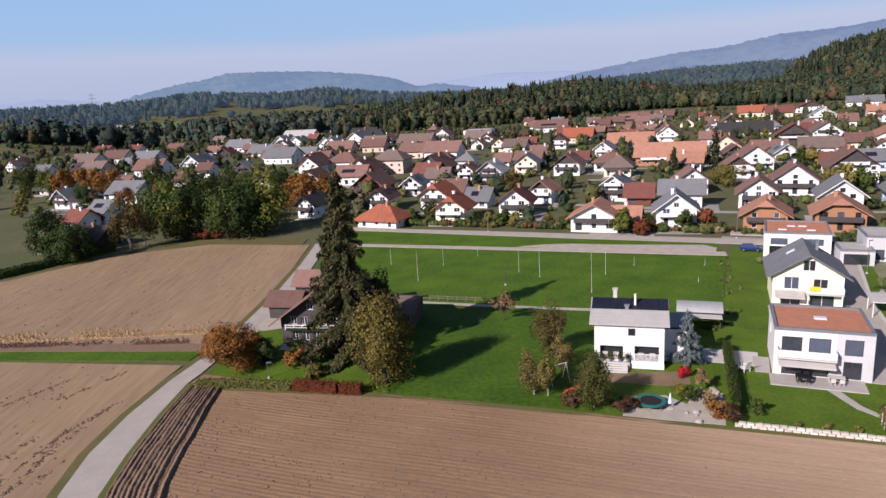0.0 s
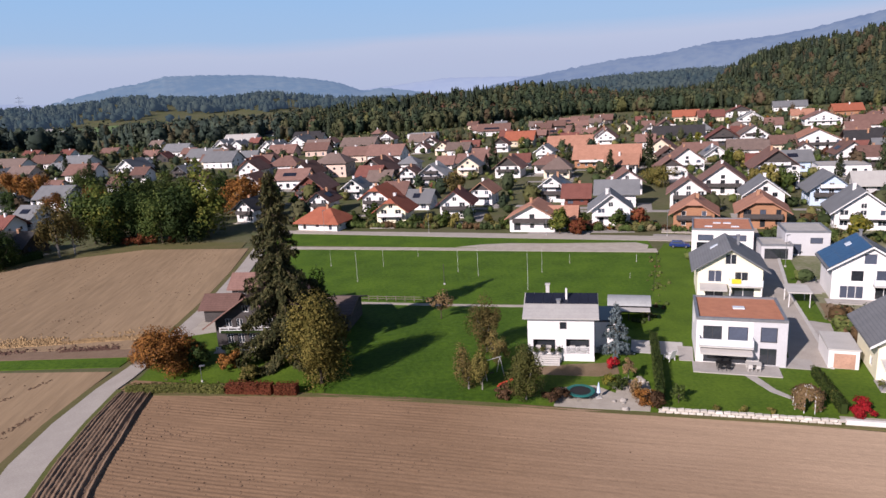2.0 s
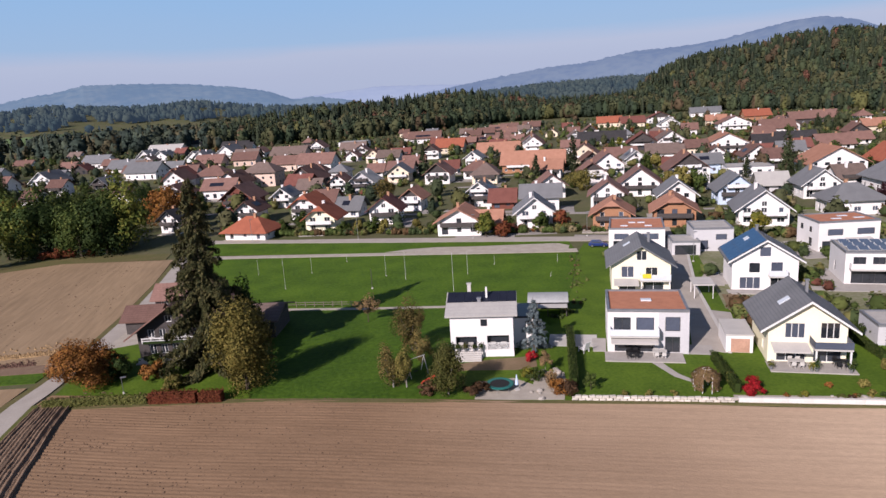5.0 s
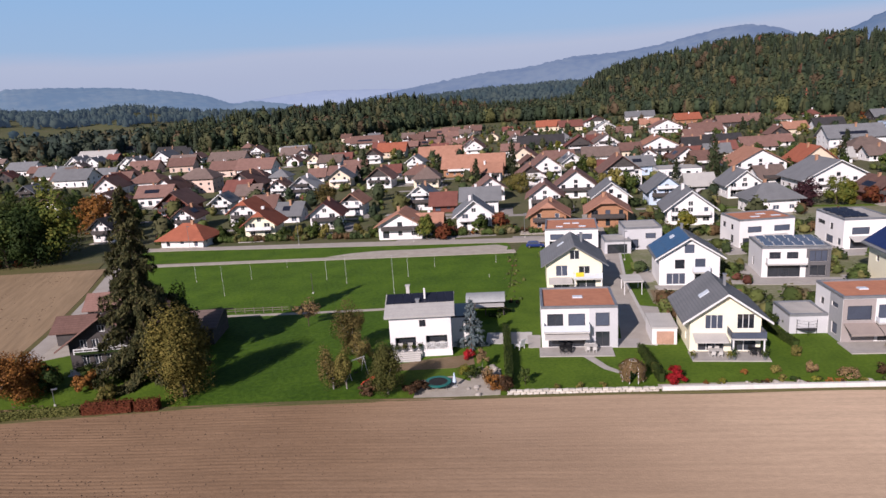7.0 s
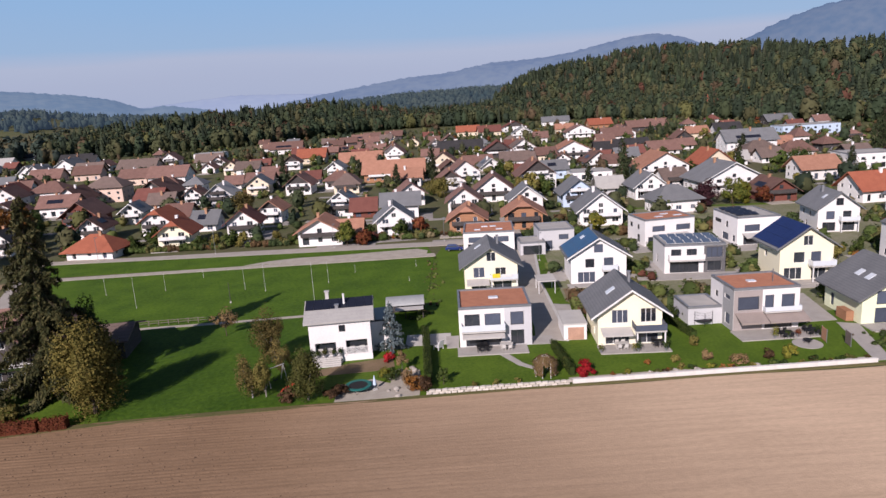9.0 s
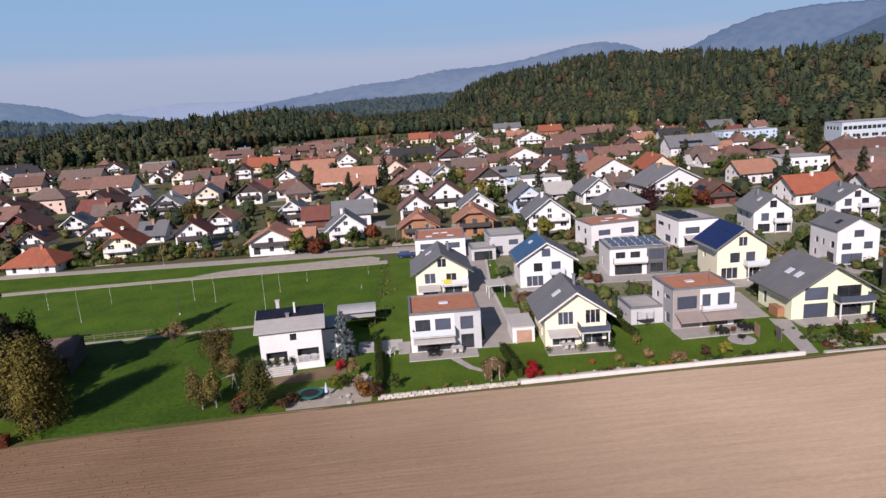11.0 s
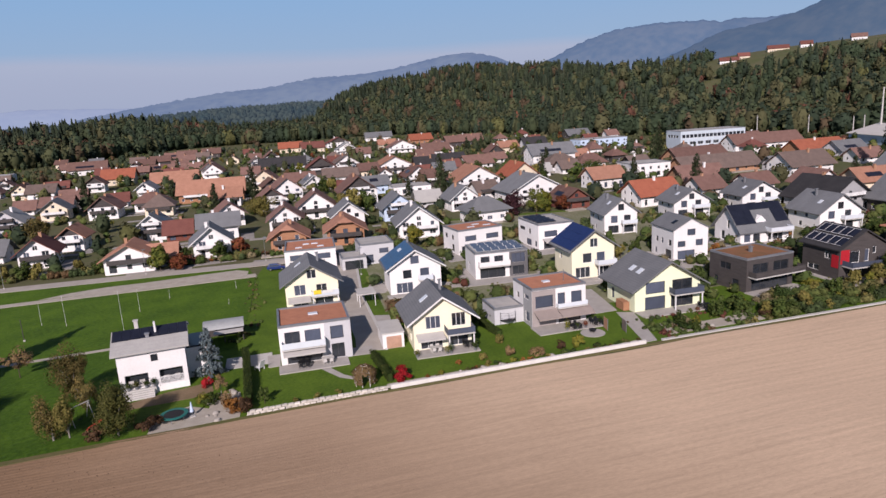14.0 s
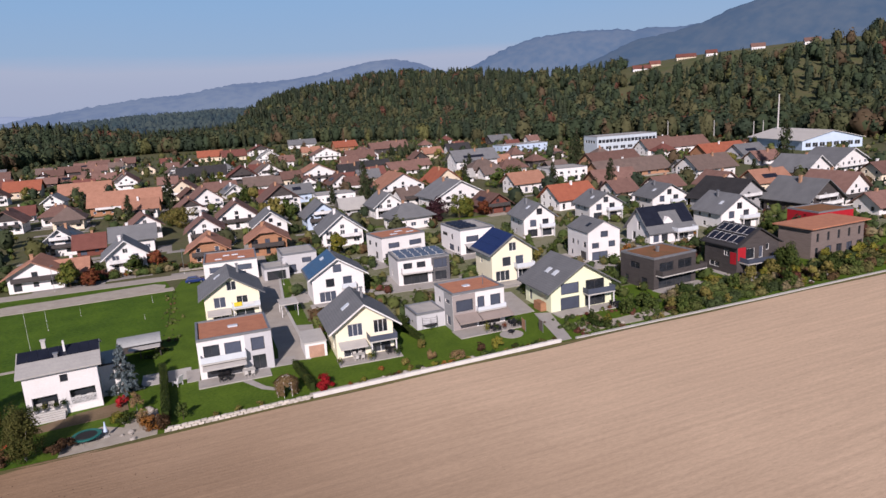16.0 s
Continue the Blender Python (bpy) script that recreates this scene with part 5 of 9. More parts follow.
for i in range(8):
    a0, a1 = math.pi * i / 8, math.pi * (i + 1) / 8
    p = [(-2.1 * math.cos(a), 2.4 + 0.9 * math.sin(a)) for a in (a0, a1)]
    q = [bm.verts.new((x, y + 2.1, z)) for x in (0, 6.4) for y, z in p]
    bm.faces.new([q[0], q[1], q[3], q[2]])
bmesh.ops.remove_doubles(bm, verts=bm.verts, dist=0.01)
bmesh.ops.recalc_face_normals(bm, faces=bm.faces)
bmesh.ops.solidify(bm, geom=bm.faces, thickness=0.12)
part("roof", bm, mat("grey_sheet_roof", (0.33, 0.345, 0.35), (0.27, 0.28, 0.285), rough=0.6, scale=0.6, fine=4), shed)
for x in (0.2, 3.1, 6.0):
    for y in (0.2, 3.9):
        part("post", box(bmesh.new(), x, y, 0, x + 0.15, y + 0.15, 2.5), WALLS["darkwood"], shed)
part("back_wall", box(bmesh.new(), 0.1, 4.06, 0, 6.3, 4.16, 2.4), WALLS["darkwood"], shed)
part("canopy", box(bmesh.new(), 1.6, -1.7, 2.1, 6.2, -0.02, 2.2), M_CONC, shed, "pale slatted canopy")

# white and grey cube with red gravel roof
W = [("f", 0.8, 3.0, 2.2, 2.0, 2, 0), ("f", 3.7, 3.0, 2.3, 2.0, 1, 1), ("f", 7.4, 3.1, 1.9, 2.0, 1, 1), ("f", 7.4, 0.15, 1.9, 2.2, 2, 0), ("f", 0.9, 0.15, 5.2, 2.3, 3, 0), ("r", 1.5, 3.2, 1.6, 1.6, 1, 1), ("r", 5.0, 0.2, 1.2, 2.1, 1, 0), ("l", 3.0, 3.2, 1.2, 1.4, 1, 1)]
h2 = house(39.3, 73.7, -23, 10.4, 9.2, 5.75, 0, "flat", "white", M_GRAVEL, W, "white and grey cubic house with red gravel roof", frames=M_FRAME_D)
overlay(h2, "f", 10.4, 9.2, 6.55, 10.4, -0.2, 5.7, WALLS["lightgrey"], W, "light grey rendered facing")
overlay(h2, "r", 10.4, 9.2, 0.0, 6.0, -0.2, 5.7, WALLS["lightgrey"], W, "light grey rendered facing")
balcony(h2, 0.3, 6.5, 2.85, 1.5, M_FROST, rail_h=0.95)
awning(h2, 0.4, 6.4, 2.6, 2.0, M_AWNING, 0.45)
terrace(h2, -0.4, 9.6, 3.2)
add_box(h2, "skylight", (4.6, 4.2, 5.9, 6.0, 5.0, 6.1), M_FROST, "white domed skylight")
garden_table(41.6, 71.0, 0.1, -23), garden_table(44.9, 70.0, 0.1, -23, False)
slab("drive_slab", [(32.6, 78.6), (38.8, 76.0), (40.6, 80.2), (34.4, 82.8)], 0.02, 0.15, M_CONC, "pale concrete parking slab", "yard")
slab("side_terrace", [(37.6, 74.6), (39.2, 74.0), (41.2, 78.4), (39.4, 79.2)], 0.035, 0.15, M_PAVE, "grey paved strip beside the cube house", "path")
slab("side_terrace", [(48.8, 69.6), (51.8, 68.2), (53.2, 71.2), (50.2, 72.6)], 0.03, 0.15, M_PAVE, "grey paved strip beside the lane", "path")

# cream gabled house behind
W = [("f", 1.6, 2.9, 2.1, 2.0, 2, 1), ("f", 5.6, 3.2, 2.0, 1.5, 2, 0), ("f", 4.1, 5.9, 1.7, 1.7, 2, 0), ("f", 1.2, 0.2, 2.8, 2.2, 2, 0), ("f", 5.2, 0.2, 3.4, 2.2, 2, 0), ("r", 2.0, 3.0, 1.2, 1.3, 1, 0), ("l", 3.0, 3.0, 1.2, 1.3, 1, 0)]
h3 = house(51.2, 97.6, -23.3, 9.7, 10.1, 5.5, 3.1, "g", "cream", "grey", W, "cream rendered gabled house with dark grey roof", o=1.0)
balcony(h3, 4.6, 9.6, 2.75, 1.5, M_FROST, posts=True)
add_box(h3, "awning_cloth", (5.0, -1.62, 3.2, 6.4, -1.53, 3.95), M_YELLOW, "yellow cloth hung over the railing")
add_box(h3, "washing", (6.7, -1.62, 3.3, 8.6, -1.53, 3.8), M_FRAME_W, "white washing on the railing")
awning(h3, 0.3, 4.4, 2.75, 2.2, M_AWNING, 0.5)
terrace(h3, -0.5, 9.7, 3.0)
plate(h3, "skylight", on_slope("g", 9.7, 10.1, 5.5, 3.1, "l", 6.5, 2.6), 0.9, 1.4, 0.1, M_FROST, "roof window")
chimney(h3, 6.6, 7.0, 7.0, 9.2, 0.4)
carport = new("carport")
carport.matrix_world = pose(62.2, 90.0, 0, 0, 0, -23)
tagged(carport, "small open carport with pale gabled canopy", "carport")
part("roof", box(bmesh.new(), -0.2, -0.2, 2.3, 3.2, 4.2, 2.5), M_CONC, carport)
for x in (0, 2.9):
    for y in (0, 3.8):
        part("post", box(bmesh.new(), x, y, 0, x + 0.12, y + 0.12, 2.3), M_RAILW, carport)

# white cube at the village road
W = [("f", 1.2, 2.5, 3.0, 1.3, 1, 1), ("f", 7.0, 2.5, 3.4, 1.3, 1, 1), ("f", 1.0, 0.1, 3.0, 2.1, 2, 0), ("f", 6.0, 0.1, 3.0, 2.1, 2, 0)]
h4 = house(64.2, 126.6, -26, 11.7, 12.0, 4.7, 0, "flat", "white", M_GRAVEL, W, "white cubic house with red gravel roof", frames=M_FRAME_D)
for q in ((2.5, 3.0), (4.2, 6.6), (6.2, 6.6), (7.6, 3.0)):
    add_box(h4, "skylight", (q[0], q[1], 4.83, q[0] + 1.5, q[1] + 0.7, 5.0), M_FROST, "white rooflight")

# pale cream gabled house with balcony
W = [("f", 1.9, 3.2, 2.3, 2.0, 3, 1), ("f", 5.9, 3.2, 2.2, 2.1, 3, 0), ("f", 1.0, 0.15, 3.4, 2.2, 3, 0), ("f", 5.2, 0.15, 3.2, 2.2, 2, 0), ("l", 1.5, 3.2, 1.1, 1.2, 1, 0), ("l", 6.0, 0.8, 1.1, 1.2, 1, 0)]
h5 = house(56.4, 64.2, -24.9, 8.9, 9.1, 5.2, 3.1, "g", WALLS["cream"], "grey", W, "pale cream gabled house, grey roof and front balcony", o=1.15, fascia=M_FRAME_W)
balcony(h5, 4.7, 8.9, 2.75, 2.4, M_BLIND, posts=True, rail_h=0.9)
awning(h5, 0.3, 4.5, 2.7, 1.9, M_AWNING, 0.5)
terrace(h5, -0.2, 9.4, 3.2)
plate(h5, "skylight", on_slope("g", 8.9, 9.1, 5.2, 3.1, "l", 4.0, 2.2), 1.1, 1.5, 0.1, M_FROST, "roof window")
chimney(h5, 5.4, 5.0, 7.6, 9.3, 0.35)
for k in range(5):
    add_box(h5, "balcony_planter", (5.0 + 0.75 * k, -2.3, 2.76, 5.5 + 0.75 * k, -2.02, 3.05), LEAVES["deep"], "green balcony planting")
garden_table(63.4, 60.0, 0.1, -25), garden_table(58.6, 61.8, 0.1, -25, False)
for u, v, z, h, leaf in ((4.9, -2.9, 0.1, 1.2, "deep"), (8.6, -2.9, 0.1, 1.0, "green"), (9.2, -1.6, 0.1, 0.9, "deep"), (-0.1, -2.6, 0.1, 0.7, "willow"), (4.4, -2.8, 0.1, 0.8, "yellow")):
    potted_plant(h5.matrix_world @ pose(u, v, z), h, leaf)
garage = new("garage")
garage.matrix_world = pose(53.6, 68.6, 0, 0, 0, -24.9)
tagged(garage, "low flat-roofed garage with pale roof beside the lane", "garage")
part("wall", box(bmesh.new(), 0, 0, -0.2, 3.3, 6.0, 2.3), WALLS["white"], garage)
part("roof", box(bmesh.new(), -0.1, -0.1, 2.304, 3.4, 6.1, 2.5), M_CONC, garage)
part("door", box(bmesh.new(), 0.6, -0.05, 0, 2.9, -0.004, 1.9), mat("terracotta_door", (0.50, 0.30, 0.22), rough=0.6), garage)

# white house with blue solar roof
W = [("f", 2.6, 3.0, 1.8, 1.8, 1, 0), ("f", 6.0, 3.0, 1.9, 1.9, 1, 1), ("f", 4.2, 5.8, 1.8, 1.7, 1, 1), ("f", 1.2, 0.2, 3.3, 2.1, 3, 1), ("f", 6.0, 0.2, 2.4, 2.1, 2, 0)]
h8 = house(70.4, 91.9, -24.9, 10.2, 8.6, 5.6, 3.2, "g", "white", "grey", W, "white gabled house with blue solar roof", o=0.9, fascia=M_FRAME_W)
for i in range(6):
    for j in range(3):
        plate(h8, "solar_panel", on_slope("g", 10.2, 8.6, 5.6, 3.2, "l", 9.3 - i * 1.68, -0.75 + j * 2.2), 1.64, 2.16, 0.07, M_SOLARB)
plate(h8, "skylight", on_slope("g", 10.2, 8.6, 5.6, 3.2, "l", 6.4, 3.2), 1.5, 0.9, 0.14, M_FROST, "roof window")
chimney(h8, 5.0, 7.0, 8.3, 9.8, 0.4)
terrace(h8, -0.8, 10.4, 2.4)
balcony(h8, 5.6, 8.4, 2.7, 1.2, M_FROST)

# grey and white cube with red gravel roof
W = [("f", 0.6, 3.1, 3.1, 2.0, 1, 1), ("f", 4.5, 3.1, 1.3, 2.1, 1, 1), ("f", 6.9, 3.1, 1.9, 2.1, 1, 1), ("f", 0.6, 0.15, 3.6, 2.0, 2, 0), ("f", 4.6, 0.15, 4.0, 2.0, 3, 0), ("l", 4.9, 4.3, 1.8, 0.7, 1, 1), ("l", 5.2, 0.6, 1.6, 1.6, 1, 1), ("l", 1.6, 3.6, 1.0, 1.0, 1, 0)]
h6 = house(75.9, 58.8, -21.8, 9.5, 7.9, 6.1, 0, "flat", "white", M_GRAVEL, W, "grey and white cubic house with red gravel roof", frames=M_FRAME_D)
overlay(h6, "f", 9.5, 7.9, 0.0, 4.1, -0.2, 6.05, mat("grey_brown_render", (0.33, 0.29, 0.28), (0.28, 0.25, 0.24), scale=0.3, fine=4), W, "grey-brown rendered facing")
overlay(h6, "l", 9.5, 7.9, 4.4, 7.9, -0.2, 6.05, WALLS["grey"], W, "grey-brown rendered facing")
awning(h6, 0.2, 4.2, 2.75, 2.3, M_AWNINGB, 0.8), awning(h6, 4.3, 10.0, 2.75, 2.3, M_AWNINGB, 0.8)
balcony(h6, 4.2, 9.4, 2.95, 0.9, M_FROST, rail_h=0.7)
terrace(h6, -0.4, 10.6, 4.0)
part("vent_pipe", box(bmesh.new(), 7.0, 3.0, 6.1, 7.1, 3.1, 8.2), M_METAL, h6)
add_box(h6, "skylight", (3.6, 3.4, 6.23, 4.8, 4.3, 6.4), M_FROST, "white rooflight")
garden_table(80.2, 53.6, 0.1, -22), garden_table(84.0, 52.6, 0.1, -22)
for u, v, h, leaf in ((4.3, -3.6, 1.3, "yellow"), (6.0, -3.7, 0.6, "green"), (7.5, -3.7, 0.7, "rust"), (10.3, -3.4, 1.0, "deep"), (10.2, -1.2, 1.1, "green")):
    potted_plant(h6.matrix_world @ pose(u, v, 0.1), h, leaf)
th = house(72.6, 64.2, -22, 5.2, 6.0, 2.5, 0, "flat", "lightgrey", M_BEDGREY, (), "low pale flat-roofed garage beside the cube house", name="garage")

# cubes behind
W = [("f", 1.2, 3.0, 1.9, 1.7, 2, 0), ("f", 4.1, 3.0, 1.9, 1.7, 2, 0), ("f", 7.8, 2.9, 3.0, 2.0, 3, 1), ("f", 1.0, 0.1, 5.4, 2.1, 3, 0), ("f", 8.0, 0.3, 2.6, 1.9, 2, 0), ("l", 3.0, 1.0, 0.9, 1.6, 1, 0)]
b8 = house(88.9, 88.0, -27, 11.3, 9.2, 5.3, 0, "flat", "white", M_BEDGREY, W, "white and dark grey cubic house with tilted solar panels", frames=M_FRAME_D)
overlay(b8, "f", 11.3, 9.2, 7.3, 11.3, -0.2, 5.25, WALLS["darkgrey"], W, "dark grey facing")
balcony(b8, 0.6, 7.2, 2.8, 1.3, WALLS["white"])
for j in range(3):
    for i in range(6):
        sp = plate(b8, "solar_panel", pose(0.75 + i * 1.68, 1.1 + j * 2.6, 5.62, 10), 1.44, 1.9, 0.05, M_SOLARP)
        plate(sp, "panel_frame", pose(0.69 + i * 1.68, 1.04 + j * 2.6, 5.59, 10), 1.56, 2.02, 0.045, M_RAILW)
W = [("f", 1.6, 3.0, 3.4, 1.5, 1, 1), ("f", 1.4, 0.1, 5.0, 2.1, 3, 0), ("l", 1.0, 3.6, 3.2, 0.9, 3, 0), ("l", 6.5, 3.2, 1.2, 1.4, 1, 0), ("l", 5.0, 0.3, 3.0, 1.6, 2, 1), ("l", 10.0, 0.6, 1.2, 1.4, 1, 1)]
b9 = house(116.6, 96.8, -21, 9.5, 12.2, 6.0, 0, "flat", "white", M_BEDGREY, W, "white cubic house with pale roof and solar panels", frames=M_FRAME_D)
awning(b9, 1.0, 7.0, 2.7, 2.2, M_AWNING, 0.5)
for j in range(4):
    for i in range(3):
        plate(b9, "solar_panel", pose(0.8 + i * 1.7, 2.0 + j * 2.5, 6.3, 10), 1.5, 1.8, 0.05, M_SOLAR)
W = [("f", 1.8, 3.2, 3.0, 1.3, 1, 1), ("f", 7.5, 3.2, 3.4, 1.3, 1, 1), ("f", 0.8, 0.1, 3.0, 2.0, 2, 0), ("f", 5.5, 0.1, 4.5, 2.1, 3, 0), ("l", 1.2, 3.4, 1.4, 1.2, 1, 0), ("l", 5.0, 3.4, 1.2, 1.2, 1, 0), ("l", 5.0, 0.5, 1.4, 1.8, 1, 0)]
b10 = house(100.6, 107.8, -14, 11.9, 9.0, 5.8, 0, "flat", "white", M_GRAVEL, W, "white cubic house with reddish gravel roof", frames=M_FRAME_D)
for q in ((4.0, 3.0), (6.5, 5.6), (8.6, 3.2)):
    add_box(b10, "skylight", (q[0], q[1], 5.93, q[0] + 1.9, q[1] + 0.7, 6.05), M_FROST, "white rooflight")
awning(b10, 5.2, 10.2, 2.7, 1.8, M_AWNING, 0.4)
house(79.6, 118.6, -22, 8.0, 8.5, 4.6, 0, "flat", "lightgrey", M_BEDGREY, (("f", 1, 0.3, 2, 2, 1, 1), ("f", 4.5, 2.4, 2.2, 1.2, 1, 1)), "pale grey flat-roofed house with pipe", frames=M_FRAME_D)
house(74.0, 117.4, -22, 5.6, 6.5, 2.6, 0, "flat", "lightgrey", M_BEDGREY, (("f", 0.6, 0, 4.2, 2.1, 1, 0),), "flat-roofed double carport beside the grey house", name="garage", frames=M_FRAME_D)

# cream house with navy solar roof
W = [("f", 2.4, 3.2, 2.0, 2.0, 1, 0), ("f", 5.4, 3.2, 1.9, 2.0, 1, 1), ("f", 4.0, 6.3, 1.7, 1.8, 2, 0), ("f", 0.8, 0.2, 3.2, 2.2, 3, 0), ("f", 5.6, 0.2, 2.6, 2.2, 2, 0), ("l", 2.5, 3.4, 1.0, 1.2, 1, 0)]
h9 = house(101.4, 72.9, -24, 9.3, 8.4, 6.6, 3.2, "g", "cream", "grey", W, "cream gabled house with navy-blue solar roof", o=1.0)
for i in range(6):
    for j in range(3):
        plate(h9, "solar_panel", on_slope("g", 9.3, 8.4, 6.6, 3.2, "l", 9.2 - i * 1.68, -0.8 + j * 2.15), 1.66, 2.12, 0.07, M_SOLARN)
balcony(h9, 4.9, 9.0, 2.9, 1.8, M_FROST, posts=True)
terrace(h9, -0.4, 10.0, 2.6)

# lime gabled house
W = [("f", 2.0, 2.9, 3.6, 2.0, 1, 1), ("f", 1.9, 0.1, 3.8, 2.3, 1, 1), ("f", 7.0, 2.9, 3.8, 2.0, 2, 0), ("f", 6.8, 0.15, 4.2, 2.2, 2, 0), ("l", 1.6, 0.6, 0.9, 1.9, 1, 1)]
h7 = house(92.8, 51.6, -24, 12.3, 9.6, 4.5, 3.8, "g", "palegreen", "grey", W, "pale lime gabled house with broad grey roof", o=1.2, frames=M_FRAME_D)
balcony(h7, 6.4, 11.9, 2.75, 1.8, M_BLIND, posts=True)
terrace(h7, 0, 12.2, 3.2)
for k in (3.4, 5.9):
    plate(h7, "skylight", on_slope("g", 12.3, 9.6, 4.5, 3.8, "l", k, 2.4), 1.1, 1.3, 0.1, M_FROST, "roof window")
add_box(h7, "firewood_store", (-1.2, 1.6, 0, -0.1, 4.2, 1.5), WALLS["wood"], "orange timber store")
garden_table(102.4, 44.6, 0.1, -24)

# dark timber cube
W = [("f", 1.4, 3.2, 3.6, 1.8, 2, 0), ("f", 6.2, 3.2, 3.6, 1.8, 2, 0), ("f", 1.2, 0.1, 8.6, 2.2, 4, 0), ("l", 2.6, 3.4, 2.6, 1.3, 2, 0), ("l", 5.6, 0.8, 1.6, 1.2, 1, 0), ("l", 1.2, 0.6, 1.0, 1.2, 1, 0)]
h11 = house(114.8, 44.1, -17, 10.9, 9.0, 5.9, 0, "flat", "darkwood", M_SEDUM, W, "dark timber-clad cube with rusty green roof", frames=M_FRAME_D)
balcony(h11, 0.4, 12.0, 2.9, 1.8, WALLS["darkwood"])
terrace(h11, -0.4, 11.4, 3.2)
chimney(h11, 5.2, 4.4, 6.0, 7.0, 0.5)
garden_table(118.6, 40.0, 0.1, -17)

# dark timber house with rows of solar panels
W = [("f", 5.5, 3.0, 1.0, 2.4, 1, 1), ("f", 7.2, 4.4, 0.8, 1.3, 1, 0), ("f", 2.2, 3.0, 2.2, 2.2, 1, 0), ("f", 2.0, 0.2, 3.2, 2.2, 2, 0), ("f", 6.6, 0.2, 2.4, 2.2, 2, 0), ("l", 5.4, 3.6, 1.4, 1.2, 2, 0), ("l", 1.4, 0.8, 2.8, 1.1, 2, 0)]
h12 = house(132.6, 36.0, -24.7, 10.5, 9.0, 6.0, 3.1, "g", "darkwood", "dark", W, "dark timber gabled house with solar panels and red panels", o=0.6)
for i in range(5):
    for j in range(2):
        plate(h12, "solar_panel", on_slope("g", 10.5, 9.0, 6.0, 3.1, "l", 8.9 - i * 1.75, 0.4 + j * 2.9), 1.6, 2.3, 0.08, M_SOLAR)
        for e in (0.0, 2.22):
            plate(h12, "panel_rail", on_slope("g", 10.5, 9.0, 6.0, 3.1, "l", 8.9 - i * 1.75, 0.4 + j * 2.9 + e), 1.6, 0.06, 0.11, M_RAILW)
        plate(h12, "panel_rail", on_slope("g", 10.5, 9.0, 6.0, 3.1, "l", 8.9 - i * 1.75, 0.4 + j * 2.9), 0.06, 2.3, 0.115, M_RAILW)
add_box(h12, "red_panel", (0.2, -0.05, 3.0, 2.1, -0.004, 5.6), WALLS["redwall"], "red painted facade panel")
add_box(h12, "red_panel", (-0.05, 0.2, 2.2, -0.004, 1.8, 4.6), WALLS["redwall"], "red painted facade panel")
balcony(h12, 0.6, 8.8, 2.75, 2.4, M_BLIND, posts=True)
terrace(h12, -0.6, 10.8, 4.0)

# grey timber row house and red house
W = [("f", 1.6 + 3.3 * k, 3.5, 0.8, 1.9, 1, 0) for k in range(5)] + [("f", 1.4 + 3.3 * k, 0.2, 1.8 if k else 0.9, 2.1, 2 if k else 1, k % 2) for k in range(5)] + [("l", 1.2, 0.6, 2.4, 0.9, 1, 0)]
h13 = house(152.9, 28.9, -20.1, 16.7, 8.0, 6.2, 0, "flat", "greywood", M_GRAVEL, W, "weathered grey timber house with flat overhanging red roof", frames=M_FRAME_D)
add_box(h13, "roof_board", (-0.9, -0.9, 6.56, 17.6, 8.9, 6.8), M_GRAVEL, "overhanging reddish flat roof")
W = [("f", 1.5, 0.3, 1.2, 2.0, 1, 0), ("f", 5, 3.4, 1.4, 1.6, 1, 0), ("l", 2, 3.4, 1.2, 1.4, 1, 0)]
h14 = house(172.5, 33.5, -25, 11, 9, 6.5, 0, "flat", "redwall", M_SEDUM, W, "bright red timber cube with mossy flat roof", frames=M_FRAME_D)

# upper row
W = [("f", 3.2, 5.4, 1.9, 1.4, 1, 1), ("f", 1.0, 3.0, 1.8, 1.3, 1, 1), ("f", 5.2, 3.0, 1.7, 1.4, 1, 1), ("f", 1.0, 0.2, 4.0, 2.0, 2, 1), ("l", 2.0, 3.2, 1.0, 1.2, 1, 0), ("l", 4.4, 3.2, 0.8, 1.2, 1, 1), ("l", 7.4, 3.2, 1.2, 1.3, 1, 0), ("l", 6.0, 0.2, 2.6, 2.0, 2, 0), ("l", 1.6, 0.6, 0.9, 1.2, 1, 1)]
h15 = house(126.6, 66.5, -27, 8.1, 9.5, 6.9, 2.2, "g", "white", "grey", W, "tall white gabled house with shallow grey roof", o=0.25, frames=M_FRAME_D)
plate(h15, "skylight", on_slope("g", 8.1, 9.5, 6.9, 2.2, "l", 3.4, 1.4), 1.1, 1.3, 0.1, M_GLASS, "roof window")
W = [("f", 1.0, 0.3, 1.8, 1.9, 1, 1), ("f", 3.4, 0.3, 2.0, 1.9, 1, 0), ("f", 7.5, 0.3, 4.0, 2.1, 3, 0), ("l", 2.4, 0.2, 1.4, 2.2, 1, 0), ("l", 4.6, 3.0, 0.9, 2.2, 1, 0)]
h16 = house(149.5, 63.9, -24.8, 13.0, 9.6, 3.5, 4.9, "s", "white", "grey", W, "white house with steep black solar roof and dormer", o=0.8)
for i in range(8):
    for j in range(3):
        if not (3 <= i <= 5 and j < 2):
            plate(h16, "solar_panel", on_slope("s", 13.0, 9.6, 3.5, 4.9, "f", -0.6 + i * 1.78, 1.1 + j * 1.95), 1.76, 1.92, 0.07, M_SOLAR)
dm = bmesh.new()
vs = [dm.verts.new(p) for p in ((4.8, 1.0, 4.4), (7.4, 1.0, 4.4), (7.4, 1.0, 5.0), (6.1, 1.0, 6.2), (4.8, 1.0, 5.0), (4.8, 2.0, 5.0), (7.4, 2.0, 5.0), (6.1, 3.2, 6.2))]
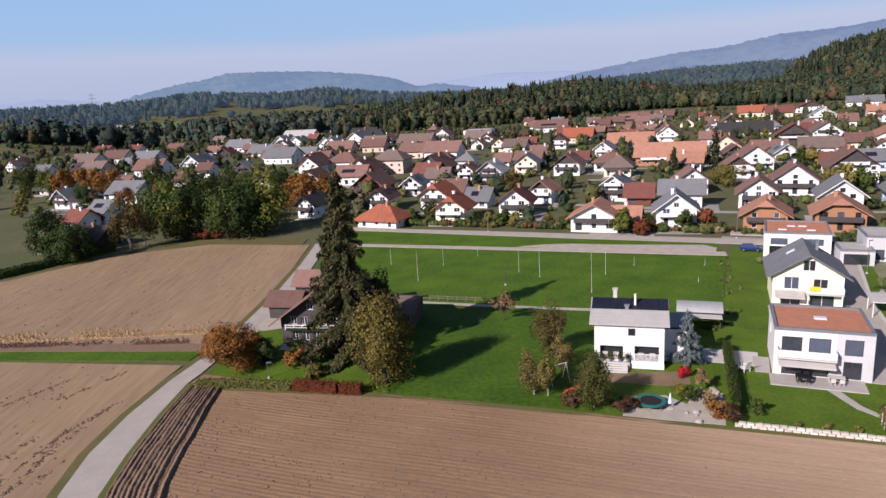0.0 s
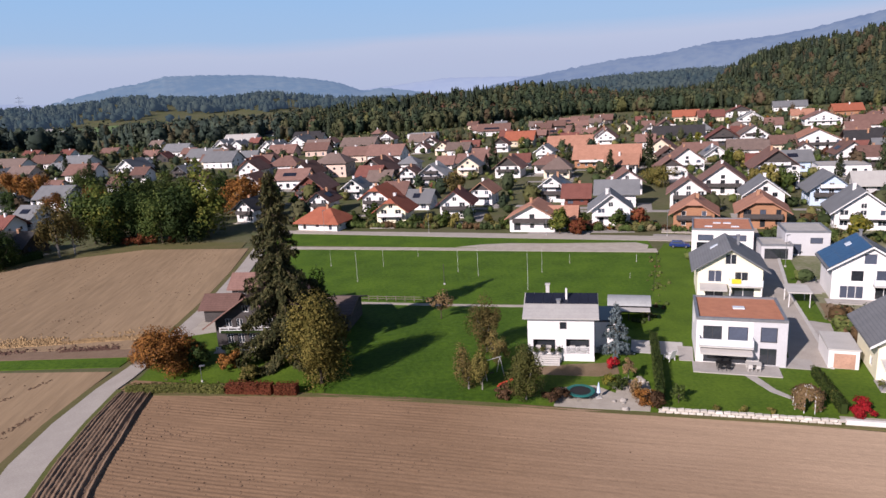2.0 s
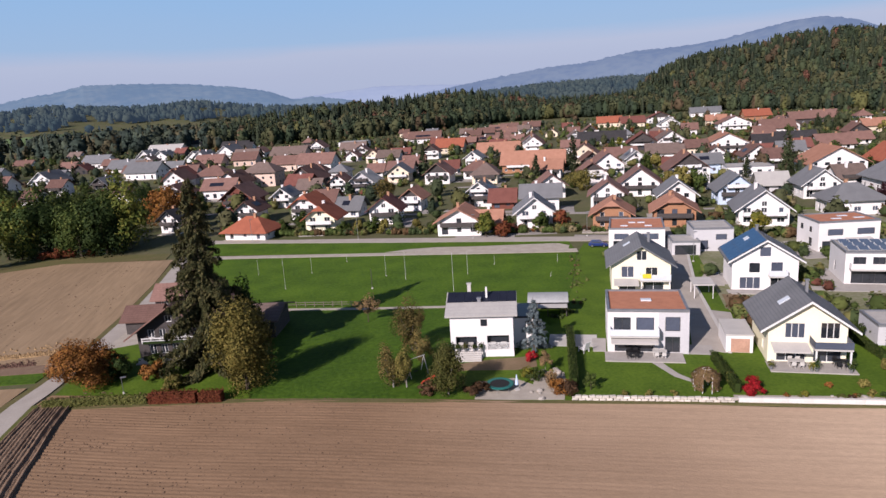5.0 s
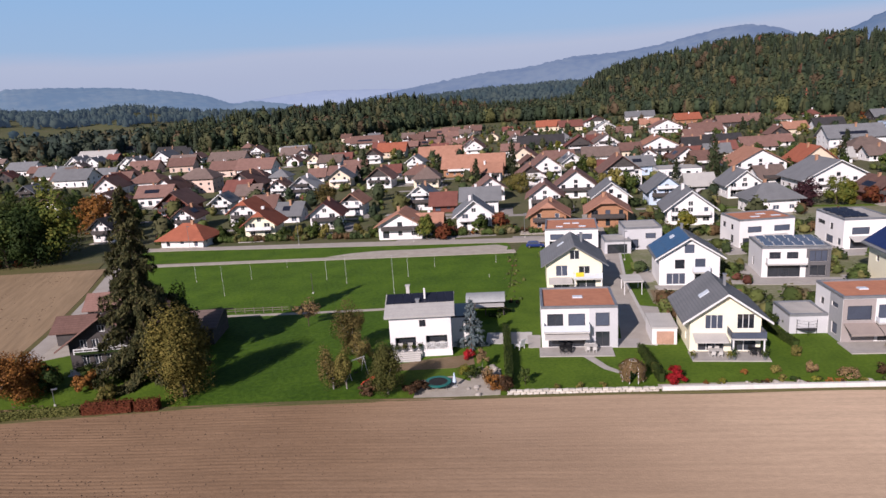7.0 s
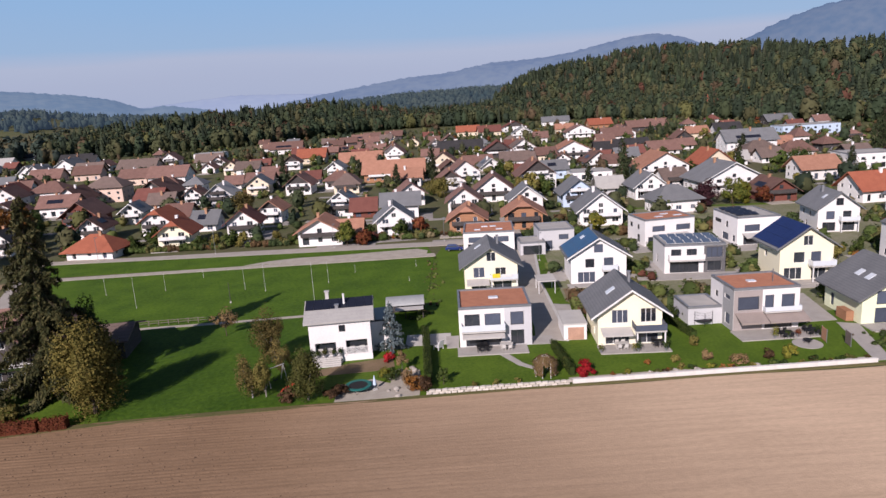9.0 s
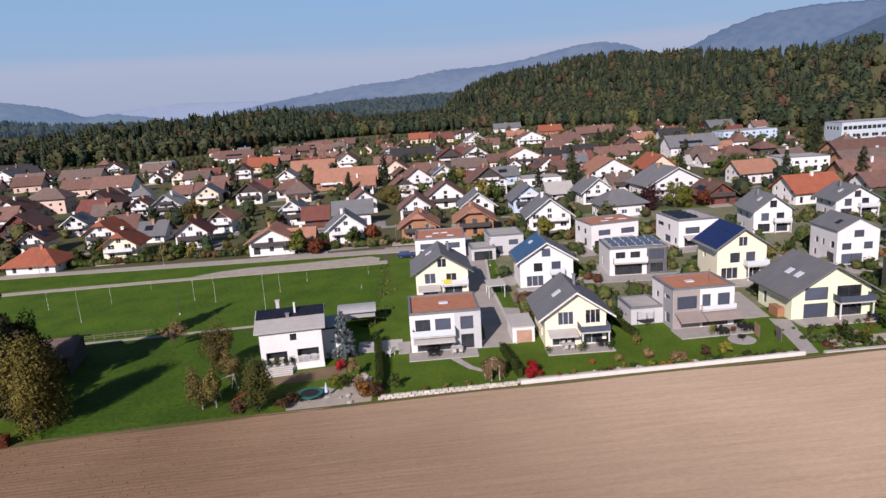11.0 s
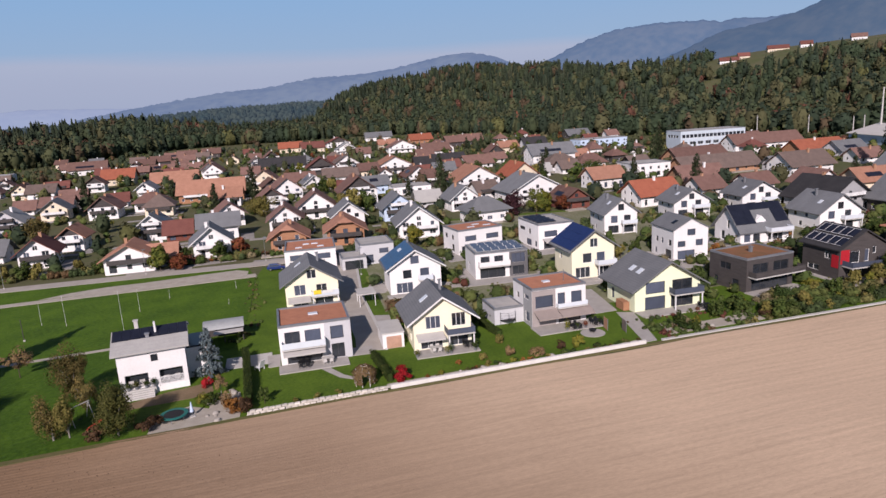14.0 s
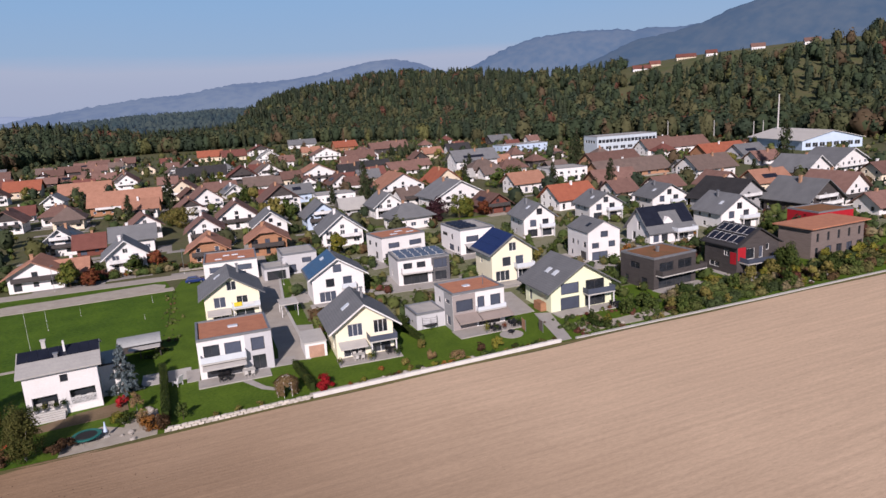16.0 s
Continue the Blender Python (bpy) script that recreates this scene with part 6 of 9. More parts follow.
for q in ((0, 1, 2, 3, 4), (4, 3, 7, 5), (3, 2, 6, 7), (0, 4, 5), (1, 6, 2)):
    dm.faces.new([vs[i] for i in q])
part("dormer", dm, WALLS["white"], h16, "small white dormer")
balcony(h16, 6.5, 12.6, 2.7, 2.2, M_FROST, posts=True)
for x, y, yaw, w, d, e, r in ((173.7, 56.8, -27, 11.6, 11.1, 4.9, 4.0), (170.2, 94.9, -29, 10.9, 9.7, 4.8, 3.3), (191.5, 86.0, -28, 12.4, 10.0, 4.7, 3.6), (140.4, 96.0, -31, 8.9, 10.9, 5.8, 3.4)):
    W = [("f", w * 0.2, 2.9, 1.8, 1.9, 1, 1), ("f", w * 0.6, 2.9, 1.8, 1.9, 1, 0), ("f", w * 0.42, e + 0.3, 1.6, 1.7, 2, 0), ("f", w * 0.12, 0.2, 2.8, 2.0, 2, 0), ("f", w * 0.58, 0.2, 2.8, 2.0, 2, 0), ("l", 2, 3, 1, 1.2, 1, 0), ("l", 6, 3, 1, 1.2, 1, 1), ("l", 4, 0.5, 1, 1.2, 1, 0)]
    th = house(x, y, yaw, w, d, e, r, "g", "white", "grey", W, "white gabled house with grey slate roof", o=0.9, group="upper row of grey-roofed houses", frames=M_FRAME_D)
    plate(th, "skylight", on_slope("g", w, d, e, r, "l", 3.6, 2.4), 1.0, 1.3, 0.1, M_FROST, "roof window")
    chimney(th, w * 0.36, d * 0.6, e + r * 0.6, e + r + 0.6, 0.5)
    balcony(th, w * 0.5, w * 0.95, 2.7, 1.5, M_FROST, posts=True)

# paved aprons between the houses of the upper rows
for th, w, d, a, b in ((b8, 11.3, 9.2, 3.5, 4.5), (b9, 9.5, 12.2, 5.0, 5.0), (b10, 11.9, 9.0, 4.5, 5.0), (h9, 9.3, 8.4, 4.0, 4.5), (h15, 8.1, 9.5, 6.0, 6.0), (h16, 13.0, 9.6, 5.0, 6.5), (h12, 10.5, 9.0, 1.5, 5.0)):
    add_box(th, "forecourt", (-a, -b, -0.1, w + 2.2, -0.01, 0.03), M_PAVE, "pale paved forecourt")
    add_box(th, "side_paving", (-a, 0.0, -0.1, -0.01, d + 1.0, 0.026), M_PAVE, "pale paved strip")

# farmhouse behind the spruce
W = [("f", 1.6 + 1.7 * k, 3.3, 1.0, 1.3, 2, 0) for k in range(5)] + [("f", 1.6 + 1.7 * k, 0.8, 1.0, 1.4, 2, 0) for k in range(5)] + [("f", 4.4, 5.6, 1.0, 1.0, 2, 0), ("l", 3, 0.8, 1.0, 1.3, 2, 0), ("l", 7, 0.8, 1.0, 1.3, 2, 0)]
farm = house(-25.2, 94.0, -12, 11.5, 13.5, 4.4, 3.9, "g", "darkwood", "brown", W, "old dark timber farmhouse with brown tiled roof", o=1.4)
add_box(farm, "balcony", (1.0, -0.9, 2.6, 10.5, -0.01, 2.75), WALLS["darkwood"], "narrow timber balcony with flowers")
for z in (3.05, 3.45):
    add_box(farm, "railing", (1.0, -0.95, z, 10.5, -0.9, z + 0.14), M_RAILW, "white painted balcony rail")
for k in range(8):
    add_box(farm, "baluster", (1.0 + 1.34 * k, -0.96, 2.76, 1.12 + 1.34 * k, -0.88, 3.6), M_RAILW)
add_box(farm, "lower_rail", (0.6, -2.0, 0.8, 8.0, -1.95, 0.95), M_RAILW, "white terrace rail")
for k in range(6):
    add_box(farm, "rail_post", (0.6 + 1.44 * k, -2.02, -0.1, 0.72 + 1.44 * k, -1.93, 0.95), M_RAILW)
add_box(farm, "terrace", (0.2, -2.1, -0.1, 8.4, -0.01, 0.1), M_CONC, "pale terrace before the farmhouse")
add_box(farm, "flower_box", (1.2, -1.1, 2.76, 10.3, -0.85, 3.1), LEAVES["deep"], "green balcony flower boxes")
house(-30.4, 107.0, -12, 5.2, 5.0, 2.7, 1.5, "s", "darkwood", "brown", (("l", 1, 0.2, 1.2, 2, 1, 0),), "small barn annexe with brown tiled roof", name="barn")
house(-27.8, 117.0, -12, 5.5, 5.0, 3.2, 1.8, "s", "darkwood", "brown", (("f", 1, 0.3, 1.2, 2, 1, 0), ("f", 4, 1, 1.0, 1.2, 1, 0)), "dark timber outbuilding with brown tiled roof", name="barn")
house(-13.6, 98.4, -14, 8.0, 8.0, 3.2, 1.2, "s", "darkwood", "greybrown", (("f", 1, 0.1, 2.4, 2.4, 2, 0),), "dark timber shed with grey-brown roof", name="barn", o=0.9)


# ---- the village ----
VILLAGE = []



def half_hip(th, w, eave, rise, o, cut=0.6):
    """Clips the front gable's peak: the roof and wall end under a small sloping hip."""
    z0, k = eave + cut * rise + 0.12, 0.9
    c, nrm = Vector((0, -o, z0)), Vector((0, -k, 1)).normalized()
    for ob in th.children:
        if ob.name.split(".")[0] in ("roof", "wall", "gable_boarding"):
            bm = bmesh.new()
            bm.from_mesh(ob.data)
            shift = 0 if ob.name.startswith("roof") else -0.12
            bmesh.ops.bisect_plane(bm, geom=bm.verts[:] + bm.edges[:] + bm.faces[:], plane_co=c + Vector((0, 0, shift)), plane_no=nrm, clear_outer=True)
            bm.to_mesh(ob.data)
            bm.free()
        if ob.name.startswith("roof"):
            skin = ob.data.materials[0]
    half, back = (1 - cut) * w / 2, (1 - cut) * rise / k
    bm = bmesh.new()
    tri = [(w / 2 - half - 0.1, -o - 0.05, z0), (w / 2 + half + 0.1, -o - 0.05, z0), (w / 2, back - o + 0.05, z0 + (1 - cut) * rise + 0.02)]
    top, low = ([bm.verts.new((x, y, z + dz)) for x, y, z in tri] for dz in (0.05, -0.15))
    bm.faces.new(top), bm.faces.new(low[::-1])
    for i in range(3):
        bm.faces.new([top[i], top[i - 1], low[i - 1], low[i]])
    bmesh.ops.recalc_face_normals(bm, faces=bm.faces)
    part("roof_hip", bm, skin, th)


WALL_WORDS = {"white": "white rendered", "cream": "cream rendered", "beige": "beige rendered", "pink": "pale pink rendered", "grey": "grey rendered", "lightgrey": "light grey rendered", "darkwood": "dark timber", "redwood": "dark red timber", "wood": "orange-brown timber", "blue": "pale blue", "brick": "rust-coloured brick"}
ROOF_WORDS = {"red": "red-tiled", "orange": "orange-tiled", "brown": "dark brown tiled", "darkred": "dark red tiled", "grey": "grey slate", "dark": "black slate", "pale": "pale grey", "greybrown": "grey-brown tiled"}
SHAPE_WORDS = {"g": "gabled roof", "s": "pitched roof", "hip": "hipped roof", "flat": "flat roof"}


def village_house(x, y, yaw, w, d, eave, rise, kind, wall, roof, storeys, chalet, solar=False, clipped=False):
    """One house of the old village: rows of windows, chimney, and a timber balcony on chalets."""
    label = f"{WALL_WORDS[wall]} village house, {ROOF_WORDS[roof]} {SHAPE_WORDS[kind]}" + (", clipped gable" if clipped else "") + (", timber balcony" if chalet else "")
    rnd = random.Random(int(x * 31 + y * 17))
    wins = []
    seen = "l" if math.degrees(math.atan2(x, y)) > -yaw else "r"
    for s, length in (("f", w), (seen, d)):
        n = max(1, min(8, int(length / (3.2 if math.hypot(x, y) < 330 else 4.2))))
        for st in range(storeys):
            for k in range(n):
                ww = rnd.choice((1.1, 1.3, 1.7)) if s == "f" else 1.0
                hh = 2.0 if (st == 0 and s == "f" and rnd.random() < 0.5) else 1.2
                u = (k + 0.5) * length / n - ww / 2
                top = 0.3 + 2.4 * st + (0.0 if hh > 1.5 else 0.6) + hh
                gable = (kind == "g") == (s == "f") and kind in "gs"
                if top > eave - 0.05 and not (gable and top < eave + rise * (1 - abs(2 * u / length - 1)) - 0.3 and top < eave + rise * (1 - abs(2 * (u + ww) / length - 1)) - 0.3):
                    continue
                wins.append((s, u, 0.3 + 2.4 * st + (0.0 if hh > 1.5 else 0.6), ww, hh, 2 if ww > 1.2 else 1, rnd.random() < 0.3))
    if kind == "g" and rise > 2.4 and eave + 0.25 > 0.3 + 2.4 * (storeys - 1) + 2.0:
        wins.append(("f", w / 2 - 0.6, eave + 0.25, 1.2, 1.2, 2, 0))
    roof_mat = M_BEDGREY if kind == "flat" else roof
    th = house(x, y, yaw, w, d, eave, rise, kind, wall, roof_mat, wins, label, o=1.2, group="village houses", far=math.hypot(x, y) > 225, frames=M_FRAME_D if rnd.random() < 0.5 else M_FRAME_W, fascia=M_FRAME_W if (kind == "g" and wall == "white" and roof == "grey") else None)
    if kind != "flat":
        chimney(th, w * rnd.uniform(0.35, 0.65), d * rnd.uniform(0.35, 0.65), eave + rise * 0.5, eave + rise + 0.7, 0.7, WALLS["white"] if rnd.random() < 0.4 else WALLS["brick"])
    if math.hypot(x, y) < 420 and rnd.random() < 0.45:
        a, b = rnd.uniform(-2.5, 0.5), rnd.uniform(2.5, 4.5)
        add_box(th, "terrace", (a, -b, -0.3, w * rnd.uniform(0.7, 1.2), -0.02, 0.06), M_PAVE if rnd.random() < 0.6 else M_GRAVELP, "pale paved forecourt")
    if kind == "g" and rise > 2.6 and eave > 4 and rnd.random() < 0.3:
        balcony(th, w * 0.22, w * 0.78, eave + 0.15, 1.1, WALLS["darkwood"] if chalet or rnd.random() < 0.4 else M_RAILW, WALLS["darkwood"])
    if chalet or (kind == "g" and storeys > 1 and rnd.random() < 0.75):
        balcony(th, w * 0.08, w * 0.92, 2.62, 1.3, WALLS["darkwood"] if (chalet and rnd.random() < 0.6) or rnd.random() < 0.3 else M_RAILW, WALLS["darkwood"])
    if chalet and storeys > 2:
        balcony(th, w * 0.12, w * 0.88, 5.5, 1.2, WALLS["darkwood"], WALLS["darkwood"])
    if kind == "g" and wall == "white" and roof in ("brown", "darkred", "orange") and rise > 2.2 and rnd.random() < 0.6:
        bm = bmesh.new()
        a = [bm.verts.new(p) for p in ((0.1, -0.03, eave + 0.1), (w - 0.1, -0.03, eave + 0.1), (w / 2, -0.03, eave + rise - 0.1))]
        if rnd.random() < 0.6:
            bm.faces.new(a)
            r = bmesh.ops.extrude_face_region(bm, geom=bm.faces[:])
            bmesh.ops.translate(bm, verts=[g for g in r["geom"] if isinstance(g, bmesh.types.BMVert)], vec=(0, -0.05, 0))
            bmesh.ops.recalc_face_normals(bm, faces=bm.faces)
            part("gable_boarding", bm, WALLS["darkwood"], th, "dark timber boarding in the gable")
        else:
            bm.free()
    if solar or (kind in "gs" and roof in ("grey", "brown") and rise > 2 and rnd.random() < 0.08):
        side = ("r" if x < 120 else "l") if kind == "g" else "f"
        run = d if kind == "g" else w
        for i in range(int(run * 0.5 / 1.2)):
            plate(th, "solar_panel", on_slope(kind, w, d, eave, rise, side, (run * 0.75 if side == "l" else run * 0.2) + (-1 if side == "l" else 1) * i * 1.2, 0.8), 1.15, 2.0, 0.08, M_SOLAR)
    if clipped:
        half_hip(th, w, eave, rise, 1.2)
    VILLAGE.append((x, y, yaw, w, d))
    return th


village_house(-311.1, 604.2, -25, 17.1, 12.3, 3.0, 4.4, "s", "pink", "darkred", 1, False)
village_house(-278.5, 602.1, -26, 13.4, 9.7, 3.0, 3.5, "s", "white", "darkred", 1, False)
village_house(-243.7, 483.2, -23, 20.8, 13.0, 4.6, 4.7, "s", "white", "brown", 2, False)
village_house(-256.3, 463.0, -25, 22.7, 13.0, 4.6, 4.7, "s", "white", "greybrown", 2, False)
village_house(-208.8, 451.8, -26, 21.3, 13.0, 4.6, 4.7, "s", "white", "grey", 2, False)
village_house(-211.3, 440.7, -23, 11.6, 8.4, 3.0, 3.0, "s", "white", "grey", 1, False)
village_house(-171.1, 372.3, -18, 17.2, 12.4, 4.6, 4.5, "s", "white", "brown", 2, False)
village_house(-213.0, 395.7, -19, 14.8, 10.7, 4.6, 3.8, "s", "pink", "greybrown", 2, False)
village_house(-147.5, 382.0, -19, 13.1, 13.8, 4.6, 5.0, "g", "white", "grey", 2, False)
village_house(-151.5, 411.0, -25, 12.3, 8.9, 4.6, 3.2, "s", "white", "grey", 2, False)
village_house(-231.9, 571.9, -22, 15.3, 11.0, 3.0, 4.0, "s", "white", "brown", 1, False)
village_house(-177.3, 511.4, -24, 13.2, 9.5, 3.0, 3.4, "s", "white", "brown", 1, False)
village_house(-225.2, 674.7, -25, 12.6, 9.1, 3.0, 3.3, "s", "white", "greybrown", 1, False)
village_house(-166.5, 525.1, -26, 21.3, 13.0, 4.6, 4.7, "s", "white", "grey", 2, False)
village_house(-132.9, 468.1, -25, 23.2, 13.0, 3.0, 4.7, "s", "white", "grey", 1, False)
village_house(-113.0, 428.3, -18, 12.5, 9.0, 3.0, 3.2, "s", "beige", "brown", 1, False)
village_house(-114.8, 516.7, -19, 12.7, 13.3, 4.6, 4.8, "g", "white", "grey", 2, False)
village_house(-176.0, 762.2, -19, 34.3, 14.0, 5.8, 0.0, "flat", "white", "pale", 2, False)
village_house(-124.3, 725.4, -19, 12.4, 8.9, 4.6, 3.2, "s", "white", "dark", 2, False)
village_house(-86.1, 488.1, -25, 11.7, 12.3, 4.6, 4.5, "g", "white", "grey", 2, False)
village_house(-68.5, 532.4, -24, 12.9, 13.6, 4.6, 4.9, "g", "white", "grey", 2, False)
village_house(-76.0, 595.2, -21, 23.5, 13.0, 4.6, 4.7, "s", "white", "dark", 2, False)
village_house(-51.5, 469.6, -20, 15.8, 11.4, 4.6, 4.1, "s", "pink", "greybrown", 2, False)
village_house(-75.1, 454.9, -18, 17.6, 12.7, 3.0, 4.6, "s", "pink", "brown", 1, False)
village_house(-86.0, 417.2, -18, 9.9, 8.0, 4.6, 2.9, "s", "white", "grey", 2, False)
village_house(-69.0, 380.4, -26, 8.7, 9.1, 4.6, 3.3, "g", "white", "brown", 2, False)
village_house(-72.3, 347.5, -21, 11.1, 11.7, 4.6, 4.2, "g", "white", "darkred", 2, False)
village_house(-57.6, 346.2, -20, 16.2, 11.7, 4.6, 3.9, "hip", "white", "brown", 2, False)
village_house(-30.6, 313.6, -22, 15.6, 11.2, 7.2, 3.7, "hip", "pink", "greybrown", 3, False)
village_house(-26.1, 456.3, -25, 23.9, 13.0, 4.6, 4.7, "s", "pink", "greybrown", 2, False)
village_house(-21.1, 381.8, -22, 14.2, 10.2, 4.6, 3.7, "s", "pink", "brown", 2, False)
village_house(-7.0, 370.3, -26, 19.9, 13.0, 4.6, 4.7, "s", "white", "brown", 2, False)
village_house(-1.1, 504.7, -18, 12.0, 12.6, 4.6, 4.6, "g", "white", "brown", 2, False)
village_house(20.8, 456.4, -18, 16.4, 11.8, 4.6, 4.2, "s", "white", "greybrown", 2, False)
village_house(-9.9, 287.2, -22, 13.7, 14.4, 4.6, 5.2, "g", "darkwood", "brown", 2, True)
village_house(-40.6, 298.8, -24, 11.2, 11.8, 4.6, 4.3, "g", "white", "brown", 2, False)
village_house(-31.5, 241.1, -18, 11.5, 12.1, 4.6, 4.4, "g", "redwood", "brown", 2, True)
village_house(-23.0, 209.6, -21, 6.7, 8.0, 4.6, 2.5, "g", "white", "brown", 2, False, True)
village_house(-13.2, 236.9, -18, 6.7, 8.0, 4.6, 2.5, "g", "white", "grey", 2, False)
village_house(-4.5, 253.9, -19, 8.1, 8.0, 4.6, 2.9, "s", "white", "greybrown", 2, False)
village_house(15.3, 259.9, -22, 10.0, 10.5, 4.6, 3.8, "g", "lightgrey", "pale", 2, False)
village_house(9.1, 313.2, -23, 8.5, 8.0, 4.6, 2.6, "hip", "white", "grey", 2, False)
village_house(8.0, 268.3, -21, 6.5, 8.0, 4.6, 2.5, "g", "white", "brown", 2, False)
village_house(0.9, 216.1, -23, 7.1, 8.0, 4.6, 2.9, "s", "cream", "brown", 2, False)
village_house(8.3, 204.5, -25, 7.0, 8.0, 3.0, 2.9, "s", "white", "grey", 1, False, True)
village_house(-6.1, 207.7, -24, 9.0, 9.4, 4.6, 3.2, "g", "white", "red", 2, True, clipped=True)
village_house(-1.4, 181.5, -19, 8.4, 9.0, 4.6, 3.0, "g", "cream", "red", 2, True, clipped=True)
village_house(-23.7, 183.3, -27, 12.5, 9.0, 3.0, 3.0, "hip", "white", "red", 1, False)
village_house(-45.0, 204.8, -27, 6.5, 8.0, 4.6, 2.5, "g", "white", "dark", 2, False)
village_house(-124.6, 246.9, -21, 13.3, 9.5, 7.2, 3.4, "s", "white", "grey", 3, False)
village_house(-118.4, 219.7, -24, 7.3, 8.0, 4.6, 2.9, "s", "white", "grey", 2, False)
village_house(-141.8, 252.3, -22, 8.7, 8.0, 4.6, 2.9, "s", "white", "dark", 2, False)
village_house(-102.6, 178.5, -22, 9.6, 8.0, 3.0, 2.9, "s", "darkwood", "dark", 1, False)
village_house(-122.7, 211.4, -24, 7.0, 8.0, 3.0, 2.9, "s", "white", "darkred", 1, False)
village_house(16.9, 185.8, -17, 8.7, 9.1, 4.6, 3.3, "g", "white", "darkred", 2, False)
village_house(28.7, 204.9, -25, 6.8, 8.0, 4.6, 2.6, "g", "white", "orange", 2, False)
village_house(32.4, 160.4, -23, 11.4, 9.5, 3.9, 3.1, "g", "white", "orange", 2, True)
village_house(42.4, 160.6, -23, 6.4, 5.6, 3.2, 2.2, "s", "white", "orange", 1, False)
village_house(49.4, 201.5, -25, 9.0, 9.5, 4.6, 3.4, "g", "white", "grey", 2, False, True)
village_house(55.7, 192.5, -21, 6.9, 7.6, 3.0, 2.9, "s", "redwood", "darkred", 1, False)
village_house(47.3, 266.8, -24, 10.5, 11.1, 4.6, 4.0, "g", "white", "brown", 2, False)
village_house(65.1, 272.3, -23, 12.2, 8.8, 4.6, 2.9, "hip", "white", "brown", 2, True)
village_house(60.4, 300.8, -20, 8.2, 8.0, 3.0, 2.9, "s", "white", "darkred", 1, False)
village_house(35.7, 299.9, -24, 11.3, 8.2, 4.6, 2.9, "s", "beige", "brown", 2, False)
village_house(27.4, 312.8, -21, 7.0, 8.0, 3.0, 2.9, "s", "white", "brown", 1, False)
village_house(21.7, 513.7, -18, 22.1, 14.0, 5.8, 0.0, "flat", "white", "pale", 2, False)
village_house(38.0, 372.0, -26, 12.3, 8.8, 4.6, 3.2, "s", "white", "greybrown", 2, False)
village_house(32.4, 386.6, -26, 8.9, 9.3, 4.6, 3.4, "g", "beige", "brown", 2, True)
village_house(79.8, 413.6, -25, 17.2, 12.4, 4.6, 4.5, "s", "beige", "red", 2, False)
village_house(79.2, 527.5, -19, 24.9, 13.0, 4.6, 4.7, "s", "white", "brown", 2, False)
village_house(96.2, 368.9, -21, 23.5, 13.0, 3.0, 4.7, "s", "beige", "orange", 1, False)
village_house(129.1, 384.6, -25, 11.3, 11.9, 4.6, 4.3, "g", "white", "brown", 2, False)
village_house(-131.2, 538.1, -25, 13.6, 14.3, 4.6, 5.2, "g", "white", "grey", 2, False)
village_house(-143.4, 628.7, -22, 31.7, 13.0, 4.6, 4.7, "s", "white", "pale", 2, False)
village_house(-80.0, 475.8, -27, 12.1, 12.5, 4.6, 4.9, "g", "white", "grey", 2, False)
village_house(-69.8, 515.9, -20, 15.1, 15.0, 4.6, 5.2, "g", "white", "grey", 2, False)
village_house(-69.9, 558.8, -18, 23.6, 13.0, 4.6, 4.7, "s", "white", "dark", 2, False)
village_house(-49.1, 439.9, -17, 14.9, 10.7, 4.6, 3.9, "s", "pink", "brown", 2, False)
village_house(-71.2, 372.2, -20, 11.0, 7.2, 4.6, 3.2, "s", "white", "brown", 2, False)
village_house(-69.9, 331.5, -17, 10.8, 11.3, 4.6, 4.1, "g", "white", "brown", 2, False)
village_house(-104.8, 401.2, -24, 19.8, 13.0, 4.6, 4.7, "s", "white", "grey", 2, False)
village_house(-43.6, 278.9, -19, 13.0, 9.3, 4.6, 3.4, "s", "white", "brown", 2, False)
village_house(53.6, 159.6, -18, 9.4, 9.9, 4.6, 3.6, "g", "white", "grey", 2, False)
village_house(63.4, 184.8, -21, 10.9, 8.0, 4.6, 2.9, "s", "white", "grey", 2, False)
village_house(70.4, 149.0, -27, 9.2, 9.5, 4.3, 2.9, "g", "wood", "orange", 2, True, clipped=True)
village_house(84.8, 144.8, -27, 10.0, 10.5, 4.4, 3.1, "g", "wood", "orange", 2, True, clipped=True)
village_house(82.0, 176.8, -25, 9.8, 10.3, 4.6, 3.7, "g", "white", "brown", 2, True)
village_house(98.4, 166.0, -23, 9.5, 10.0, 4.6, 3.6, "g", "white", "grey", 2, False)
village_house(99.4, 193.1, -26, 12.2, 12.8, 4.6, 4.6, "g", "white", "brown", 2, True)
village_house(118.3, 196.6, -23, 13.2, 13.9, 7.2, 5.0, "g", "white", "brown", 3, False)
village_house(113.4, 247.0, -17, 12.7, 13.4, 4.6, 4.8, "g", "white", "brown", 2, False)
village_house(85.1, 280.8, -24, 27.0, 13.0, 4.6, 4.7, "s", "wood", "orange", 2, True)
village_house(90.5, 255.3, -27, 11.6, 8.3, 4.6, 3.0, "s", "white", "orange", 2, True)
village_house(124.4, 298.0, -27, 12.7, 13.4, 4.6, 4.8, "g", "beige", "brown", 2, False)
village_house(169.4, 395.5, -25, 28.6, 13.0, 3.0, 4.7, "s", "white", "dark", 1, False)
village_house(133.5, 400.7, -19, 12.7, 13.4, 4.6, 4.8, "g", "white", "brown", 2, False)
village_house(123.5, 519.3, -26, 12.5, 9.0, 4.6, 3.2, "s", "darkwood", "brown", 2, False)
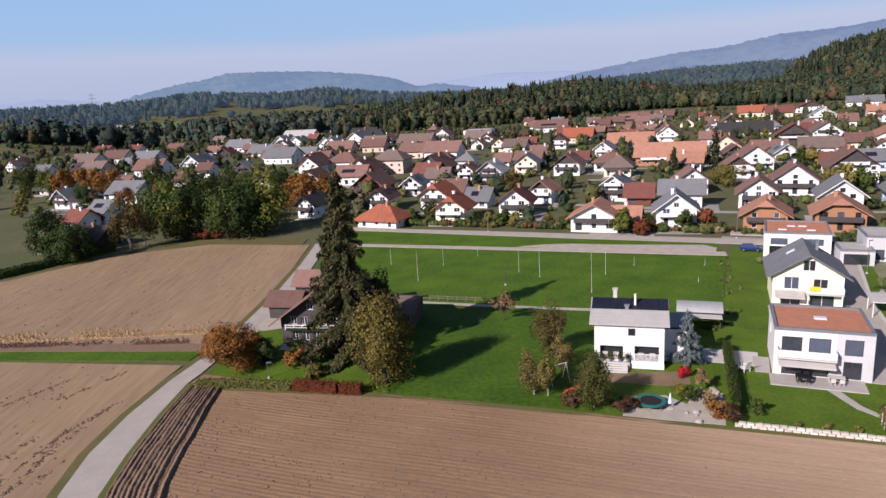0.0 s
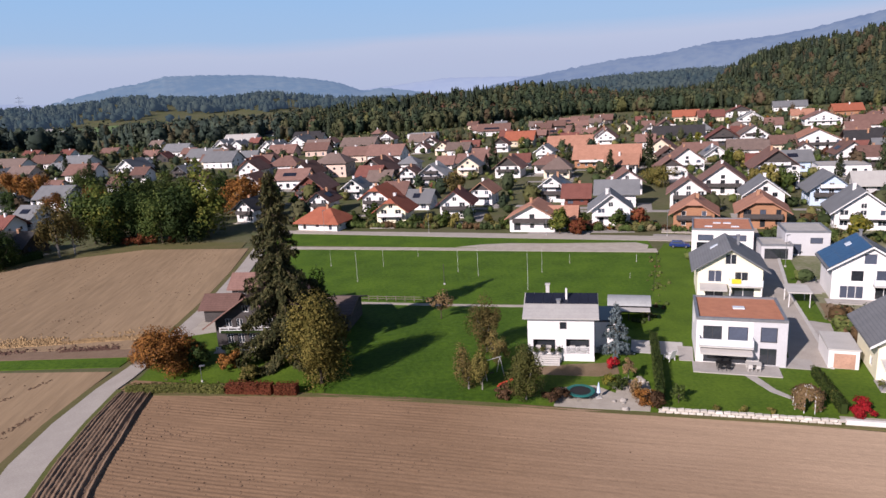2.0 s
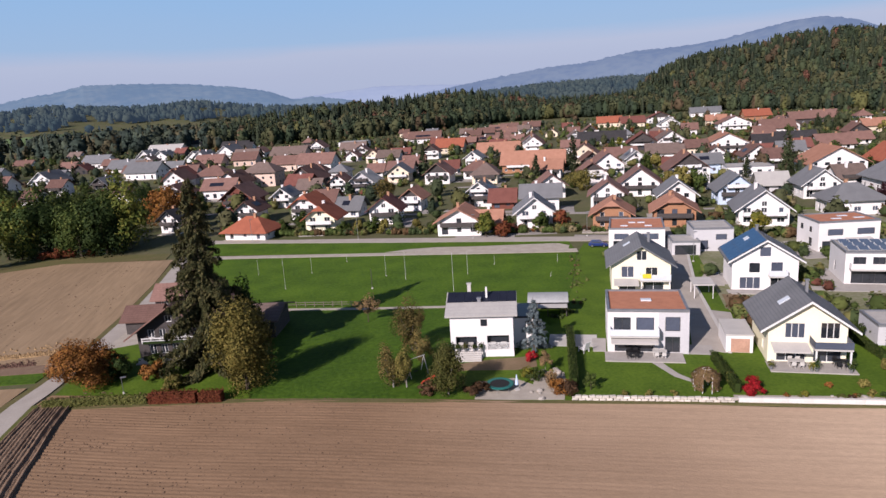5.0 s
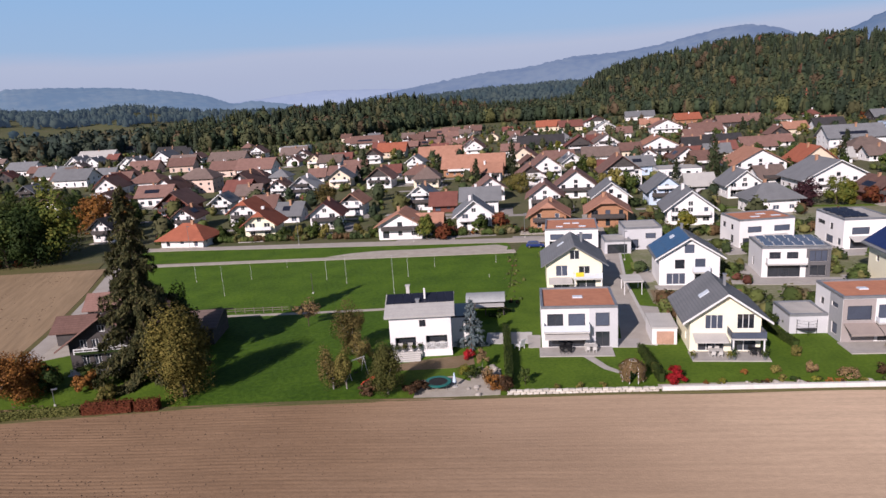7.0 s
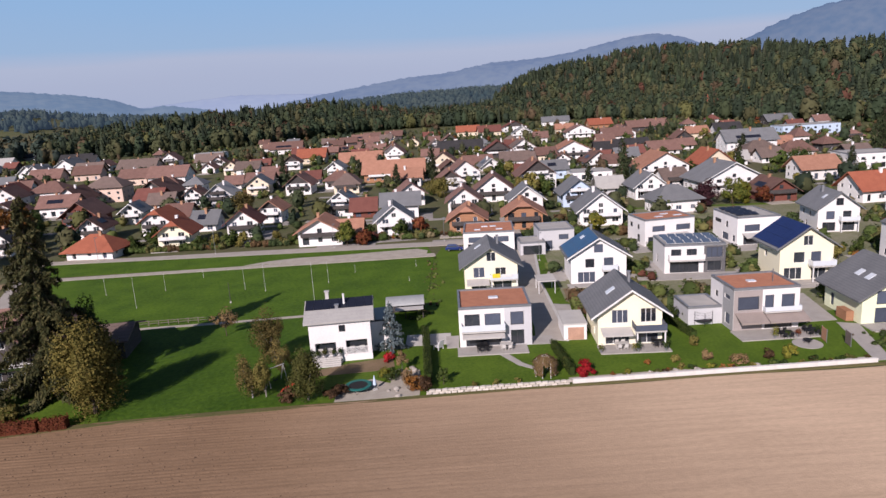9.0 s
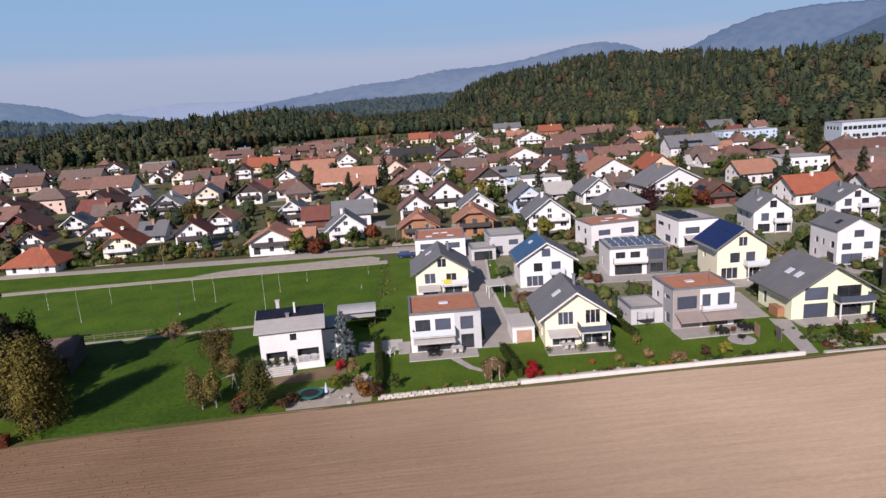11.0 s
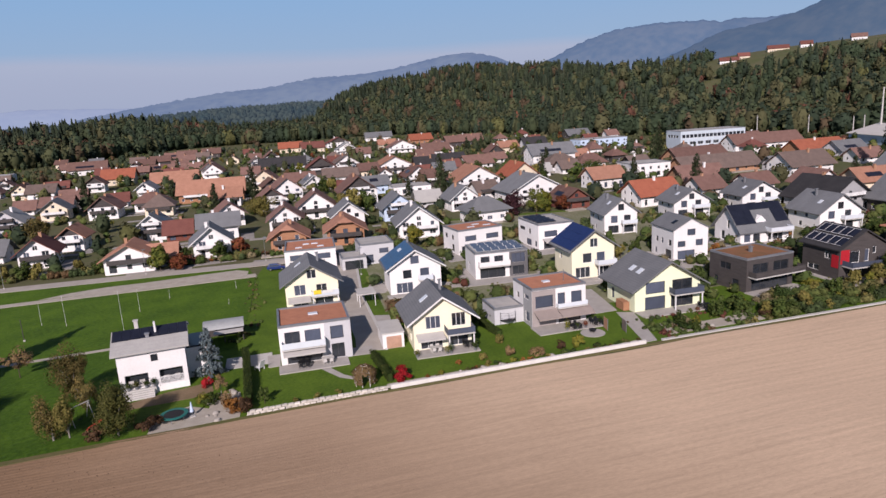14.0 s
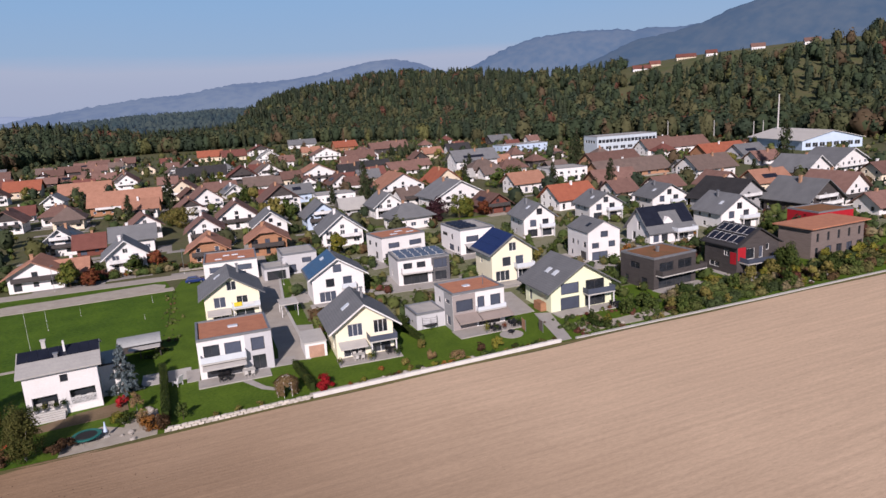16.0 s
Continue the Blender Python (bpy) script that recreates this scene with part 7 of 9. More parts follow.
village_house(140.2, 541.6, -17, 13.3, 9.6, 4.6, 3.4, "s", "darkwood", "brown", 2, False)
village_house(157.8, 568.2, -23, 14.1, 10.1, 4.6, 3.7, "s", "darkwood", "brown", 2, False)
village_house(173.7, 587.1, -25, 14.7, 10.6, 4.6, 3.8, "s", "darkwood", "brown", 2, False)
village_house(195.5, 589.1, -26, 15.0, 10.8, 4.6, 3.9, "s", "darkwood", "brown", 2, False)
village_house(108.8, 469.9, -25, 10.4, 8.0, 3.0, 2.9, "s", "darkwood", "brown", 1, False)
village_house(120.6, 468.6, -20, 10.4, 8.0, 3.0, 2.9, "s", "darkwood", "brown", 1, False)
village_house(130.8, 460.1, -26, 10.3, 8.0, 3.0, 2.9, "s", "darkwood", "brown", 1, False)
village_house(141.8, 455.5, -27, 9.1, 8.0, 3.0, 2.9, "s", "darkwood", "brown", 1, False)
village_house(173.4, 335.5, -25, 15.7, 15.0, 4.6, 5.2, "g", "darkwood", "darkred", 2, True)
village_house(140.8, 291.2, -17, 13.4, 9.7, 3.0, 3.5, "s", "white", "brown", 1, False)
village_house(154.1, 277.8, -26, 13.1, 9.4, 4.6, 3.4, "s", "white", "greybrown", 2, False)
village_house(189.9, 334.2, -22, 15.4, 14.1, 4.6, 5.2, "g", "white", "greybrown", 2, False)
village_house(181.1, 288.6, -19, 9.2, 8.0, 4.6, 2.9, "s", "beige", "brown", 2, False)
village_house(191.7, 290.3, -23, 21.0, 15.0, 4.6, 5.2, "g", "white", "orange", 2, True)
village_house(147.4, 227.3, -17, 9.5, 8.0, 4.6, 2.9, "s", "blue", "grey", 2, False)
village_house(175.6, 237.2, -22, 10.6, 11.2, 4.6, 4.0, "g", "white", "brown", 2, True)
village_house(151.9, 214.0, -25, 16.2, 11.4, 3.2, 0.0, "flat", "white", "pale", 1, False)
village_house(116.0, 164.8, -23, 10.2, 10.7, 4.6, 3.9, "g", "blue", "grey", 2, False)
village_house(102.5, 136.1, -27, 11.2, 11.7, 4.6, 4.3, "g", "white", "grey", 2, False)
village_house(176.9, 225.9, -23, 8.8, 8.0, 4.6, 2.9, "s", "darkwood", "brown", 2, True)
village_house(255.8, 558.9, -25, 20.2, 13.0, 4.6, 4.7, "s", "beige", "red", 2, False)
village_house(264.9, 529.9, -18, 19.4, 13.0, 4.6, 4.7, "s", "beige", "darkred", 2, False)
village_house(198.8, 457.3, -19, 10.5, 11.0, 4.6, 4.0, "g", "white", "brown", 2, False)
village_house(309.0, 567.0, -22, 22.9, 15.0, 4.6, 5.2, "g", "white", "darkred", 2, False)
village_house(263.3, 465.6, -27, 17.0, 15.0, 4.6, 5.2, "g", "white", "grey", 2, False)
village_house(383.9, 617.4, -25, 28.5, 13.0, 4.6, 4.7, "s", "white", "grey", 2, False)
village_house(313.0, 478.3, -25, 14.2, 10.2, 4.6, 3.7, "s", "beige", "orange", 2, False)
village_house(288.7, 426.5, -25, 22.3, 15.0, 4.6, 5.2, "g", "white", "brown", 2, False)
village_house(362.7, 500.0, -18, 20.4, 13.0, 4.6, 4.7, "s", "wood", "red", 2, False)
village_house(276.4, 362.8, -26, 18.7, 13.0, 4.6, 4.7, "s", "white", "brown", 2, False)
village_house(208.3, 275.6, -26, 15.3, 11.0, 4.6, 4.0, "s", "white", "dark", 2, False)
village_house(140.7, 160.8, -21, 9.9, 10.4, 4.6, 3.8, "g", "white", "grey", 2, False)
village_house(128.8, 136.5, -17, 12.4, 9.0, 4.6, 3.0, "hip", "white", "grey", 2, False)
village_house(138.5, 176.8, -23, 7.7, 8.0, 3.0, 2.9, "s", "lightgrey", "pale", 1, False)
village_house(162.5, 154.0, -18, 20.2, 15.0, 4.6, 5.2, "g", "white", "grey", 2, True)
village_house(164.0, 131.5, -20, 9.6, 11.0, 3.4, 3.2, "g", "redwood", "brown", 1, True)
village_house(174.1, 198.5, -19, 18.9, 15.0, 4.6, 5.2, "g", "white", "orange", 2, True)
village_house(198.9, 193.2, -20, 12.7, 13.4, 4.6, 4.8, "g", "beige", "red", 2, False)
village_house(256.1, 235.7, -22, 24.4, 13.0, 7.2, 4.7, "s", "white", "grey", 3, False)
village_house(244.1, 213.6, -26, 16.0, 11.5, 4.6, 3.8, "hip", "white", "greybrown", 2, False)
village_house(253.9, 201.6, -25, 13.4, 8.3, 4.6, 3.5, "hip", "white", "brown", 2, False)
village_house(291.3, 240.4, -18, 12.0, 8.7, 3.0, 3.1, "s", "beige", "orange", 1, False)
village_house(206.3, 153.5, -18, 13.6, 9.8, 4.6, 3.5, "s", "white", "orange", 2, False)
village_house(359.1, 291.6, -18, 37.9, 14.0, 5.8, 0.0, "flat", "blue", "pale", 2, False)
village_house(636.8, 614.2, -24, 40.3, 15.0, 4.6, 5.2, "g", "darkwood", "darkred", 2, False)
village_house(444.5, 377.6, -20, 20.4, 13.0, 3.0, 4.7, "s", "darkwood", "grey", 1, False)
village_house(231.5, 288.5, -19, 18.1, 13.0, 3.0, 4.7, "s", "white", "dark", 1, False)
village_house(292.7, 375.8, -21, 17.4, 15.0, 4.6, 5.2, "g", "white", "brown", 2, False)
village_house(347.7, 426.1, -19, 16.4, 11.8, 4.6, 4.3, "s", "darkwood", "brown", 2, False)
village_house(362.3, 424.0, -22, 17.9, 10.8, 4.6, 4.7, "s", "darkwood", "brown", 2, False)
village_house(195.4, 260.3, -24, 10.4, 8.0, 3.0, 2.9, "s", "white", "darkred", 1, False)
village_house(236.8, 267.5, -18, 15.2, 11.0, 3.0, 4.0, "s", "white", "brown", 1, False)
village_house(317.7, 327.5, -17, 13.2, 9.5, 4.6, 3.4, "s", "beige", "orange", 2, False)
village_house(357.7, 344.4, -26, 17.0, 12.3, 3.0, 4.4, "s", "white", "dark", 1, False)
village_house(265.1, 278.7, -17, 8.9, 8.0, 3.0, 2.9, "s", "white", "brown", 1, False)
village_house(256.3, 340.9, -20, 10.1, 8.0, 4.6, 2.9, "s", "beige", "brown", 2, False)
village_house(226.7, 204.9, -27, 7.0, 8.0, 3.0, 2.9, "s", "white", "pale", 1, False)
village_house(180.6, 113.5, -18, 15.0, 10.8, 4.2, 3.9, "s", "white", "red", 2, False)
village_house(240.0, 161.5, -26, 18.6, 13.0, 5.8, 0.0, "flat", "white", "pale", 2, False)
village_house(277.4, 162.1, -17, 28.4, 13.0, 4.6, 4.7, "s", "brick", "brown", 2, False)
village_house(255.5, 144.7, -20, 38.2, 13.0, 3.0, 4.7, "s", "brick", "greybrown", 1, False)
village_house(226.9, 127.4, -26, 17.2, 12.4, 3.0, 4.5, "s", "brick", "brown", 1, False)
village_house(364.1, 182.6, -25, 43.6, 13.0, 4.6, 4.7, "s", "white", "brown", 2, False)
village_house(349.2, 139.6, -21, 28.5, 13.0, 3.0, 4.7, "s", "wood", "red", 1, False)
village_house(354.8, 123.4, -21, 16.1, 11.6, 3.0, 4.2, "s", "lightgrey", "grey", 1, False)
village_house(270.5, 108.2, -20, 20.9, 13.0, 4.6, 4.7, "s", "white", "greybrown", 2, False)
village_house(226.8, 81.3, -25, 9.9, 10.4, 4.6, 3.8, "g", "white", "brown", 2, False)
village_house(238.7, 71.6, -27, 13.0, 9.4, 4.6, 3.4, "s", "beige", "orange", 2, False, True)
village_house(216.5, 96.6, -18, 10.3, 8.0, 4.6, 2.9, "s", "white", "brown", 2, False)
village_house(284.6, 121.4, -27, 12.2, 8.8, 3.0, 3.2, "s", "lightgrey", "grey", 1, False)
village_house(327.5, 105.4, -26, 12.8, 9.2, 3.0, 3.3, "s", "white", "brown", 1, False)
village_house(270.8, 67.5, -19, 15.0, 15.0, 4.6, 5.2, "g", "white", "grey", 2, False)
village_house(299.7, 65.4, -19, 20.5, 15.0, 4.6, 5.2, "g", "white", "grey", 2, False)
village_house(223.1, 42.2, -18, 13.3, 14.0, 4.6, 5.1, "g", "white", "brown", 2, False)
village_house(202.9, 45.2, -21, 13.9, 14.6, 4.6, 5.2, "g", "darkwood", "grey", 2, False)
village_house(195.9, 63.9, -18, 15.7, 15.0, 4.6, 5.2, "g", "grey", "dark", 2, False)
village_house(212.5, 30.1, -25, 8.8, 8.0, 3.0, 2.9, "s", "white", "brown", 1, False)
village_house(276.7, 44.3, -24, 9.7, 8.0, 4.6, 2.9, "s", "beige", "brown", 2, False)
village_house(216.8, 71.9, -18, 11.7, 8.4, 3.0, 3.0, "s", "wood", "darkred", 1, False)


NEAR = [(18.8, 79.3, -17, 11.5, 9.1), (39.3, 73.7, -23, 10.4, 9.2), (51.2, 97.6, -23, 9.7, 10.1), (64.2, 126.6, -26, 11.7, 12), (56.4, 64.2, -25, 8.9, 9.1), (70.4, 91.9, -25, 10.2, 8.6), (75.9, 58.8, -22, 9.5, 7.9), (88.9, 88, -27, 11.3, 9.2), (116.6, 96.8, -21, 9.5, 12.2), (100.6, 107.8, -14, 11.9, 9), (74, 117, -22, 14, 9), (101.4, 72.9, -24, 9.3, 8.4), (92.8, 51.6, -24, 12.3, 9.6), (114.8, 44.1, -17, 12, 9), (132.6, 36, -25, 10.5, 9), (152.9, 28.9, -20, 16.7, 8), (172.5, 33.5, -25, 11, 9), (126.6, 66.5, -27, 8.1, 9.5), (149.5, 63.9, -25, 13, 9.6), (173.7, 56.8, -27, 11.6, 11.1), (170.2, 94.9, -29, 10.9, 9.7), (191.5, 86, -28, 12.4, 10), (140.4, 96, -31, 8.9, 10.9)]


# more houses of the village, farther back
rf = random.Random(21)


def clear_lot(x, y, w, d):
    cx, cy = x + w * 0.46, y + d * 0.4
    for hx, hy, yaw, hw, hd in VILLAGE + NEAR:
        c, s = math.cos(math.radians(yaw)), math.sin(math.radians(yaw))
        u, v = (cx - hx) * c + (cy - hy) * s, -(cx - hx) * s + (cy - hy) * c
        if -w * 0.5 - 1.2 < u < hw + w * 0.5 + 1.2 and -d * 0.5 - 2.2 < v < hd + d * 0.5 + 2.2:
            return False
    return True


made = 0
while made < 84:
    az, r = rf.uniform(-34, 74), rf.uniform(200, 640)
    x, y = math.sin(math.radians(az)) * r, math.cos(math.radians(az)) * r
    if r > np.interp(az, AZ, FOOT) - 70 or (x < -28 and r < 250) or y < 190 - 0.455 * x or (x > 80 and r < 225):
        continue
    w, d = rf.uniform(7.5, 10.5), rf.uniform(7.5, 10)
    if not clear_lot(x, y, w, d):
        made += 0.006
        continue
    eave = 4.7 if rf.random() < 0.6 else 3.2
    kind = rf.choice(("g", "g", "s", "s", "hip"))
    rc = rf.choice(("brown", "brown", "brown", "darkred", "brown", "greybrown", "grey", "greybrown"))
    wc = rf.choice(("white", "white", "white", "beige", "darkwood", "darkwood", "white"))
    village_house(x, y, rf.uniform(-30, -14), w, d, eave, 0.36 * (w if kind == "g" else d), kind, wc, rc, 2 if eave > 4 else 1, rf.random() < 0.3)
    made += 1


# paved drives and yards beside the village houses
def drives():
    rp, bm = random.Random(8), bmesh.new()
    for x, y, yaw, w, d in VILLAGE:
        if math.hypot(x, y) > 470 or rp.random() < 0.5:
            continue
        m = pose(x, y, 0, 0, 0, yaw)
        for u, v, du, dv in ((w + 0.5, -rp.uniform(3, 6), rp.uniform(2.6, 4), rp.uniform(8, 14)), (-rp.uniform(3, 6), -rp.uniform(6.5, 9), w + rp.uniform(5, 9), rp.uniform(2.2, 3.4))):
            z = -0.07 + rp.uniform(0, 0.03)
            k = len(bm.verts)
            box(bm, u, v, z - 0.2, u + du, v + dv, z)
            bm.verts.ensure_lookup_table()
            bmesh.ops.transform(bm, matrix=m, verts=bm.verts[k:])
    tagged(part("drives", bm, M_DRIVE), "pale asphalt drives and yards between the village houses", "paving", kind="stuff")


M_DRIVE = mat("worn_pale_asphalt", (0.34, 0.315, 0.295), (0.25, 0.235, 0.22), scale=0.15, fine=3, bump=0.1)
drives()


# ---- big trees near the farmhouse and gardens ----
def place(th, x, y, turn=0, label="", category="tree", group="", scale=1.0):
    th.matrix_world = pose(x, y, 0, 0, 0, turn) @ Matrix.Scale(scale, 4)
    return tagged(th, label, category, group)


place(old_spruce(27.0, 13.0, "spruce_old", 34000, bare=1.8, droop=0.62, size=0.34), -13.8, 87.0, 0, "tall old drooping spruce beside the farmhouse", "conifer")
place(tree("broad", 12.4, 7.2, "gold", 20000, 0.0, size=0.17, lumps=70), -8.5, 77.8, 0, "yellow-olive autumn tree in full leaf")
place(tree("broad", 6.4, 7.6, "orange", 13000, 0.0, size=0.15, lumps=50), -30.2, 86.2, 0, "round orange-brown autumn tree by the lane")
place(tree("broad", 4.2, 6.4, "orange", 5200, 0.1, size=0.15, lumps=14, name="bush"), -33.0, 92.6, 40, "orange-brown bush beside the farm lane", "bush")
place(tree("broad", 3.6, 3.4, "deep", 1800, 0.3, size=0.2, name="bush"), -26.0, 87.0, 0, "dark green bush at the farmhouse", "bush")
place(tree("broad", 2.6, 3.2, "orange", 1300, 0.2, size=0.17, name="bush"), -21.6, 85.2, 0, "golden orange shrub in the farm garden", "bush")
place(tree("broad", 2.0, 3.2, "olive", 1200, 0.1, size=0.17, name="bush"), -18.2, 81.6, 0, "olive and red shrub in the farm garden", "bush")
place(tree("broad", 2.2, 2.6, "green", 1000, 0.1, size=0.17, name="bush"), -22.4, 90.0, 0, "green shrub at the farmhouse wall", "bush")
place(tree("broad", 10.0, 5.4, "deep", 5200, 0.6, size=0.22, lumps=20), -9.6, 93.0, 0, "dark green shady tree behind the spruce")
hedge([(-33.6, 80.4), (-27, 79.4), (-20.5, 77.6)], 1.2, 1.05, "willow", "green clipped garden hedge along the field")
hedge([(-20.2, 77.5), (-14.4, 76.0)], 1.4, 1.5, "rust", "rust-red clipped hedge along the field")
hedge([(-14.0, 75.9), (-11.2, 75.2)], 1.5, 1.4, "rust", "short rust-red clipped hedge block")
place(tree("broad", 4.6, 4.2, "tan", 900, 1.6, size=0.16, lumps=12), 8.9, 98.6, 0, "small thin-leaved brown apple tree in the meadow")
place(tree("broad", 7.6, 4.6, "birch", 7000, 0.0, M_BIRCH, 0.125, 26), 13.9, 83.4, 0, "loose brown-olive birch beside the white house")
place(tree("broad", 4.6, 3.2, "birch", 2800, 0.0, M_BIRCH, 0.12, 16), 14.6, 79.4, 0, "small brown-leaved birch beside the white house")
place(tree("broad", 6.2, 3.4, "birch", 4200, 0.0, M_BIRCH, 0.115, 22), 9.8, 72.2, 30, "thin yellowing birch at the field edge")
place(tree("broad", 5.4, 3.2, "olive", 3600, 0.0, M_BIRCH, 0.115, 20), 11.4, 71.6, 80, "thin yellowing birch by the swing")
place(tree("broad", 7.0, 4.4, "willow", 9500, 0.1, M_BIRCH, 0.12, 26), 16.0, 67.9, 10, "drooping green weeping birch")
place(tree("broad", 1.4, 2.6, "brown", 1000, 0.1, size=0.15, name="bush"), 13.6, 69.2, 0, "rusty brown shrub under the birches", "bush")
place(tree("broad", 1.5, 3.0, "brown", 1500, 0.1, size=0.14, name="bush"), 19.0, 66.8, 0, "dark brown shrub beside the trampoline", "bush")
place(old_spruce(7.8, 4.6, "bluespruce", 7000, bare=0.3, droop=0.18, size=0.17, taper=1.0, ragged=0.22, gap=0.42), 30.3, 77.9, 0, "silvery blue spruce in front of the annexe", "conifer")
place(tree("broad", 2.8, 2.2, "tan", 700, 0.9, M_BIRCH, 0.13, 10), 29.2, 70.4, 0, "pale thin shrub with bare stems", "bush")
place(tree("broad", 1.6, 1.7, "crimson", 600, 0.1, size=0.13, name="bush"), 28.4, 74.2, 0, "small bright red shrub below the blue spruce", "bush")
place(tree("broad", 1.5, 2.4, "green", 900, 0.1, size=0.13, name="bush"), 27.2, 68.6, 0, "green mounded shrub in the rockery", "bush")
place(tree("broad", 2.0, 2.4, "tan", 1000, 0.1, size=0.15, name="bush"), 28.9, 66.0, 0, "dry tan ornamental grass clump", "bush")
place(tree("broad", 2.0, 2.2, "orange", 900, 0.1, size=0.14, name="bush"), 28.6, 63.9, 0, "orange-brown grass clump at the wall end", "bush")
hedge([(30.6, 64.2), (33.4, 71.8), (36.8, 81.0)], 0.9, 1.7, "green", "tall dark green clipped hedge between the gardens")
place(tree("broad", 2.4, 1.4, "green", 700, 0.3, size=0.12), 32.4, 63.6, 0, "small young green tree on the lawn")
place(tree("broad", 1.8, 2.4, "crimson", 1600, 0.1, size=0.14, name="bush"), 49.2, 57.0, 0, "bright crimson maple shrub")
place(tree("broad", 1.2, 1.4, "olive", 500, 0.1, size=0.12, name="bush"), 48.7, 60.6, 0, "small clipped olive shrub", "bush")
hedge([(47.7, 57.6), (50.6, 66.8)], 0.8, 1.3, "green", "clipped green hedge beside the rose arbour")
for k, (x, y) in enumerate(((35.3, 60.9), (38.0, 60.0), (40.6, 59.2))):
    place(tree("broad", 0.8, 0.9, "olive", 260, 0.05, size=0.1, name="bush"), x, y, 60 * k, "small yellowing round shrub on the lawn", "bush", "lawn shrubs")

STRIP = [(37.8 + 19.6 * t + RNG.normal() * 0.9, 88 + 40 * t - 3.0 * math.sin(math.pi * t) + RNG.normal() * 0.6) for t in RNG.uniform(0, 1, 75)]
woods("meadow_edge_shrubs", STRIP, RNG.uniform(0.3, 0.85, len(STRIP)), [leaf_unit(40) for _ in range(4)], M_SHRUBS, "loose low shrubs and tall grass between meadow and houses", 1.4, 0.1)

# tree row at the far side of the stubble field
TREES_BIG = {
    "green": [tree("broad", 15, 12, "green", 5200, 0.3, size=0.34, lumps=26) for _ in range(2)],
    "yellow": [tree("broad", 14, 10, "lime", 4200, 0.5, size=0.33, lumps=22)],
    "deep": [tree("broad", 14, 12, "deep", 5000, 0.2, size=0.35, lumps=26)],
    "orange": [tree("broad", 12, 10, "orange", 3200, 0.5, size=0.33, lumps=20)],
    "tan": [tree("broad", 12, 7, "birch", 2600, 1.6, M_BIRCH, size=0.24, lumps=18)],
}
TREES_SMALL = {
    "green": [tree("broad", 6, 4.6, "green", 700, 0.5, size=0.4, lumps=12), tree("broad", 5, 5, "green", 700, 0.4, size=0.4, lumps=12)],
    "olive": [tree("broad", 6, 4.6, "olive", 700, 0.6, size=0.4, lumps=12)],
    "yellow": [tree("broad", 5, 4.2, "yellow", 600, 0.5, size=0.4, lumps=12)],
    "orange": [tree("broad", 5, 4.2, "orange", 600, 0.5, size=0.38, lumps=12)],
    "rust": [tree("broad", 4, 3.6, "rust", 500, 0.3, size=0.36, lumps=10)],
    "plum": [tree("broad", 5, 4.6, "plum", 700, 0.4, size=0.38, lumps=12)],
    "fir": [conifer(9, 4, "spruce", 900, bare=0.5, droop=0.3, size=0.45), conifer(13, 5, "spruce", 1200, bare=0.6, droop=0.35, size=0.5)],
    "bush": [tree("broad", 2, 2.6, "deep", 300, 0.1, size=0.28, lumps=8, name="bush"), tree("broad", 1.8, 2.4, "olive", 260, 0.1, size=0.26, lumps=8, name="bush"), tree("broad", 1.6, 2.2, "brown", 240, 0.1, size=0.26, lumps=8, name="bush"), tree("broad", 1.5, 2.4, "green", 260, 0.1, size=0.26, lumps=8, name="bush"), tree("broad", 1.7, 2.3, "yellow", 260, 0.1, size=0.24, lumps=8, name="bush"), tree("broad", 1.8, 2.3, "orange", 260, 0.1, size=0.24, lumps=8, name="bush"), tree("broad", 1.3, 2.6, "willow", 280, 0.1, size=0.24, lumps=8, name="bush")],
}
KIND_LABEL = {"green": "leafy green broad-leaved tree", "yellow": "yellow-green autumn tree", "deep": "dense dark green broad-leaved tree", "orange": "orange-brown autumn tree", "tan": "pale thinning autumn birch", "olive": "olive-yellow autumn tree", "rust": "rust-red autumn tree", "plum": "dark purple-leaved tree", "fir": "dark green garden fir", "bush": "low rounded garden bush"}
USED = set()


def put_tree(table, kind, x, y, s, where, group):
    src = table[kind][int(abs(x * 7 + y * 3)) % len(table[kind])]
    m = pose(x, y, float(height_at(x, y)), 0, 0, (x * 37 + y * 61) % 360) @ Matrix.Scale(s, 4)
    if src.name not in USED:
        USED.add(src.name)
        src.matrix_world = m
        th = src
    else:
        th = copy_thing(src, pose(0, 0, 0))
        th.matrix_basis = m
    return tagged(th, f"{KIND_LABEL[kind]} {where}", "bush" if kind == "bush" else "tree", group)


for kind, x, y, sc in (("tan", -83, 171, 1.3), ("tan", -80, 173, 1.1), ("green", -80, 186, 1.2), ("yellow", -76, 184, 1.1), ("deep", -72, 183, 1.1), ("deep", -66, 187, 1.08), ("green", -60, 180, 1.02), ("deep", -55, 184, 1.12), ("deep", -53.5, 180, 1.1), ("yellow", -49, 185, 1.4), ("green", -71, 195, 1.25), ("orange", -48, 222, 1.15), ("orange", -41, 224, 1.0), ("deep", -92, 160, 0.75), ("deep", -100, 166, 0.6), ("orange", -112, 232, 0.9), ("orange", -100, 238, 1.0), ("green", -80, 250, 0.8)):
    put_tree(TREES_BIG, kind, x, y, sc, "in the row behind the field" if y < 200 else "among the houses", "big trees behind the field")
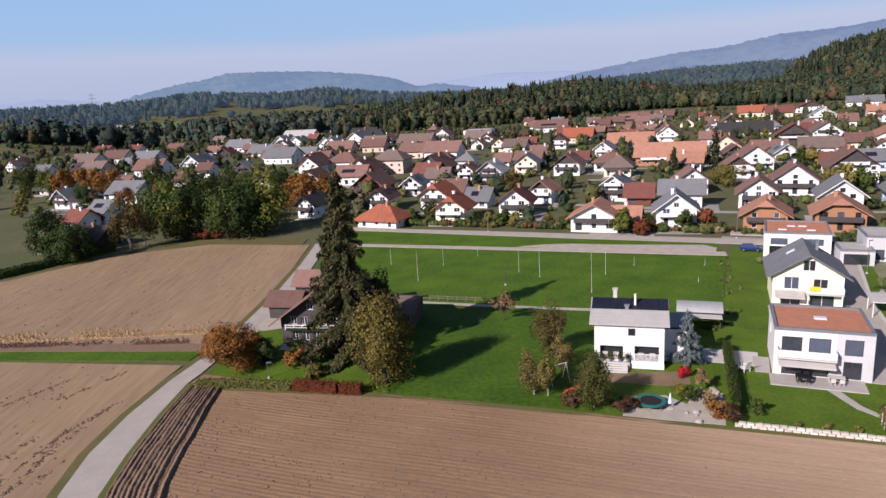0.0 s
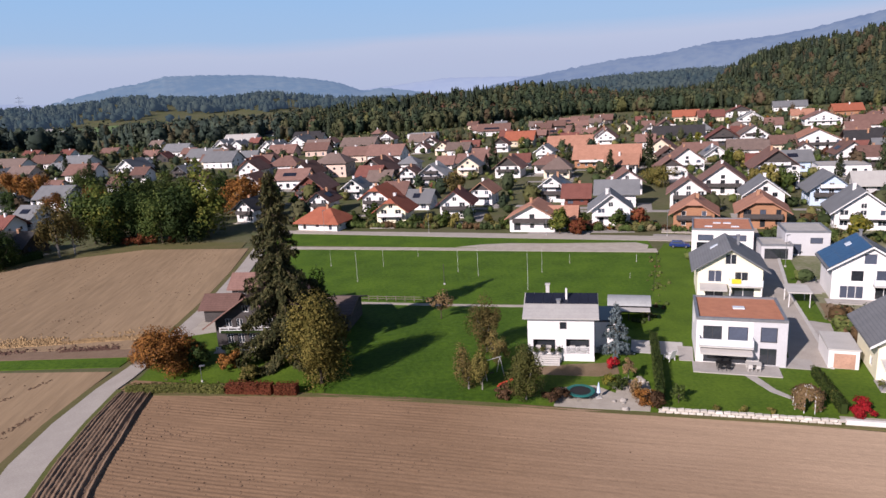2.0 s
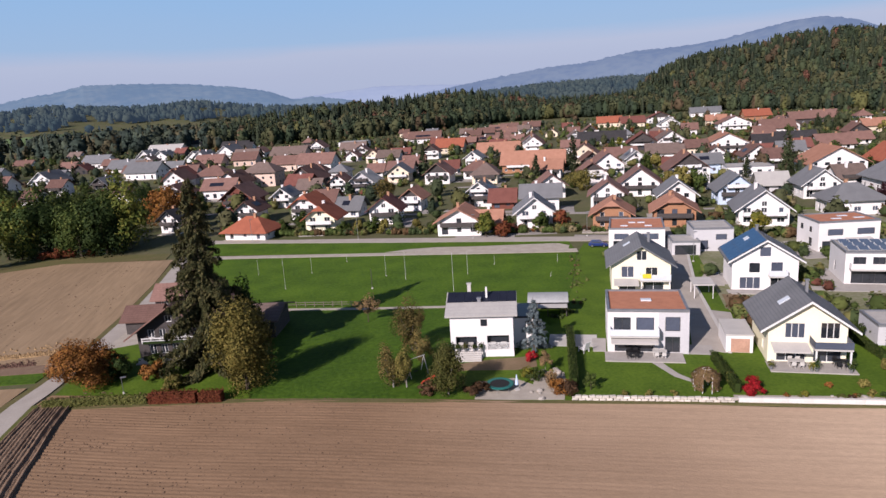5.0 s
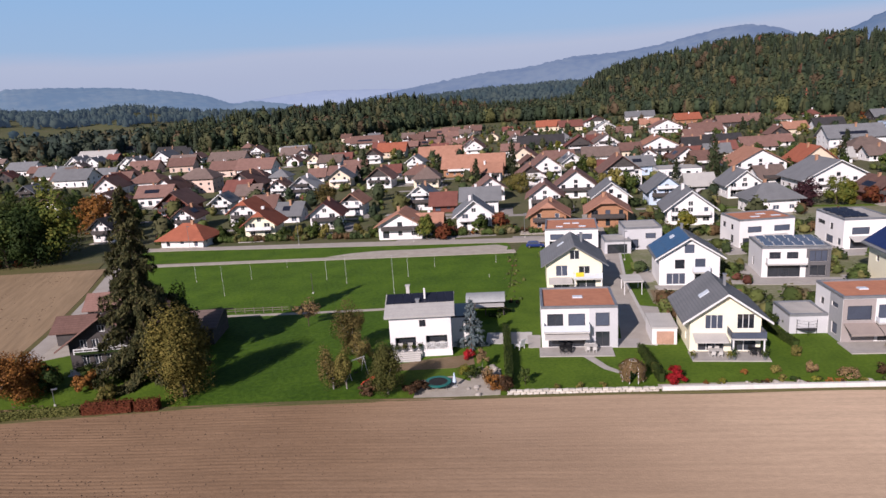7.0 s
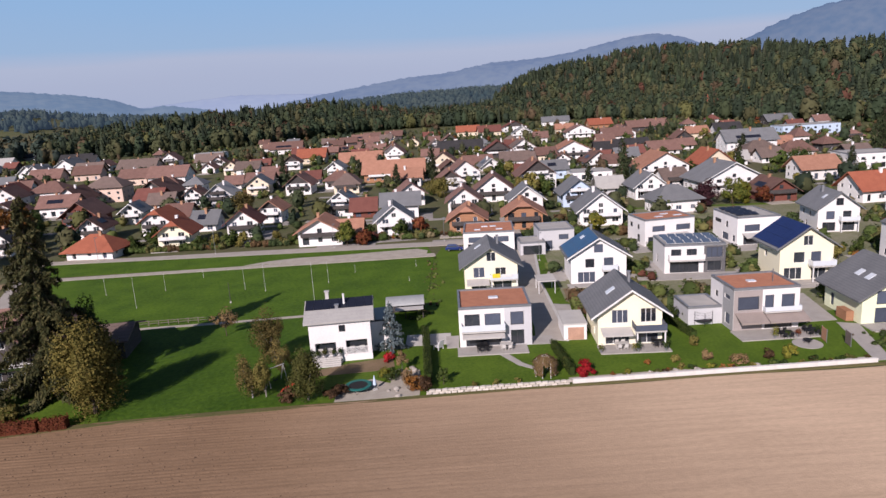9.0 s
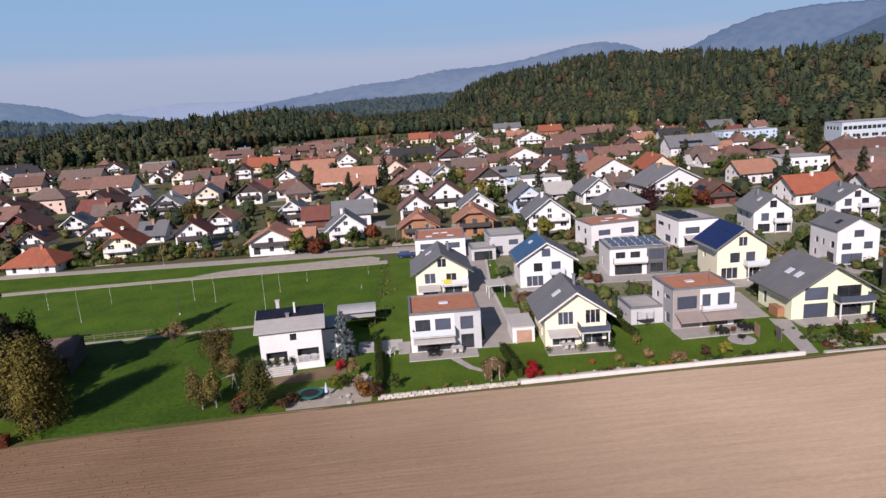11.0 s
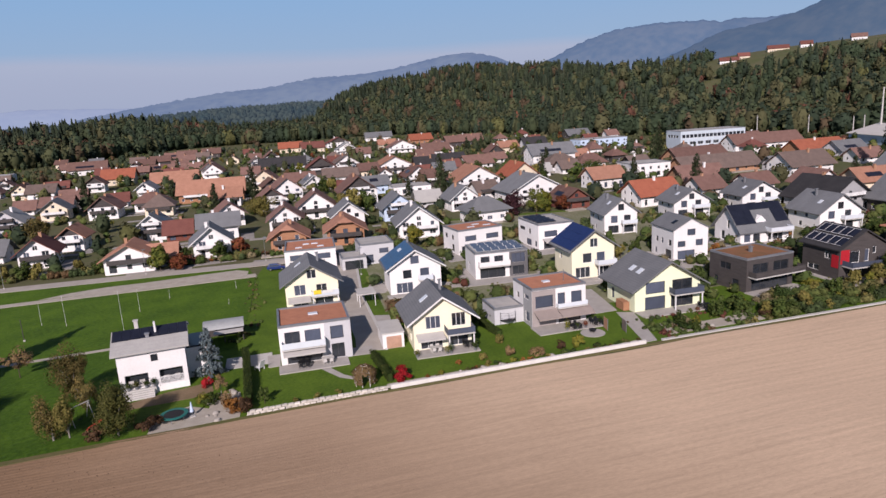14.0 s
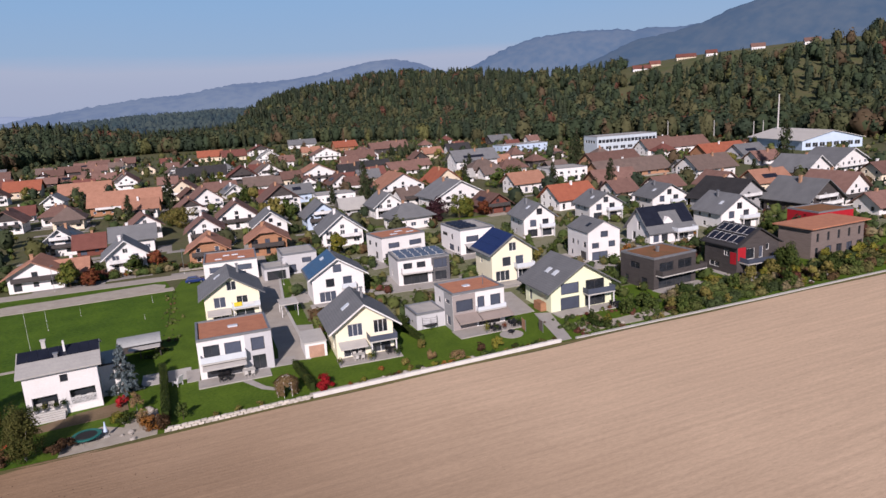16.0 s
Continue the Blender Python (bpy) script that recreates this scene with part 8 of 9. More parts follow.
for kind, x, y, sc in (("deep", -103, 170, 0.95), ("deep", -96, 166, 0.7), ("orange", -170, 300, 1.15), ("orange", -158, 298, 1.2), ("orange", -146, 292, 1.1), ("yellow", -180, 304, 0.9), ("green", -128, 296, 0.9), ("green", -196, 316, 1.0), ("deep", -136, 250, 0.75), ("green", -70, 240, 0.8), ("deep", -60, 250, 0.8), ("orange", -48, 236, 0.7), ("deep", -38, 226, 0.7)):
    put_tree(TREES_BIG, kind, x, y, sc, "among the houses beyond the fields", "big trees behind the field")
hedge([(-122, 130), (-103, 149), (-88, 172)], 2.4, 1.8, "deep", "long dark hedge along the field margin", 70, 0.22)
for x, y, h in ((-66, 179.5, 3.4), (-62.5, 179.6, 2.6), (-69, 180, 2.4), (-57, 178.6, 2.0)):
    place(tree("broad", h, h * 1.2, "rust", 900, 0.1, size=0.22, name="bush"), x, y, 30 * h, "rust-red shrub under the tree row", "bush", "rust-red shrubs")

# single large trees in the village gardens
for h, wd, leaf, x, y, words in ((8.0, 13.5, "olive", 95.7, 216.5, "broad olive-brown tree on the village green"), (7.0, 6.5, "plum", 149.5, 139.5, "dark purple-leaved round garden tree"), (7.6, 7.0, "lime", 155.6, 135.5, "light green feathery garden tree"), (12.0, 8.5, "green", 219.5, 165.5, "tall dense green garden tree"), (8.0, 7.5, "birch", 26.5, 231.5, "olive-brown autumn tree beside a gable"), (6.5, 5.0, "lime", 43.5, 153.5, "light green shrub-like tree by the road"), (3.6, 4.2, "rust", 47.8, 152.0, "rust-red rounded shrub by the road")):
    place(tree("broad", h, wd, leaf, 2600, 0.3, size=0.3, lumps=24), x, y, 17 * h, words)
for h, x, y in ((15.0, 53.0, 304.0), (20.0, 325.0, 206.0), (12.0, 226.0, 440.0)):
    place(conifer(h, h * 0.34, "spruce", 2000, bare=0.6, droop=0.35, size=0.45), x, y, 9 * h, "tall dark conifer among the village houses", "conifer", "village conifers")

# garden trees between the houses
rt = random.Random(11)


def free_of_houses(x, y, gap):
    for hx, hy, yaw, w, d in VILLAGE + NEAR:
        c, s = math.cos(math.radians(yaw)), math.sin(math.radians(yaw))
        u, v = (x - hx) * c + (y - hy) * s, -(x - hx) * s + (y - hy) * c
        if -gap < u < w + gap and -gap - 1.5 < v < d + gap:
            return False
    return True




def on_road(x, y):
    far = y - (167 - 0.455 * x)
    return (-30 < x < 84 and -16 < far < 11) or (abs((y - 134) * 0.5 - (x - 81)) < 4 and y > 128 and y < 165) or (48 < x < 84 and abs((x - 51.5) - (y - 71) * 0.5) < 5)


count = 0
while count < 160:
    az, r = rt.uniform(-34, 78), rt.uniform(150, 640) ** 1.0
    x, y = math.sin(math.radians(az)) * r, math.cos(math.radians(az)) * r
    if (x < -30 and y < 215) or y < 170 - 0.46 * x - (60 if x > 84 else 0) or not free_of_houses(x, y, 1.6) or on_road(x, y):
        continue
    kind = rt.choice(("green", "green", "olive", "olive", "yellow", "orange", "rust", "fir", "fir", "green", "bush", "bush", "bush", "plum" if rt.random() < 0.4 else "green"))
    put_tree(TREES_SMALL, kind, x, y, rt.uniform(0.75, 1.35), "in a village garden", "village garden trees")
    count += 1
# front gardens along the village road
for k in range(70):
    x = rt.uniform(-24, 96)
    y = 167 - 0.455 * x + rt.uniform(11.5, 16)
    if free_of_houses(x, y, 0.4) and not on_road(x, y):
        put_tree(TREES_SMALL, rt.choice(("bush", "bush", "bush", "bush", "olive", "green")), x, y, rt.uniform(0.6, 0.95), "in a front garden by the village road", "front garden plants")
FRONT = []
while len(FRONT) < 420:
    x = rt.uniform(-26, 98)
    y = 167 - 0.455 * x + 10.8 + 5.5 * rt.random() ** 1.6
    if free_of_houses(x, y, 0.3) and not on_road(x, y + 0.4) and noise.noise(Vector((x / 6, y / 6, 3.0))) > -0.2:
        FRONT.append((x, y))
woods("front_hedges", FRONT, RNG.uniform(0.8, 2.3, len(FRONT)), [leaf_unit(64) for _ in range(5)], M_SHRUBS, "mixed hedges and shrubs along the village road", 1.4, 0.1)
# gardens of the new houses
for k in range(70):
    x = rt.uniform(62, 205)
    y = 62 - 0.37 * (x - 28) + rt.uniform(6, 62)
    if free_of_houses(x, y, 1.0) and not on_road(x, y) and not (x < 92 and y < 62 - 0.37 * (x - 28) + 17):
        put_tree(TREES_SMALL, rt.choice(("bush", "bush", "bush", "olive", "green", "bush")), x, y, rt.uniform(0.5, 0.85), "between the new houses", "garden shrubs of the new houses")
# hedges and shrubs in the gaps between the new houses
GAPS = []
for _ in range(2400):
    x = rt.uniform(60, 215)
    y = 62 - 0.37 * (x - 28) + rt.uniform(13, 95)
    if free_of_houses(x, y, 1.2) and not on_road(x, y) and noise.noise(Vector((x / 14, y / 14, 9.0))) > -0.08 and not (84 < x < 100 and 52 < y < 72):
        GAPS.append((x, y))
GAPS = GAPS[:760]
woods("shrubs_between_houses", GAPS, RNG.uniform(1.2, 3.0, len(GAPS)), [leaf_unit(44) for _ in range(5)], M_SHRUBS, "mixed hedges and shrubs between the new houses", 1.5, 0.15)
# dense mixed shrub border along the field on the far gardens
PLANTS = []
while len(PLANTS) < 900:
    x = rt.uniform(87, 205)
    y = 62 - 0.377 * (x - 28) + 0.6 + 10 * rt.random() ** 1.2 + (1.5 if x > 150 else 0)
    if free_of_houses(x, y, 0.2) and noise.noise(Vector((x / 5, y / 5, 2.0))) > -0.22:
        PLANTS.append((x, y))
woods("border_planting", PLANTS, np.array([RNG.uniform(0.35, 1.0) if p[0] < 106 else RNG.uniform(0.5, 2.0) for p in PLANTS]), [leaf_unit(84) for _ in range(5)], M_SHRUBS, "dense mixed green and autumn planting along the field", 1.5, 0.08)
BORDER = ("bush", "bush", "bush", "bush", "bush", "bush", "olive", "yellow", "green", "green")
for k in range(120):
    x = rt.uniform(89, 205)
    y = 62 - 0.377 * (x - 28) + 0.8 + 9.5 * rt.random() ** 1.3 + (1.5 if x > 150 else 0)
    if free_of_houses(x, y, 0.5):
        put_tree(TREES_SMALL, rt.choice(BORDER), x, y, rt.uniform(0.3, 0.66), "in the mixed border along the field", "border shrubs")
for k in range(40):
    x = rt.uniform(50, 83)
    y = 62 - 0.377 * (x - 28) + rt.uniform(1.5, 2.9)
    put_tree(TREES_SMALL, rt.choice(("bush",)), x, y, rt.uniform(0.2, 0.5), "in the bed behind the garden wall", "wall bed plants")


# low planting, hedges and trees that fill the gardens of the village
FILL_LOW, FILL_TALL = [], []
for _ in range(14000):
    az, r = rt.uniform(-38, 82), 150 + 620 * rt.random() ** 0.8
    x, y = math.sin(math.radians(az)) * r, math.cos(math.radians(az)) * r
    foot = float(np.interp(az, AZ, FOOT))
    if r > foot + 20 or (x < -30 and y < 200) or y < 172 - 0.46 * x - (66 if x > 90 else 0) or not free_of_houses(x, y, 0.7) or on_road(x, y):
        continue
    if noise.noise(Vector((x / 45, y / 45, 5.0))) < -0.18 and r < 430:
        continue
    tall = rt.random() < (0.16 if r < 400 else 0.24 if az > -12 else 0.45)
    (FILL_TALL if tall else FILL_LOW).append((x, y))
FILL_LOW, FILL_TALL = FILL_LOW[:2900], FILL_TALL[:760]
SHRUB_UNITS = [leaf_unit(30) for _ in range(5)]
woods("garden_planting", FILL_LOW, RNG.uniform(1.6, 4.2, len(FILL_LOW)), SHRUB_UNITS, M_SHRUBS, "mixed green and autumn shrubs filling the village gardens", 1.5, 0.15)
woods("garden_woods", FILL_TALL, RNG.uniform(4, 9, len(FILL_TALL)), LEAF_UNITS, M_WOODS, "broad autumn trees between the village houses", 1.0)


# ---- garden walls and small things ----
M_STONE = mat("pale_limestone_block", (0.60, 0.56, 0.50), (0.46, 0.42, 0.37), scale=1.2, fine=9, bump=0.5, depth=0.05, rand=0.2)
wall_stone = tagged(new("garden_wall_stone"), "low dry wall of pale limestone blocks", "wall", kind="structure")
stone_mesh = []
for k in range(6):
    bm = box(bmesh.new(), -0.36, -0.22, 0, 0.36, 0.22, 0.27)
    for v in bm.verts:
        v.co += Vector((RNG.uniform(-0.07, 0.07), RNG.uniform(-0.06, 0.06), RNG.uniform(-0.04, 0.04)))
    bmesh.ops.bevel(bm, geom=bm.edges[:], offset=0.035, segments=1, affect="EDGES")
    me = bpy.data.meshes.new("stone")
    bm.to_mesh(me), bm.free()
    me.materials.append(M_STONE)
    stone_mesh.append(me)
wx0, wy0, wx1, wy1 = 29.4, 62.0, 46.1, 55.7
wl_len = math.hypot(wx1 - wx0, wy1 - wy0)
wang = math.degrees(math.atan2(wy1 - wy0, wx1 - wx0))
for c in range(2):
    n = int(wl_len / 0.76)
    for k in range(n):
        ob = new("stone", stone_mesh[(k * 5 + c * 3) % 6])
        ob.parent = wall_stone
        u = (k + 0.5 + 0.4 * c) * wl_len / n
        ob.matrix_basis = pose(wx0 + (wx1 - wx0) * u / wl_len, wy0 + (wy1 - wy0) * u / wl_len - 0.05 * c, 0.02 + 0.29 * c, 0, 0, wang + RNG.uniform(-6, 6) + 180 * (k % 2))
wall_conc = tagged(new("garden_wall_concrete"), "smooth pale concrete garden wall along the field", "wall", kind="structure")
pts = [(46.4, 55.6), (82.2, 41.9)]
n = 15
for k in range(n):
    x0, y0 = pts[0][0] + (pts[1][0] - pts[0][0]) * k / n, pts[0][1] + (pts[1][1] - pts[0][1]) * k / n
    ln = math.hypot(pts[1][0] - pts[0][0], pts[1][1] - pts[0][1]) / n
    ob = part("panel", box(bmesh.new(), 0.01, -0.18, -0.1, ln - 0.01, 0.2, 0.62), mat("pale_concrete_wall", (0.66, 0.64, 0.61), (0.58, 0.56, 0.53), scale=0.7, fine=5) if k == 0 else bpy.data.materials["pale_concrete_wall"], wall_conc)
    ob.matrix_basis = pose(x0, y0, 0, 0, 0, math.degrees(math.atan2(pts[1][1] - pts[0][1], pts[1][0] - pts[0][0])))
slab("garden_wall_low", [(84.8, 40.7), (118, 27.2), (151, 14.2), (151.2, 14.7), (118.2, 27.7), (85, 41.2)], 0.25, 0.35, M_CONC, "low concrete kerb wall along the field", "wall")
slab("field_verge", [(-34, 79.7), (-8, 73.6), (8, 68.2), (28, 61.3), (46, 55.0), (82, 41.2), (118, 26.6), (151, 13.8), (151.1, 14.2), (118.1, 27.1), (82.2, 41.8), (46.2, 55.6), (28.2, 62.0), (8.2, 69.2), (-8, 74.6), (-34, 80.2)], 0.09, 0.15, M_VERGE, "strip of rough grass along the field", "verge")
slab("gravel_border", [(46.5, 56.1), (82, 42.5), (82.6, 43.8), (66, 49.4), (60, 52.6), (47, 57.4)], -0.012, 0.04, M_GRAVELP, "pale gravel border behind the wall", "path")
slab("gravel_patio", [(18.6, 65.6), (28.6, 62.3), (30.4, 66.2), (31.4, 69.5), (28.4, 71.0), (26.5, 67.4), (24.8, 69.9), (20.5, 70.2)], -0.01, 0.05, M_GRAVELP, "pale gravel play corner", "path")
slab("earth_bed", [(17.2, 76.6), (18.4, 74.6), (26, 72.2), (28.8, 72.4), (29.8, 76.2), (27.6, 76.0), (24, 76.6)], -0.008, 0.05, M_EARTH, "bare brown earth along the steps", "ground")
slab("stepping_path", [(43.0, 69.0), (44.2, 68.6), (44.4, 64.4), (45.4, 61.6), (45.0, 61.2), (43.5, 64.0)], -0.006, 0.05, M_PAVE, "curved grey garden path", "path")
slab("lane_kerb", [(53.7, 68.2), (54.1, 68.0), (57.2, 74.2), (66.9, 96.8), (74, 110), (82.9, 126.8), (82.5, 127.1), (66.5, 97.1), (56.8, 74.5)], 0.10, 0.2, M_CONC, "pale kerb along the lane", "kerb")
slab("flower_bed", [(67.6, 90.4), (69.4, 89.6), (66.2, 82.2), (64.0, 83.2)], 0.04, 0.1, M_EARTH, "planted bed beside the lane", "ground")

# trampoline
tr = tagged(new("trampoline"), "round trampoline with teal padding on gravel", "trampoline")
tr.matrix_world = pose(22.3, 67.4, 0)
bm = bmesh.new()
bmesh.ops.create_cone(bm, segments=32, radius1=1.25, radius2=1.25, depth=0.03, cap_ends=True, matrix=pose(0, 0, 0.72))
part("mat", bm, M_BLACK, tr)
bm = bmesh.new()
ring = [[bm.verts.new((r * math.cos(a), r * math.sin(a), z)) for a in np.linspace(0, 2 * math.pi, 33)[:-1]] for r, z in ((1.2, 0.76), (1.65, 0.76), (1.65, 0.66), (1.2, 0.66))]
for j in range(4):
    for i in range(32):
        bm.faces.new([ring[j][i], ring[j][(i + 1) % 32], ring[(j + 1) % 4][(i + 1) % 32], ring[(j + 1) % 4][i]])
bmesh.ops.recalc_face_normals(bm, faces=bm.faces)
part("padding", bm, M_TEAL, tr, "teal foam padding")
for k in range(6):
    a = k * math.pi / 3
    bm = bmesh.new()
    limb(bm, (1.45 * math.cos(a), 1.45 * math.sin(a), 0), (1.45 * math.cos(a), 1.45 * math.sin(a), 0.68), 0.03, 0.03)
    part("leg", bm, M_METAL, tr)
tr2 = tagged(new("trampoline"), "black netted trampoline beside the garage", "trampoline")
tr2.matrix_world = pose(74.8, 63.6, 0)
bm = bmesh.new()
bmesh.ops.create_cone(bm, segments=24, radius1=1.4, radius2=1.4, depth=0.08, cap_ends=True, matrix=pose(0, 0, 0.7))
part("mat", bm, M_BLACK, tr2)
for k in range(6):
    a = k * math.pi / 3
    bm = bmesh.new()
    limb(bm, (1.45 * math.cos(a), 1.45 * math.sin(a), 0), (1.45 * math.cos(a), 1.45 * math.sin(a), 2.1), 0.035, 0.035)
    part("post", bm, M_BLACK, tr2)
bm = bmesh.new()
for z in (1.2, 1.65, 2.08):
    for k in range(12):
        a, b2 = k * math.pi / 6, (k + 1) * math.pi / 6
        limb(bm, (1.45 * math.cos(a), 1.45 * math.sin(a), z), (1.45 * math.cos(b2), 1.45 * math.sin(b2), z), 0.015, 0.015, 4)
part("net_ropes", bm, M_BLACK, tr2)

# closed parasol, swing, slide
ps = tagged(new("parasol"), "closed pale blue parasol on a stand", "parasol")
ps.matrix_world = pose(24.2, 66.6, 0)
bm = bmesh.new()
limb(bm, (0, 0, 0), (0, 0, 1.9), 0.03, 0.03)
part("pole", bm, M_METAL, ps)
bm = bmesh.new()
bmesh.ops.create_cone(bm, segments=10, radius1=0.24, radius2=0.05, depth=1.25, cap_ends=True, matrix=pose(0, 0, 1.3))
part("canopy", bm, WALLS["blue"], ps, "folded pale blue cloth")
part("base", box(bmesh.new(), -0.3, -0.3, 0, 0.3, 0.3, 0.1), M_CONC, ps)
sw = tagged(new("swing"), "wooden garden swing frame under the birches", "swing")
sw.matrix_world = pose(12.0, 74.6, 0, 0, 0, 25)
for x in (0, 2.6):
    for s in (-1, 1):
        bm = bmesh.new()
        limb(bm, (x, s * 0.8, 0), (x, 0, 2.3), 0.05, 0.05)
        part("leg", bm, M_CONC, sw)
bm = bmesh.new()
limb(bm, (-0.2, 0, 2.3), (2.8, 0, 2.3), 0.06, 0.06)
part("beam", bm, M_CONC, sw)
for x in (1.0, 1.5):
    bm = bmesh.new()
    limb(bm, (x, 0, 0.5), (x, 0, 2.25), 0.012, 0.012, 4)
    part("rope", bm, M_BLACK, sw)
part("seat", box(bmesh.new(), 0.95, -0.12, 0.45, 1.55, 0.12, 0.5), M_BLACK, sw)
sl = tagged(new("slide"), "red plastic garden slide beside the birches", "slide")
sl.matrix_world = pose(13.4, 71.9, 0, 0, 0, -30)
M_SLIDE = mat("red_plastic", (0.36, 0.05, 0.03), rough=0.4, bump=0)
bm = box(bmesh.new(), 0, -0.25, 0, 2.4, 0.25, 0.06)
box(bm, 0, -0.29, 0.004, 2.4, -0.254, 0.2), box(bm, 0, 0.254, 0.004, 2.4, 0.29, 0.2)
bmesh.ops.transform(bm, matrix=pose(0, 0, 0.1, 0, -30), verts=bm.verts)
part("chute", bm, M_SLIDE, sl)
for y in (-0.2, 0.2):
    bm = bmesh.new()
    limb(bm, (2.4, y, 0), (2.05, y, 1.3), 0.03, 0.03)
    part("leg", bm, M_METAL, sl)

# rose arbour
ar = tagged(new("arbour"), "round white rose arbour overgrown with climbers", "arbour")
ar.matrix_world = pose(44.9, 59.6, 0)
for k in range(8):
    a = k * math.pi / 4
    bm = bmesh.new()
    limb(bm, (1.35 * math.cos(a), 1.35 * math.sin(a), 0), (1.35 * math.cos(a), 1.35 * math.sin(a), 1.9), 0.045, 0.045)
    limb(bm, (1.35 * math.cos(a), 1.35 * math.sin(a), 1.9), (0.3 * math.cos(a), 0.3 * math.sin(a), 2.6), 0.05, 0.05)
    part("post", bm, M_RAILW, ar)
a = RNG.uniform(0, 6.283, 2600)
h = 2.6 * RNG.uniform(0.05, 1, 2600) ** 0.7
rr = np.where(h > 1.8, 1.45 - (h - 1.8) * 1.3, 1.4) + RNG.normal(0.05, 0.16, 2600)
keep = (np.sin(a * 4) > -0.2) | (h > 1.7)
c = np.stack([rr * np.cos(a), rr * np.sin(a), h], 1)[keep]
ob = new("climber", leaf_mesh("climber", c, c * (1, 1, 0.3) + RNG.normal(size=c.shape) * 0.4, np.full(len(c), 0.15), LEAVES["tan"]))
ob.parent = ar
# white garden chair, fire bowl, rusty screen
gc = tagged(new("lounge_chair"), "white wooden lounge chair on the lawn", "chair")
gc.matrix_world = pose(36.4, 75.0, 0, 0, 0, 200) @ Matrix.Scale(1.25, 4)
part("seat", box(bmesh.new(), -0.35, -0.4, 0.3, 0.35, 0.4, 0.36), M_RAILW, gc)
bm = box(bmesh.new(), -0.35, 0, 0, 0.35, 0.05, 1.0)
bmesh.ops.transform(bm, matrix=pose(0, 0.36, 0.34, -20), verts=bm.verts)
part("backrest", bm, M_RAILW, gc)
for x in (-0.4, 0.33):
    part("armrest", box(bmesh.new(), x, -0.45, 0.55, x + 0.08, 0.45, 0.6), M_RAILW, gc)
    for y in (-0.42, 0.36):
        part("leg", box(bmesh.new(), x, y, 0, x + 0.07, y + 0.07, 0.55), M_RAILW, gc)
bm = bmesh.new()
bmesh.ops.create_cone(bm, segments=24, radius1=1.9, radius2=1.9, depth=0.06, cap_ends=True, matrix=pose(80.6, 50.4, -0.0))
tagged(part("fire_terrace", bm, M_PAVE), "round paved fire place", "path", kind="structure")
fb = tagged(new("fire_bowl"), "dark round fire bowl on a paved circle", "fire bowl")
fb.matrix_world = pose(80.6, 50.4, 0.03)
bm = bmesh.new()
bmesh.ops.create_cone(bm, segments=16, radius1=0.3, radius2=0.6, depth=0.3, cap_ends=True, matrix=pose(0, 0, 0.45))
part("bowl", bm, M_BLACK, fb)
for k in range(3):
    bm = bmesh.new()
    limb(bm, (0.45 * math.cos(k * 2.1), 0.45 * math.sin(k * 2.1), 0), (0.25 * math.cos(k * 2.1), 0.25 * math.sin(k * 2.1), 0.35), 0.03, 0.03)
    part("leg", bm, M_BLACK, fb)
for x, y, c in ((83.0, 49.4, "brick"), (84.2, 46.8, "greywood")):
    sc = tagged(new("garden_screen"), "upright rusty garden screen" if c == "brick" else "upright timber garden screen", "screen")
    sc.matrix_world = pose(x, y, 0, 0, 0, 60)
    part("board", box(bmesh.new(), 0, 0, 0.05, 1.5, 0.1, 1.8), WALLS[c], sc)
    for q in (-0.06, 1.5):
        part("post", box(bmesh.new(), q, 0.0, -0.1, q + 0.06, 0.1, 1.9), M_METAL, sc)

# shrubs and grasses in the bed behind the wall
for leaf, x, y, h, w, words in (("tan", 65.0, 52.6, 1.7, 1.3, "upright dry tan grass clump behind the wall"), ("tan", 68.6, 50.2, 1.0, 2.8, "broad pale tan grass mound behind the wall"), ("yellow", 74.7, 48.2, 1.7, 1.9, "yellow-green rounded shrub behind the wall"), ("brown", 72.4, 49.4, 1.3, 1.8, "brown autumn shrub behind the wall"), ("olive", 61.5, 54.6, 1.0, 1.4, "small olive shrub on the lawn"), ("olive", 67.6, 57.7, 1.4, 1.3, "clipped round olive shrub on the lawn"), ("brown", 29.6, 63.2, 2.0, 2.0, "rust-brown shrub at the end of the stone wall"), ("yellow", 26.6, 69.4, 1.2, 2.2, "pale yellow-green shrub in the rockery"), ("green", 109.4, 34.0, 2.2, 2.8, "round clipped green shrub by the field"), ("deep", 114.6, 37.0, 2.6, 4.0, "dense dark green shrub by the field"), ("yellow", 125.6, 37.4, 1.8, 3.4, "broad yellow-green shrub before the timber house"), ("brown", 105.1, 36.0, 1.5, 2.6, "rust-brown shrub by the field"), ("orange", 57.9, 55.6, 0.7, 0.8, "small orange shrub behind the wall")):
    place(tree("broad", h, w, leaf, int(700 * h), 0.05, size=0.12, lumps=16, name="bush"), x, y, 40 * h, words, "bush")
place(tree("broad", 6.4, 5.0, "green", 4200, 0.3, size=0.2, lumps=22), 139.3, 28.8, 0, "leafy green tree before the timber row house")
hedge([(71.3, 66.3), (69.6, 59.8)], 0.9, 1.0, "green", "low clipped green hedge between two lawns")
stack = tagged(new("firewood_stack"), "brown stack of split firewood beside the garage", "firewood")
stack.matrix_world = pose(75.4, 65.0, 0, 0, 0, -22)
M_LOG = mat("split_log_ends", (0.24, 0.13, 0.075), (0.15, 0.085, 0.05), scale=3, fine=14, bump=0.4, rand=0.3)
log_mesh = bpy.data.meshes.new("log")
bm = bmesh.new()
